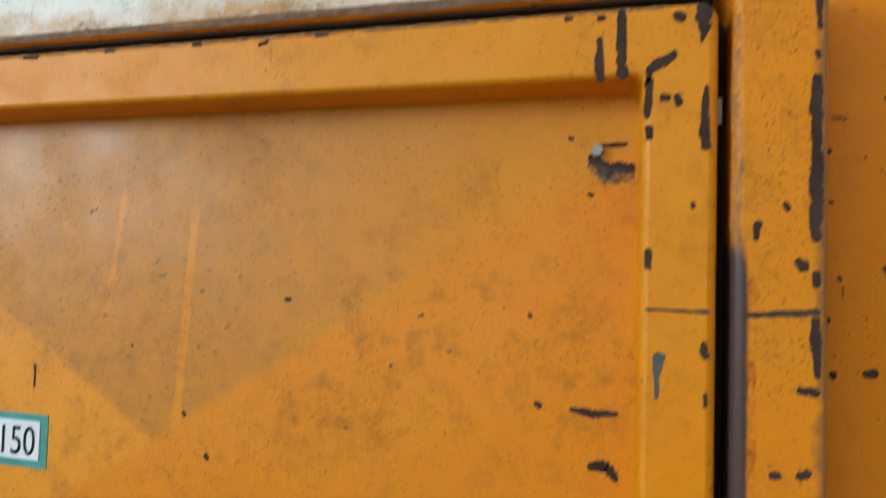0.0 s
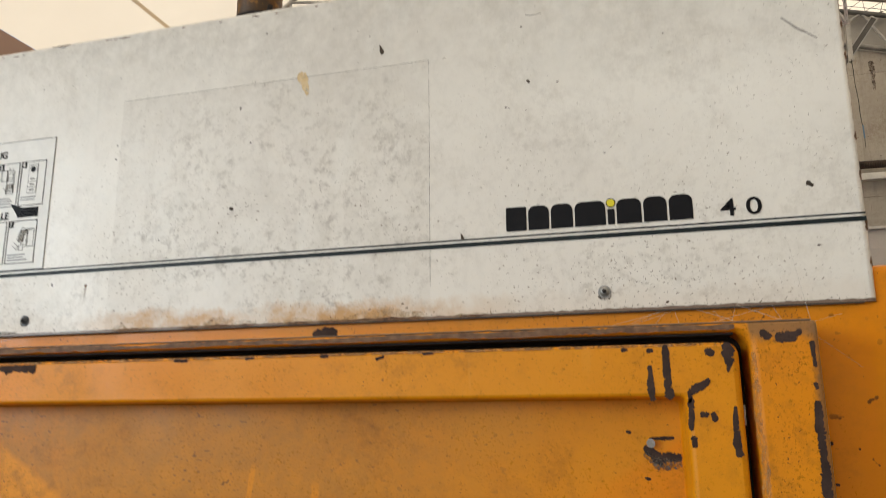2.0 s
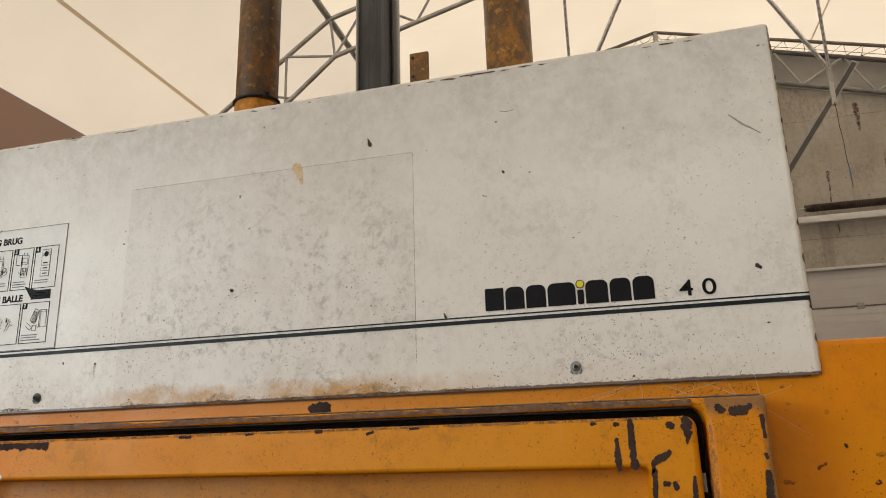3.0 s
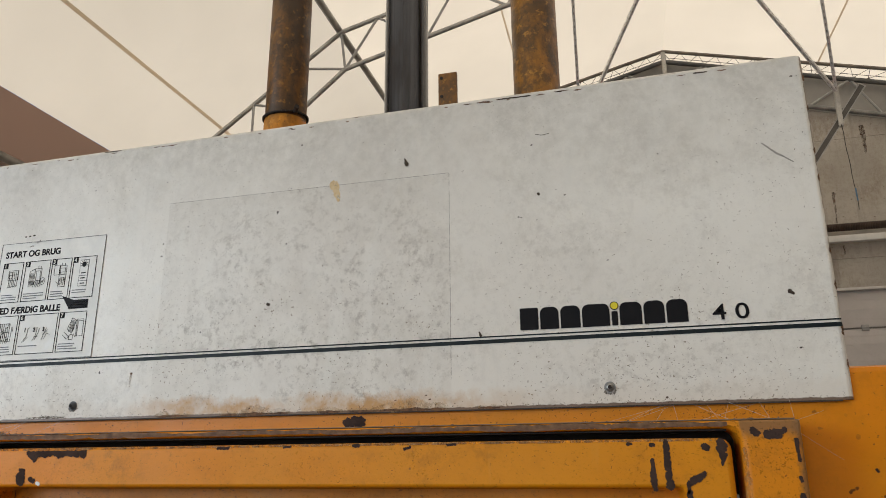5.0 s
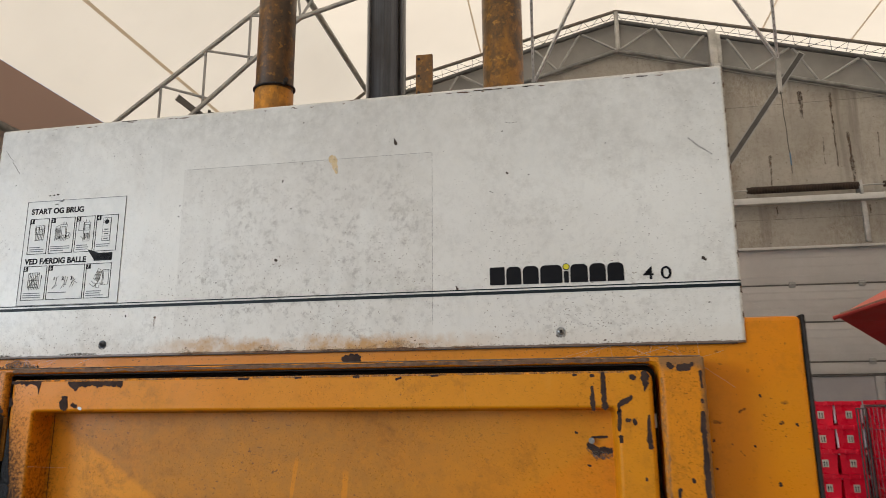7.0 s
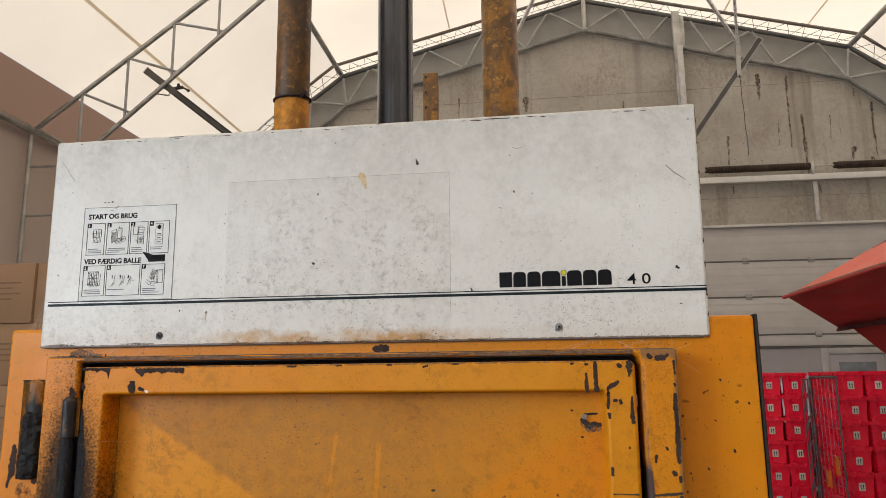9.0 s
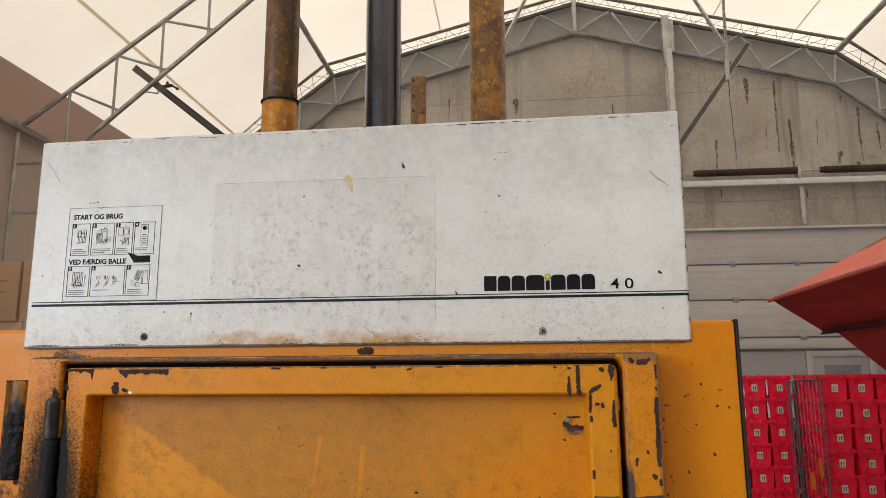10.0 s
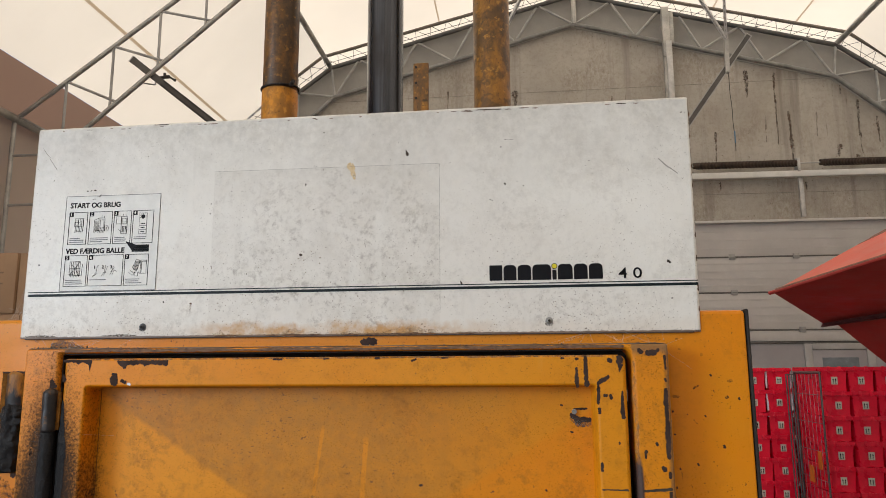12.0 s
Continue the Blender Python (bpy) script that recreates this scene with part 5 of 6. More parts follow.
strip(door_leaf, "worn_edge", -0.930, 0.030, 1.6202, 1.6230, DY, WORN, 0.0004, "rubbed brown upper edge")
chip(door_leaf, [(-0.0005, 1.411, 3 * P0), (0.017, 1.411, 2.5 * P0), (0.039, 1.410, 4 * P0)], DY, DIRT, "scored_line")
chip(door_leaf, [(0.008, 1.378, 11 * P0), (0.007, 1.366, 5 * P0), (0.007, 1.351, 3 * P0)], DY, STEEL_BARE)
for spine in (
    [(-0.082, 1.333, 6), (-0.080, 1.332, 7)],
    [(-0.055, 1.331, 5), (-0.039, 1.329, 9), (-0.022, 1.330, 5)],
    [(-0.039, 1.289, 9), (-0.028, 1.290, 11), (-0.022, 1.282, 8)],
    [(-0.301, 1.407, 5), (-0.298, 1.407, 5)],
    [(-0.400, 1.302, 5), (-0.399, 1.300, 5)],
    [(-0.375, 1.266, 6), (-0.374, 1.264, 6)],
    [(-0.089, 1.402, 4), (-0.088, 1.401, 4)],
    [(-0.568, 1.334, 4), (-0.568, 1.315, 3)],
    [(-0.458, 1.360, 3), (-0.457, 1.359, 3)],
    [(-0.043, 1.524, 9), (-0.031, 1.517, 18), (-0.015, 1.5165, 13)],
    [(-0.038, 1.534, 4), (-0.018, 1.535, 5)],
    [(-0.06, 1.541, 4), (-0.058, 1.540, 4)],
    [(-0.045, 1.497, 3), (-0.042, 1.496, 4)],
):
    chip(door_leaf, [(x, z, r * P0) for x, z, r in spine], PY)
for spine in (
    [(0.1052, 1.567, 7.4), (0.1042, 1.545, 9.8), (0.1052, 1.517, 9.0), (0.1052, 1.492, 11.5), (0.1052, 1.461, 7.4)],
    [(0.1052, 1.584, 4.9), (0.1062, 1.581, 4.9)],
    [(0.087, 1.483, 6), (0.088, 1.481, 6)],
    [(0.070, 1.470, 7), (0.069, 1.461, 5)],
    [(0.095, 1.445, 8), (0.098, 1.443, 10)],
    [(0.1052, 1.438, 6.6), (0.1052, 1.431, 6.6)],
    [(0.1052, 1.407, 7.4), (0.1052, 1.390, 8.2), (0.1062, 1.372, 4.9)],
    [(0.096, 1.362, 6), (0.1052, 1.361, 7.4)],
    [(0.080, 1.306, 7), (0.083, 1.306, 7)],
    [(0.096, 1.307, 7), (0.100, 1.309, 8)],
    [(0.067, 1.630, 10), (0.070, 1.628, 10)],
    [(0.080, 1.626, 12), (0.088, 1.627, 15), (0.095, 1.630, 10)],
    [(0.1062, 1.620, 6.6), (0.1072, 1.600, 4.1)],
    ):
    chip(door_frame, [(x, z, r * P0) for x, z, r in spine], DY)
chip(door_frame, [(0.0665, 1.432, 0.002), (0.0675, 1.415, 0.005), (0.066, 1.395, 0.004), (0.067, 1.34, 0.003), (0.066, 1.30, 0.004)], DY, ORUST, "orange_rust", lift=0.0003)
chip(door_frame, [(0.0565, 1.612, 0.002), (0.0562, 1.58, 0.0035), (0.0560, 1.54, 0.003), (0.0562, 1.50, 0.0036), (0.0565, 1.46, 0.003)], DY, WORN, "worn_edge", lift=0.0004)
chip(door_frame, [(0.064, 1.410, 5 * P0), (0.084, 1.411, 5 * P0), (0.106, 1.413, 6 * P0)], DY, DIRT, "scored_line")
for spine in (
    [(-0.4065, 1.6510, 26), (-0.3970, 1.6520, 34), (-0.3885, 1.6512, 30)],
    [(0.1269, 1.5298, 7), (0.1269, 1.5288, 7)],
    [(0.1278, 1.4918, 6), (0.1288, 1.4918, 6)],
    [(0.1337, 1.4363, 6), (0.1347, 1.4353, 6)],
    [(0.1298, 1.3671, 10), (0.1298, 1.3652, 10)],
    [(0.1269, 1.4061, 6), (0.1269, 1.4051, 6)],
    [(0.1512, 1.3681, 12), (0.1561, 1.3691, 14)],
    [(0.1239, 1.5142, 5), (0.1239, 1.5132, 5)],
    [(0.1230, 1.3905, 5), (0.1239, 1.3895, 5)],
    [(0.2068, 1.4733, 9), (0.2077, 1.4713, 9)],
    [(0.1629, 1.4441, 7), (0.1639, 1.4421, 7)],
    [(0.2360, 1.5512, 7), (0.2365, 1.5493, 7)],
    [(0.1921, 1.5902, 6), (0.1931, 1.5883, 6)],
    [(0.1795, 1.5220, 6), (0.1805, 1.5210, 6)],
):
    chip(body, [(x, z, r * 0.62 * P0) for x, z, r in spine], BY)

part("panel_joint", boxed(-0.8901, -0.8896, PY - 0.0010, PY + 0.001, 0.80, 1.569), BROWNJOINT, door_leaf, "dark joint beside the panel sheet")
chip(door_leaf, [(-0.043, 1.519, 0.003), (-0.031, 1.511, 0.005), (-0.014, 1.511, 0.004)], PY, LOOSE, "rust_scrape", lift=0.0008)
part("latch_tab", boxed(0.0456, 0.0506, 0.5460, 0.5480, 1.547, 1.566), PAPER, baler, "grey tab deep in the door gap")
# panel screw
part("panel_screw", bar(bmesh.new(), (-0.0385, PY - 0.006, 1.530), (-0.0385, PY + 0.001, 1.530), 0.0042, 12), SCREWM, door_leaf)

# small weight label on the panel
lx1, lz0, lz1 = -0.549, 1.237, 1.288
lw = part("weight_label", boxed(lx1 - 0.125, lx1, PY - 0.0008, PY + 0.0005, lz0, lz1), TEAL, door_leaf, "teal bordered label reading 150")
strip(lw, "label_field", lx1 - 0.118, lx1 - 0.0085, lz0 + 0.0075, lz1 - 0.0065, PY - 0.0010, LABELW)


def lettering(parent, body_text, x, z, size, y, material, bold=0.0, wide=1.0, name="letter", align="LEFT", span=None):
    cu = bpy.data.curves.new(name, "FONT")
    cu.body, cu.size, cu.offset, cu.extrude, cu.align_x = body_text, size, bold, 0.0002, align
    cu.resolution_u = 6
    tmp = bpy.data.objects.new(name, cu)
    scene.collection.objects.link(tmp)
    bpy.context.view_layer.update()
    me = bpy.data.meshes.new_from_object(tmp.evaluated_get(bpy.context.evaluated_depsgraph_get()))
    bpy.data.objects.remove(tmp)
    if span:
        left = min(v.co.x for v in me.vertices)
        wide = (span[1] - span[0]) / (max(v.co.x for v in me.vertices) - left)
        x = span[0] - left * wide
    me.transform(Matrix.Translation((x, y, z)) @ pose(0, 0, 0, 90) @ Matrix.Diagonal((wide, 1, 1, 1)))
    # faces that overlap from side to side belong to one character
    spans = []
    for p in sorted(me.polygons, key=lambda f: min(me.vertices[k].co.x for k in f.vertices)):
        xs = [me.vertices[k].co.x for k in p.vertices]
        if spans and min(xs) <= spans[-1][0] + 1e-5:
            spans[-1][0] = max(spans[-1][0], max(xs))
            spans[-1][1].append(p)
        else:
            spans.append([max(xs), [p]])
    for _, faces in spans:
        used = sorted({k for f in faces for k in f.vertices})
        index = {k: n for n, k in enumerate(used)}
        glyph = bpy.data.meshes.new(name)
        glyph.from_pydata([me.vertices[k].co for k in used], [], [[index[k] for k in f.vertices] for f in faces])
        glyph.materials.append(material)
        new(name, glyph).parent = parent
    bpy.data.meshes.remove(me)


lettering(lw, "150", lx1 - 0.0125, lz0 + 0.0120, 0.039, PY - 0.0020, BLACK, 0.0, 0.80, "numeral", "RIGHT")

# hinges on the side of the door
def knobbly(bm, centre, z0, z1, r, rough, seed, steps=40, seg=28, lean=0.0, dome=0.0):
    """A grease-caked upright rod with an uneven skin."""
    loops = []
    for i in range(steps + 1):
        z = z0 + (z1 - z0) * i / steps
        end = min(1.0, 0.86 + 0.14 * min(i, steps - i) / 2)
        if dome and z1 - z < dome:
            end = max(0.3, math.sqrt(1 - (1 - (z1 - z) / dome) ** 2))
        ring = []
        for k in range(seg):
            a = 2 * math.pi * k / seg
            lump = noise.fractal(Vector((math.cos(a) * 2.2, math.sin(a) * 2.2 + seed * 7.3, z * 48)), 0.9, 2.1, 4) * rough
            ring.append(bm.verts.new((centre[0] + lean * (z - z0) + (r * end + lump) * math.cos(a), centre[1] + (r * end + lump) * math.sin(a), z)))
        loops.append(ring)
    for a, b in zip(loops, loops[1:]):
        for i in range(seg):
            bm.faces.new((a[i], a[(i + 1) % seg], b[(i + 1) % seg], b[i]))
    bm.faces.new(loops[0])
    bm.faces.new(loops[-1])
    return bm


for z0, z1, r, rough, m, dome in ((1.22, 1.4965, 0.0130, 0.0009, GREASE, 0.0), (1.4975, 1.572, 0.0126, 0.0008, BARREL, 0.011)):
    part("hinge_barrel", knobbly(bmesh.new(), (-0.9555, DY - 0.002), z0, z1, r, rough, 1, 60, 28, 0.0, dome), m, baler, "greasy black hinge barrel")
part("hinge_leaf", boxed(-0.9445, -0.9365, DY - 0.0015, DY + 0.003, 1.500, 1.566, bevel=0.001), RUSTLEAF, baler, "rusty yellow hinge leaf")
chip(door_frame, [(-0.957, 1.584, 0.0035), (-0.9535, 1.577, 0.0065)], DY, CHIP)
# grease beside the barrel, widened to paint in the gap's black shade
chip(door_leaf, [(-0.9325, 1.548, 0.0018), (-0.931, 1.525, 0.0034), (-0.9285, 1.47, 0.0075), (-0.928, 1.40, 0.0078), (-0.928, 1.20, 0.0080)], DY, GREASE, "grease_smear", lift=0.0007, rough=0.10)
for spine in ([(-0.976, 1.500, 0.006), (-0.977, 1.470, 0.011), (-0.976, 1.435, 0.010), (-0.974, 1.38, 0.009)], [(-0.986, 1.478, 0.004), (-0.984, 1.455, 0.004)]):
    chip(door_frame, spine, DY, MIST, "grease_smear")
# latch rod sunk in a slot of the body, thick with grease in its lower part
slot = part("latch_slot", boxed(-1.1036, -1.0520, BY - 0.0012, BY + 0.002, 1.4168, 1.5999, bevel=0.001), RUSTLEAF, baler, "rust-stained slot in the body")
part("latch_rod", knobbly(bmesh.new(), (-1.0778, BY + 0.0185), 1.5025, 1.6010, 0.0254, 0.0006, 5), GREASED_ROD, baler, "rusty yellow latch rod")
part("latch_grease", knobbly(bmesh.new(), (-1.0802, BY + 0.010), 1.4178, 1.5440, 0.0245, 0.0045, 3, 80, 44, 0.03, 0.012), GREASE, baler, "black grease caked on the latch rod")
edge_chip(body, [(-1.104, 0.0025), (-1.095, 0.004), (-1.080, 0.002), (-1.062, 0.003), (-1.051, 0.006)], 1.6020, BY, seed=7, lift=0.0016)
for spine in ([(-1.1114, 1.4772, 0.004), (-1.1114, 1.4587, 0.006), (-1.1133, 1.4295, 0.007), (-1.1192, 1.4032, 0.003)], [(-1.0646, 1.4139, 0.006), (-1.0529, 1.4178, 0.008)]):
    chip(body, spine, BY, CHIP)
chip(body, [(-1.0919, 1.3973, 0.012), (-1.0744, 1.3807, 0.018), (-1.0598, 1.3661, 0.016)], BY, MIST, "grease_smear")

# ---- cover graphics ----
for z, h in ((1.7507, 0.0016), (1.7448, 0.0048)):
    strip(cover, "stripe", FX0 + 0.011, FX1 - 0.0005, z - h / 2, z + h / 2, FY, STRIPE, 0.0006, "dark stripe along the cover")
# maker's mark as plain rounded blocks
widths = (0.024, 0.024, 0.025, 0.034, 0.0085, 0.027, 0.025, 0.025)
x = -0.1780
for i, w in enumerate(widths):
    h = 0.0275 if i != 4 else 0.0175
    bm = bmesh.new()
    pts = rounded(x, x + w - 0.0012, 1.7565, 1.7565 + h, 0.0015, 3)
    if i not in (0, 4):
        r = 0.0075
        pts = [(x + w - 0.0012, 1.7565), (x + w - 0.0012, 1.7565 + h - r)] + [(x + w - 0.0012 - r + r * math.cos(radians(a)), 1.7565 + h - r + r * math.sin(radians(a))) for a in (22, 45, 67, 90)] + [(x + r + r * math.cos(radians(a)), 1.7565 + h - r + r * math.sin(radians(a))) for a in (90, 113, 135, 158, 180)] + [(x, 1.7565)]
    vs = [bm.verts.new((a, FY - 0.0007, b)) for a, b in pts]
    bm.faces.new(vs)
    part("mark_block", bm, BLACK, cover, smooth=0)
    if i == 4:
        bm = bmesh.new()
        bmesh.ops.create_circle(bm, cap_ends=True, segments=24, radius=0.0052, matrix=Matrix.Translation((x + w / 2 - 0.0005, FY - 0.0007, 1.7805)) @ pose(0, 0, 0, 90))
        part("mark_dot", bm, BLACK, cover, smooth=0)
        bm = bmesh.new()
        bmesh.ops.create_circle(bm, cap_ends=True, segments=24, radius=0.0042, matrix=Matrix.Translation((x + w / 2 - 0.0005, FY - 0.0012, 1.7805)) @ pose(0, 0, 0, 90))
        part("mark_dot", bm, YDOT, cover, "yellow dot", smooth=0)
    x += w + 0.0010
lettering(cover, "4", 0, 1.7570, 0.0262, FY - 0.0007, BLACK, 0.0002, 1, "numeral", span=(0.0472, 0.0622))
lettering(cover, "0", 0, 1.7570, 0.0262, FY - 0.0007, BLACK, 0.0002, 1, "numeral", span=(0.0722, 0.0872))

# instruction sheet
sx0, sx1, sz0, sz1 = -1.000, -0.806, 1.752, 1.938
sheet = part("instruction_sheet", boxed(sx0, sx1, FY - 0.0005, FY + 0.0004, sz0, sz1), PAPER, cover, "white instruction label with black drawings")
SY = FY - 0.0007


def outline(parent, x0, x1, z0, z1, t, material=BLACK, name="border"):
    bm = bmesh.new()
    for a in ((x0, x1, z1 - t, z1), (x0, x1, z0, z0 + t), (x0, x0 + t, z0 + t, z1 - t), (x1 - t, x1, z0 + t, z1 - t)):
        box(bm, a[0], a[1], SY - 0.0003, SY + 0.0003, a[2], a[3])
    return part(name, bm, material, parent)


def bars(parent, rows, material=PRINT_GREY, name="small_print"):
    bm = bmesh.new()
    for x0, x1, z, h in rows:
        box(bm, x0, x1, SY - 0.0003, SY + 0.0003, z, z + h)
    return part(name, bm, material, parent)


outline(sheet, sx0, sx1, sz0, sz1, 0.0007, PRINT_GREY)
lettering(sheet, "START OG BRUG", sx0 + 0.0095, sz1 - 0.0235, 0.0138, SY, BLACK, 0.00045, 0.98)
lettering(sheet, "VED FÆRDIG BALLE", sx0 + 0.0075, sz0 + 0.0725, 0.0138, SY, BLACK, 0.00045, 0.98)
def frame_line(u0, u1, v0, v1):
    return [(u0, v0), (u1, v0), (u1, v1), (u0, v1), (u0, v0)]


def hatch(u0, u1, v0, v1, n, lean=0.0):
    return [[(u0 + (u1 - u0) * i / n, v0), (u0 + (u1 - u0) * i / n + lean, v1)] for i in range(n + 1)]


# line drawings of the machine, in shares of each field
DRAWINGS = {
    "1": [frame_line(0.32, 0.80, 0.56, 0.80), frame_line(0.36, 0.50, 0.60, 0.76), [(0.32, 0.68), (0.80, 0.70)], *hatch(0.36, 0.76, 0.38, 0.62, 5, 0.03), [(0.30, 0.38), (0.82, 0.42)], *hatch(0.52, 0.78, 0.62, 0.78, 3)],
    "2": [frame_line(0.42, 0.68, 0.42, 0.80), frame_line(0.48, 0.64, 0.50, 0.74), [(0.42, 0.80), (0.22, 0.74), (0.22, 0.36), (0.42, 0.42)], *hatch(0.40, 0.66, 0.34, 0.50, 4, 0.06), *hatch(0.26, 0.38, 0.40, 0.70, 3), [(0.54, 0.80), (0.54, 0.88)], [(0.64, 0.80), (0.64, 0.86)],
          [(0.76 + 0.10 * math.cos(radians(30 * k)), 0.48 + 0.085 * math.sin(radians(30 * k))) for k in range(13)], [(0.72, 0.45), (0.80, 0.52), (0.77, 0.44)]],
    "3": [frame_line(0.44, 0.78, 0.30, 0.82), frame_line(0.16, 0.42, 0.60, 0.84), frame_line(0.48, 0.72, 0.60, 0.76), [(0.46, 0.66), (0.74, 0.66)], *hatch(0.46, 0.76, 0.34, 0.52, 4, -0.02), [(0.30, 0.44), (0.46, 0.36), (0.60, 0.40)], [(0.50, 0.82), (0.54, 0.90)], [(0.68, 0.82), (0.68, 0.88)], frame_line(0.50, 0.70, 0.44, 0.52)],
    "5": [frame_line(0.24, 0.70, 0.36, 0.80), *hatch(0.24, 0.70, 0.36, 0.80, 6), [(0.24, 0.36), (0.70, 0.80)], [(0.70, 0.36), (0.24, 0.80)], [(0.24, 0.58), (0.70, 0.58)], [(0.18, 0.40), (0.76, 0.34)], [(0.78, 0.34), (0.80, 0.72), (0.84, 0.60)], *hatch(0.30, 0.66, 0.30, 0.48, 5, 0.05)],
    "6": [[(0.14, 0.30), (0.24, 0.44), (0.26, 0.64), (0.30, 0.66)], [(0.18, 0.32), (0.28, 0.42)], [(0.40, 0.32), (0.48, 0.46), (0.50, 0.66)], [(0.46, 0.34), (0.54, 0.52), (0.56, 0.64)], [(0.44, 0.44), (0.54, 0.42)], [(0.64, 0.34), (0.70, 0.50), (0.74, 0.64)], [(0.70, 0.36), (0.76, 0.50), (0.84, 0.46)], [(0.66, 0.46), (0.78, 0.58)]],
    "7": [[(0.34, 0.56), (0.50, 0.84), (0.66, 0.78), (0.52, 0.46), (0.34, 0.56)], frame_line(0.68, 0.92, 0.38, 0.80), [(0.72, 0.38), (0.72, 0.76), (0.92, 0.76)], *hatch(0.40, 0.56, 0.50, 0.78, 4, 0.08), [(0.20, 0.42), (0.36, 0.32), (0.50, 0.44)], [(0.24, 0.50), (0.40, 0.40)], frame_line(0.44, 0.58, 0.30, 0.42), [(0.60, 0.44), (0.66, 0.36)]],
}
for num, x0, x1, z0, z1 in (("1", 0.009, 0.047, 0.090, 0.154), ("2", 0.051, 0.098, 0.090, 0.154), ("3", 0.101, 0.137, 0.090, 0.154), ("4", 0.140, 0.182, 0.090, 0.154),
                            ("5", 0.007, 0.053, 0.009, 0.069), ("6", 0.056, 0.126, 0.009, 0.069), ("7", 0.129, 0.177, 0.009, 0.069)):
    a, b, c, d = sx0 + x0, sx0 + x1, sz0 + z0, sz0 + z1
    outline(sheet, a, b, c, d, 0.0009)
    bars(sheet, [(a, a + 0.0085, d - 0.009, 0.009)], BLACK, "number_box")
    lettering(sheet, num, a + 0.0024, d - 0.0074, 0.0082, SY - 0.0005, PAPER, 0.0002, 0.9, "numeral")
    g = random.Random(int(num))
    mx = (a + b) / 2
    if num == "4":
        bars(sheet, [(mx - 0.0078, mx + 0.0078, c + 0.0175, d - c - 0.0225)], PRINT_GREY, "drawing")
        bm = bmesh.new()
        for z0, h in ((0.0185, 0.0070), (0.0265, 0.0070), (0.0345, 0.0235)):
            box(bm, mx - 0.0070, mx + 0.0070, SY - 0.0005, SY - 0.0003, c + z0, c + z0 + h)
        part("drawing", bm, PAPER, sheet)
        bm = bmesh.new()
        bmesh.ops.create_circle(bm, cap_ends=True, segments=20, radius=0.0042, matrix=Matrix.Translation((mx, SY - 0.0008, d - 0.0125)) @ pose(0, 0, 0, 90))
        for k in range(7):
            w = radians(200 - 36 * k)
            box(bm, mx + 0.0058 * math.cos(w) - 0.0006, mx + 0.0058 * math.cos(w) + 0.0006, SY - 0.0008, SY - 0.0006, d - 0.0131 + 0.0058 * math.sin(w), d - 0.0119 + 0.0058 * math.sin(w))
        for z0 in (0.0212, 0.0292, 0.0372):
            box(bm, mx - 0.0040, mx + 0.0040, SY - 0.0008, SY - 0.0006, c + z0, c + z0 + 0.0016)
        part("drawing", bm, BLACK, sheet, smooth=0)
    else:
        bm = bmesh.new()
        for line in DRAWINGS[num]:
            for (u0, v0), (u1, v1) in zip(line, line[1:]):
                bar(bm, (a + (b - a) * u0, SY - 0.0001, c + (d - c) * v0), (a + (b - a) * u1, SY - 0.0001, c + (d - c) * v1), 0.00034, 4)
        part("drawing", bm, BLACK, sheet)
        if num == "6":
            for k, text in enumerate("123"):
                lettering(sheet, text, a + (b - a) * (0.16 + 0.24 * k), c + (d - c) * 0.56, 0.0085, SY - 0.0002, BLACK, 0.0003, 0.9, "numeral")
    rows = []
    for i in range(3 if num in "12357" else (2 if num == "4" else 1)):
        rows.append((a + 0.004, a + 0.004 + (min(b - a, 0.045) - 0.008) * g.uniform(0.65, 1.0), c + 0.0115 - 0.0036 * i, 0.0013))
    bars(sheet, rows)
bars(sheet, [(sx0 + 0.142, sx0 + 0.176, sz0 + 0.0735, 0.0135)], BLACK, "callout_box")
bars(sheet, [(sx0 + 0.145, sx0 + 0.172, sz0 + 0.0745 + 0.004 * i, 0.0011) for i in range(3)], PAPER)
bm = bmesh.new()
vs = [bm.verts.new((sx0 + a, SY - 0.0005, sz0 + b)) for a, b in ((0.128, 0.0945), (0.143, 0.0745), (0.152, 0.0865))]
bm.faces.new(vs)
part("callout_pointer", bm, BLACK, sheet, smooth=0)

# outline of a removed sheet, tape traces, stains
for a in ((-0.700, -0.267, 1.9767, 1.9773), (-0.2674, -0.2667, 1.700, 1.9765)):
    strip(cover, "glue_line", *a, FY, GLUE, 0.0003)
chip(cover, [(-0.4345, 1.977, 0.0075), (-0.430, 1.966, 0.0045), (-0.427, 1.953, 0.0018)], FY, OCHRE, "glue_stain", lift=0.0003)
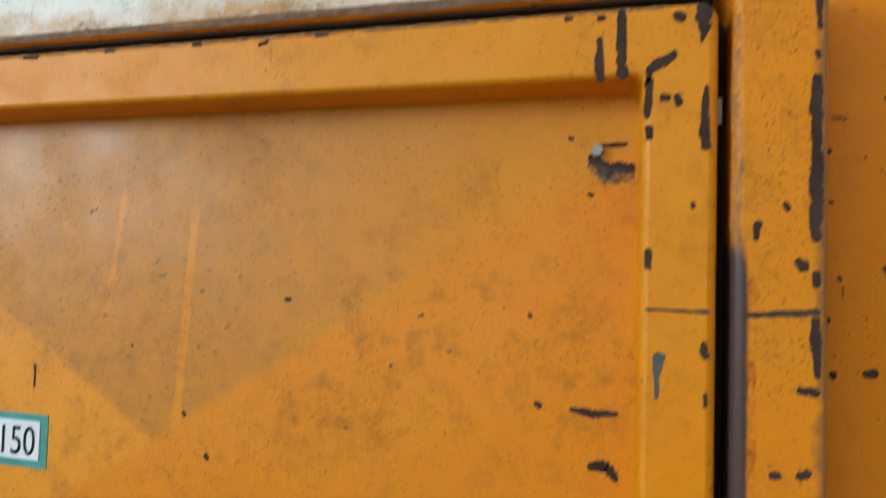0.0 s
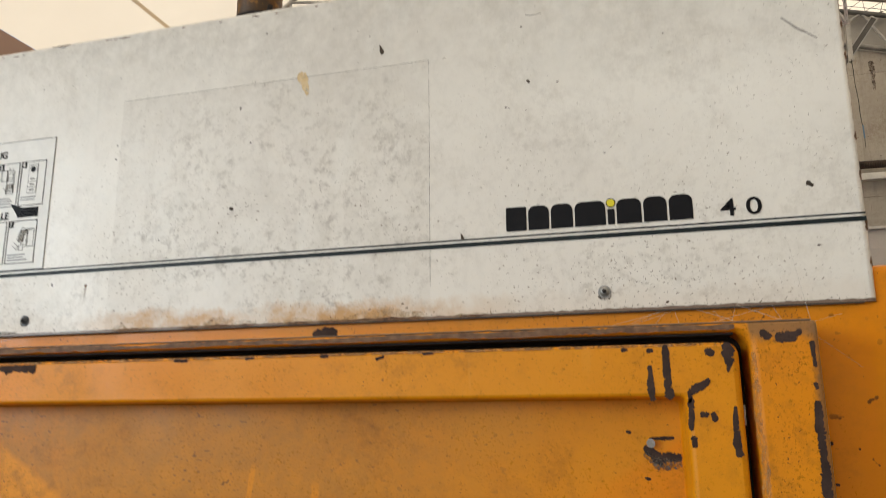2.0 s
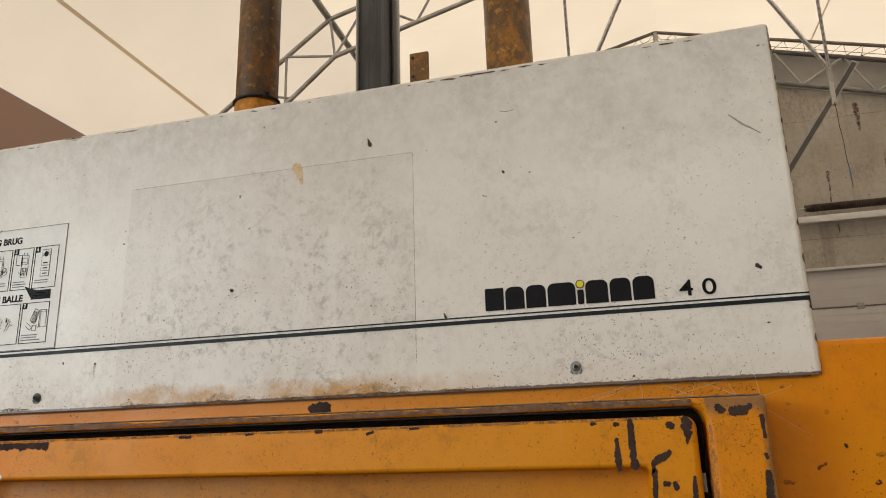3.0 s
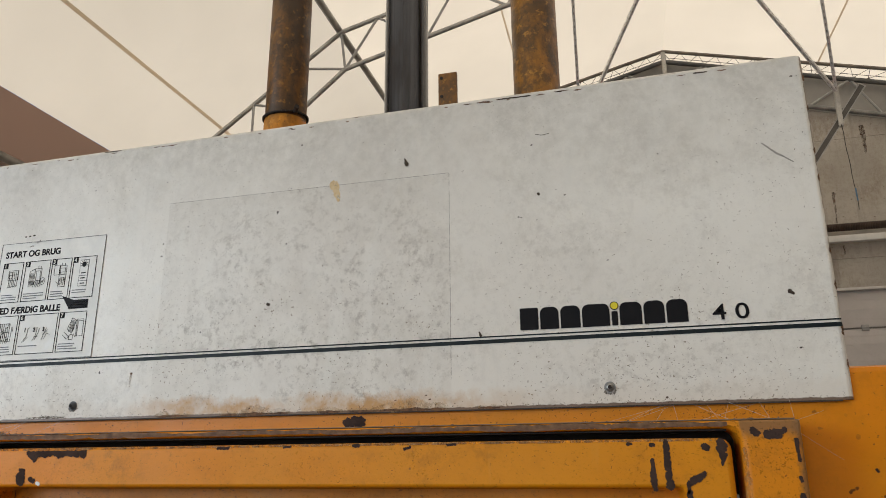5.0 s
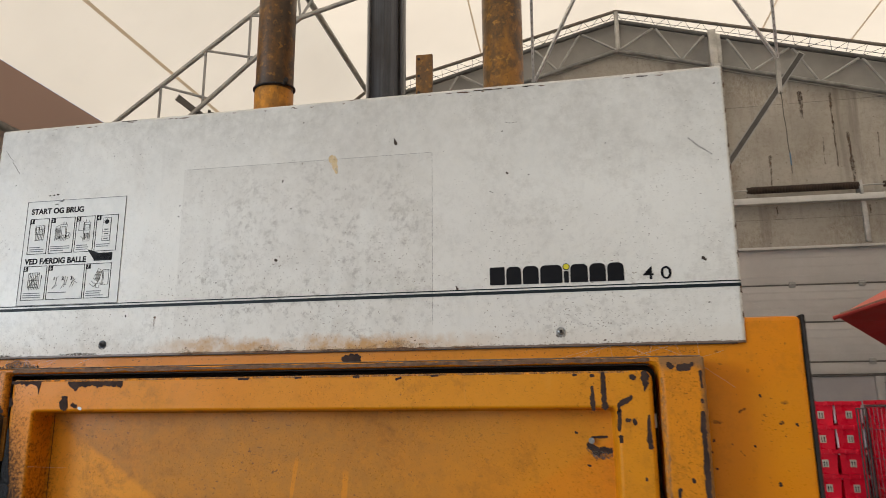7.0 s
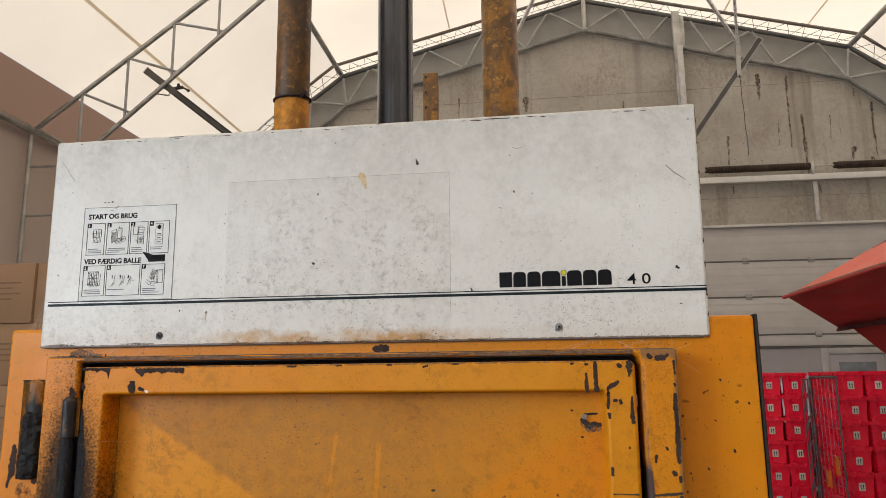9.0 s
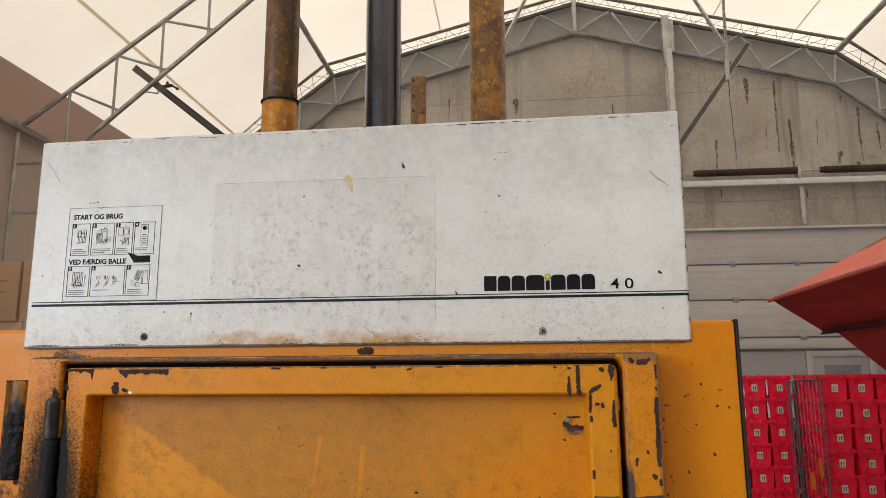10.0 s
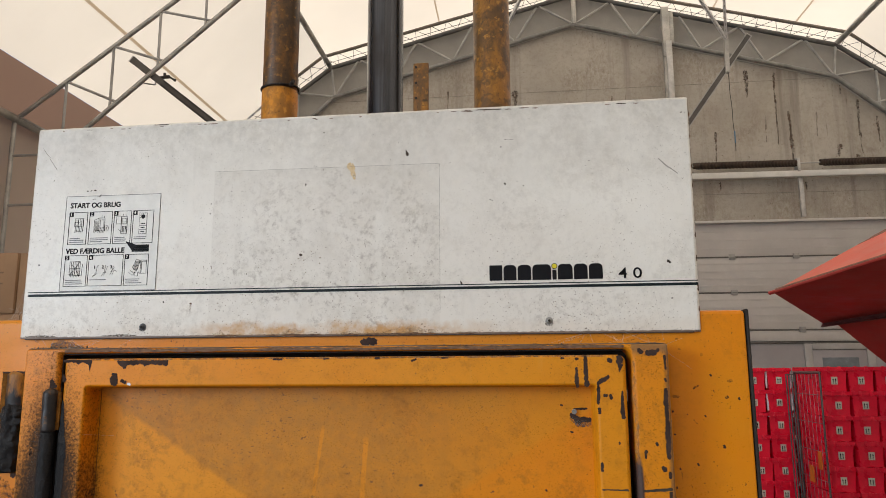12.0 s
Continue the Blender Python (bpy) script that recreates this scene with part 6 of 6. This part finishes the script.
for spine in (
    [(-0.330, 2.005, 0.0008), (-0.327, 1.996, 0.0028)],
    [(0.133, 1.785, 0.0028), (0.136, 1.783, 0.0022)],
    [(-0.527, 1.812, 0.0022), (-0.525, 1.811, 0.0022)],
    [(-0.148, 1.934, 0.0017), (-0.147, 1.933, 0.0017)],
    [(-0.9585, 1.9475, 0.0011), (-0.9565, 1.9475, 0.0009)],
    [(-0.951, 1.9475, 0.0008), (-0.949, 1.948, 0.0012)],
    [(-0.943, 1.9485, 0.0014), (-0.940, 1.9485, 0.0008)],
    [(-0.936, 1.936, 0.0007), (-0.932, 1.9355, 0.0010), (-0.929, 1.939, 0.0008)],
    [(-0.946, 1.930, 0.0008), (-0.943, 1.9315, 0.0010), (-0.939, 1.930, 0.0007)],
    [(-0.23, 1.757, 0.001), (-0.228, 1.753, 0.0016)],
    [(-0.148, 2.018, 0.0003), (-0.14, 2.016, 0.0004), (-0.13, 2.017, 0.0003)],
):
    chip(cover, spine, FY, DIRT, "dirt_speck")
chip(cover, [(-0.7345, 1.725, 0.0022), (-0.735, 1.719, 0.0016), (-0.7352, 1.706, 0.0007)], FY, BLOOM, "rust_stain", lift=0.0003)
chip(cover, [(-0.736, 1.7245, 0.0010), (-0.7335, 1.7250, 0.0013)], FY, RUSTY, "rust_spot", lift=0.0005)


for spine in ([(-1.060, 2.040, 0.0003), (-1.050, 2.026, 0.0006), (-1.041, 2.018, 0.0004)], [(-1.043, 2.016, 0.0005), (-1.033, 2.003, 0.0007), (-1.026, 1.993, 0.0004)]):
    chip(cover, spine, FY, GRIMEY, "scratch", lift=0.0003)
chip(cover, [(0.126, 1.970, 0.0008), (0.139, 1.957, 0.0012), (0.158, 1.942, 0.0006)], FY, simple("grey_smear", (0.36, 0.34, 0.31), 0.8, 0, 0.4, 90, 0.1, 300), "grey_smear", lift=0.0003)
for a, b, w in ((-0.198, -0.152, 0.0013), (-0.118, -0.110, 0.0010), (0.058, 0.074, 0.0012), (-0.83, -0.80, 0.0009)):
    chip(cover, [(a, CZ1 - 0.0066, w * 0.6), ((a + b) / 2, CZ1 - 0.0066, w), (b, CZ1 - 0.0068, w * 0.6)], FY, DIRT, lift=0.0003)
# chipped paint along the folded edges and rust blooms over the cut edge
g = random.Random(44)
for k in range(26):
    x = g.uniform(FX0 + 0.02, FX1 - 0.02)
    top = CZ1 - 0.0042 + 0.0055 * (x - FX0) / (FX1 - FX0) - g.uniform(0.0062, 0.0085)
    w = g.choice((0.002, 0.003, 0.005, 0.009))
    chip(cover, [(x - w, top, 0.0005), (x, top + g.uniform(-0.0006, 0.0003), g.uniform(0.0005, 0.0012)), (x + w, top, 0.0004)], FY, RUSTY, "edge_chip", lift=0.0003)
for z in (1.70, 1.735, 1.742, 1.79, 1.83, 1.92, 1.955, 2.01, 2.05):
    x = FX1 + 0.004 * (z - CZ0) / (CZ1 - CZ0) - 0.0016
    chip(cover, [(x, z - g.uniform(0.002, 0.006), 0.0006), (x - 0.0004, z, g.uniform(0.0009, 0.0016)), (x, z + g.uniform(0.002, 0.006), 0.0005)], FY, RUSTY, "edge_chip", lift=0.0003)
for x, w, h in ((-0.676, 0.010, 0.006), (-0.655, 0.020, 0.003), (-0.575, 0.014, 0.003), (-0.535, 0.028, 0.008), (-0.50, 0.014, 0.005), (-0.43, 0.018, 0.005), (-0.385, 0.020, 0.004), (-0.35, 0.020, 0.007), (-0.315, 0.026, 0.010), (-0.285, 0.012, 0.007), (-0.22, 0.016, 0.003)):
    chip(cover, [(x - w, CZ0 + 0.003, h * 0.35), (x - w * 0.3, CZ0 + h * 0.75, h * 0.8), (x + w * 0.3, CZ0 + h * 0.7, h * 0.75), (x + w, CZ0 + 0.003, h * 0.3)], FY, BLOOM, "rust_bloom", lift=0.00025)
    chip(cover, [(x - w * 0.8, CZ0 + 0.0012, 0.0008), (x, CZ0 + 0.0018, 0.0015 + h * 0.1), (x + w * 0.8, CZ0 + 0.0012, 0.0008)], FY, RUSTY, "edge_chip", lift=0.0004)
for x, z in ((-0.675, 1.673), (-0.30, 1.681), (-0.295, 1.676), (-0.34, 1.676), (-0.545, 1.671)):
    chip(cover, [(x - 0.001, z, 0.0006), (x + 0.001, z + 0.0006, 0.0008)], FY, RUSTY, "rust_spot", lift=0.0004)
# fine hair scratches and grime flecks that gather in places
def flecks(parent, count, places, bounds, y, material, seed, sizes=(0.0007, 0.0010, 0.0014, 0.0022, 0.004), label="fine dark flecks and hair scratches"):
    bm = bmesh.new()
    g = random.Random(seed)
    for i in range(count):
        cx, cz, wx, wz = g.choice(places)
        x = min(max(g.gauss(cx, wx * 0.6), bounds[0]), bounds[1])
        z = min(max(g.gauss(cz, wz * 0.6), bounds[2]), bounds[3])
        length, a, w = g.choice(sizes), g.uniform(-0.4, 2.4), g.uniform(0.00016, 0.00042)
        bend = g.uniform(-0.6, 0.6)
        rail = []
        for k in range(4):
            t = w * (1 - abs(k - 1.5) / 2.2)
            rail.append((x - math.sin(a) * t, z + math.cos(a) * t, x + math.sin(a) * t, z - math.cos(a) * t))
            x, z, a = x + math.cos(a) * length / 3, z + math.sin(a) * length / 3, a + bend
        vs = [(bm.verts.new((p[0], y - 0.0003, p[1])), bm.verts.new((p[2], y - 0.0003, p[3]))) for p in rail]
        for p, q in zip(vs, vs[1:]):
            bm.faces.new((p[0], q[0], q[1], p[1]))
    tagged(part("grime", bm, material, parent, label, smooth=0), kind="stuff")


GRIME = simple("brown_grime", (0.19, 0.145, 0.105), 0.85, 0, 0.4, 90, 0.1, 300, 0.2)
DARKGRIME = simple("dark_brown_grime", (0.075, 0.042, 0.022), 0.85, 0, 0.4, 90, 0.1, 300, 0.2)
flecks(cover, 420, ((-0.05, 1.705, 0.11, 0.028), (-0.48, 1.78, 0.22, 0.06), (-0.90, 1.69, 0.15, 0.02), (-0.36, 1.79, 0.07, 0.06), (-0.45, 1.87, 0.55, 0.19), (-0.45, 1.87, 0.55, 0.19), (0.13, 1.85, 0.045, 0.2)), (FX0 + 0.01, FX1 - 0.01, CZ0 + 0.004, CZ1 - 0.012), FY, GRIME, 21)
flecks(cover, 330, ((-0.45, 1.667, 0.35, 0.003), (-0.85, 1.668, 0.2, 0.004), (0.0, 1.667, 0.2, 0.003), (-0.03, 1.695, 0.08, 0.020)), (FX0 + 0.01, FX1 - 0.01, CZ0 + 0.0012, CZ0 + 0.06), FY, DARKGRIME, 31, (0.0010, 0.0016, 0.0024))
flecks(body, 300, ((-0.80, 1.651, 0.25, 0.008), (-0.35, 1.651, 0.30, 0.008), (0.0, 1.651, 0.15, 0.008), (0.06, 1.652, 0.05, 0.008)), (-1.0, 0.11, 1.6425, 1.661), BY, DARKGRIME, 5)
flecks(body, 70, ((0.19, 1.45, 0.05, 0.16), (0.20, 1.62, 0.05, 0.06)), (0.118, 0.250, 1.15, 1.69), BY, DARKGRIME, 6, (0.0008, 0.0012, 0.002))
flecks(door_leaf, 120, ((-0.45, 1.43, 0.35, 0.12), (-0.62, 1.49, 0.10, 0.03), (-0.10, 1.45, 0.10, 0.10), (-0.15, 1.35, 0.15, 0.12)), (-0.87, -0.015, 1.15, 1.555), PY, DARKGRIME, 7)
flecks(door_leaf, 60, ((-0.45, 1.597, 0.50, 0.012), (-0.10, 1.60, 0.15, 0.012)), (-0.90, 0.038, 1.582, 1.614), DY, DARKGRIME, 8, (0.0008, 0.0012, 0.002))
flecks(door_frame, 60, ((0.085, 1.50, 0.016, 0.14), (0.088, 1.60, 0.016, 0.03)), (0.066, 0.108, 1.15, 1.632), DY, DARKGRIME, 9, (0.0008, 0.0014, 0.003))
chip(body, [(-1.006, 1.650, 0.005), (-0.988, 1.652, 0.008), (-0.966, 1.648, 0.006), (-0.945, 1.647, 0.002)], BY, LOOSE, "dust_clump")
chip(cover, [(-0.905, 1.6665, 0.0008), (-0.87, 1.668, 0.0018), (-0.84, 1.667, 0.0012)], FY, LOOSE, "dust_clump")
chip(cover, [(-1.06, 1.6665, 0.0012), (-1.03, 1.667, 0.002), (-1.0, 1.6665, 0.001)], FY, LOOSE, "dust_clump")
chip(door_leaf, [(-0.813, 1.5795, 0.002), (-0.810, 1.578, 0.0024)], DY, PAPER, "pale_fluff")


def cap_screw(x, z, material):
    bm = bmesh.new()
    bmesh.ops.create_uvsphere(bm, u_segments=20, v_segments=10, radius=0.0056, matrix=Matrix.Translation((x, FY - 0.0005, z)) @ Matrix.Diagonal((1, 0.72, 1, 1)))
    bar(bm, (x, FY - 0.0012, z), (x, FY + 0.001, z), 0.0066, 20)
    s = part("cover_screw", bm, material, cover, "dirty dome head screw")
    part("hex_socket", bar(bmesh.new(), (x, FY - 0.0058, z), (x, FY - 0.0052, z), 0.0024, 6), GAP, s)
    chip(cover, [(x - 0.002, z - 0.003, 0.0055), (x + 0.002, z - 0.0035, 0.005)], FY, LOOSE, "dirt_ring", lift=0.0002)


cap_screw(-0.826, 1.6825, STEEL_BARE)
cap_screw(-0.075, 1.6840, SCREWM)

# ---- ram cylinder, guide tubes and bar behind the cover ----
def upright(name, x, y, r, rings, material, label):
    return part(name, lathe(bmesh.new(), rings, (x, y), 40), material, baler, label)


upright("guide_tube", -0.7005, 0.905, 0.0420, [(0.0420, 1.70), (0.0420, 2.272), (0.0415, 2.275), (0.0420, 2.278), (0.0420, 2.92), (0.037, 2.93)], TUBE, "worn yellow guide tube")
upright("tube_sleeve", -0.7005, 0.905, 0.043, [(0.0415, 1.71), (0.0432, 1.712), (0.0432, 2.270), (0.0424, 2.274)], SLEEVE, "cleaner yellow lower sleeve")
bm = bmesh.new()
prev = None
seg = 40
for i in range(seg):
    a = 2 * math.pi * i / seg
    b = 2 * math.pi * (i + 1) / seg
    za, zb = 2.281 + 0.004 * math.cos(a - 1), 2.281 + 0.004 * math.cos(b - 1)
    bar(bm, (-0.7005 + 0.0445 * math.cos(a), 0.905 + 0.0445 * math.sin(a), za), (-0.7005 + 0.0445 * math.cos(b), 0.905 + 0.0445 * math.sin(b), zb), 0.0028, 6)
bar(bm, (-0.662, 0.872, 2.278), (-0.652, 0.858, 2.281), 0.005, 8)
part("cable_tie", bm, GAP, baler, "black cable tie")
upright("guide_tube", -0.182, 0.915, 0.0435, [(0.0435, 1.70), (0.0435, 2.92), (0.038, 2.93)], TUBE_B, "worn yellow guide tube")
upright("ram_cylinder", -0.439, 0.905, 0.0435, [(0.0435, 1.70), (0.0435, 3.0), (0.040, 3.01)], CYL, "dark steel ram cylinder")
bm = boxed(-0.366, -0.329, 0.876, 0.884, 1.70, 2.318, bevel=0.0025)
brk = part("flat_bar", bm, BARTONE, baler, "rusty yellow drilled flat bar")
for z in (2.307, 2.268, 2.230):
    part("bolt_hole", bar(bmesh.new(), (-0.359, 0.8745, z), (-0.359, 0.878, z), 0.0030, 12), GAP, brk)
bm = bmesh.new()
bmesh.ops.create_uvsphere(bm, u_segments=24, v_segments=12, radius=0.042, matrix=Matrix.Translation((-0.335, 0.98, 2.09)))
part("hose_elbow", bm, simple("grey_hose", (0.20, 0.19, 0.18), 0.7), baler)

# dust crumbs lying on the ledge of the surround
bm = bmesh.new()
g = random.Random(8)
for i in range(150):
    x = g.choice((g.uniform(-1.0, -0.80), g.uniform(-1.0, -0.72), g.uniform(-0.12, 0.1), g.uniform(-0.7, -0.1)))
    rr = g.uniform(0.0006, 0.0019) * (1.25 if x < -0.9 else 0.8)
    bmesh.ops.create_icosphere(bm, subdivisions=1, radius=rr, matrix=Matrix.Translation((x, g.uniform(DY + 0.012, BY - 0.01), 1.6423 + rr * 0.3)) @ pose(0, 0, 0, g.uniform(0, 180), g.uniform(0, 180), 0) @ Matrix.Diagonal((1.6, 1, 0.6, 1)))
tagged(part("dust_crumbs", bm, simple("brown_dust", (0.17, 0.125, 0.09), 0.95, 0, 0.4, 60, 0.3, 300), baler, "loose brown dust crumbs"), kind="stuff")
# cobwebs at the corners of the cover
def web(points, label="thin grey cobweb thread"):
    for a, b in points:
        part("cobweb_thread", bar(bmesh.new(), a, b, 0.00013, 4), WEB, baler, label)


web([((0.184, 0.59, 1.74), (0.24, 0.60, BZ + 0.001)), ((0.184, 0.59, 1.728), (0.24, 0.60, BZ + 0.001)), ((0.05, DY + 0.03, 1.661), (0.107, DY + 0.002, 1.632)), ((0.08, 0.53, 1.66), (0.106, DY, 1.60))])
web([((-1.072, 0.58, 1.79), (-1.128, 0.61, BZ + 0.001)), ((-1.072, 0.58, 1.76), (-1.115, 0.61, BZ + 0.001)), ((-1.072, 0.58, 1.735), (-1.12, 0.61, BZ + 0.001)), ((-1.10, 0.6, 1.75), (-1.09, 0.6, BZ + 0.001)), ((-1.13, 0.605, 1.725), (-1.075, 0.59, 1.712))])
g = random.Random(12)
for k in range(9):
    x = g.uniform(-0.02, 0.085)
    web([((x, FY + g.uniform(0.0005, 0.004), CZ0 - 0.001), (min(x + g.uniform(-0.08, 0.05), 0.108), DY + g.uniform(0.004, 0.06), oz1 + 0.0015))])
for k in range(9):
    x = g.uniform(-1.05, -0.84)
    web([((x, FY + g.uniform(0.0005, 0.004), CZ0 - 0.001), (min(max(x + g.uniform(-0.05, 0.06), -1.0), 0.1), DY + g.uniform(0.004, 0.06), oz1 + 0.0015))])
for k in range(16):
    web([((-1.074, 0.572 + g.uniform(0, 0.03), g.uniform(1.70, 1.79)), (g.uniform(-1.13, -1.08), 0.600, BZ + 0.001))])
web([((0.107, DY + 0.001, 1.630), (0.162, BY - 0.002, 1.60)), ((0.107, DY + 0.001, 1.6385), (0.15, BY - 0.002, 1.652)), ((0.106, FY - 0.0005, 1.735), (0.108, DY + 0.002, 1.6405)), ((-0.893, DY + 0.001, 1.492), (-0.86, PY - 0.002, 1.487))])
# dark debris caught at the hinge-side corner under the hood
bm = bmesh.new()
for k in range(90):
    x, rr = g.gauss(-0.975, 0.035), g.uniform(0.0008, 0.0022)
    x = min(max(x, -1.008), -0.88)
    bmesh.ops.create_icosphere(bm, subdivisions=1, radius=rr, matrix=Matrix.Translation((x, g.uniform(DY + 0.006, BY - 0.004), oz1 + 0.0012 + rr * 0.4)) @ pose(0, 0, 0, g.uniform(0, 180), g.uniform(0, 180), 0) @ Matrix.Diagonal((2.2, 0.8, 0.5, 1)))
tagged(part("debris", bm, DIRT, baler, "dark fluff and chaff caught under the hood"), kind="stuff")
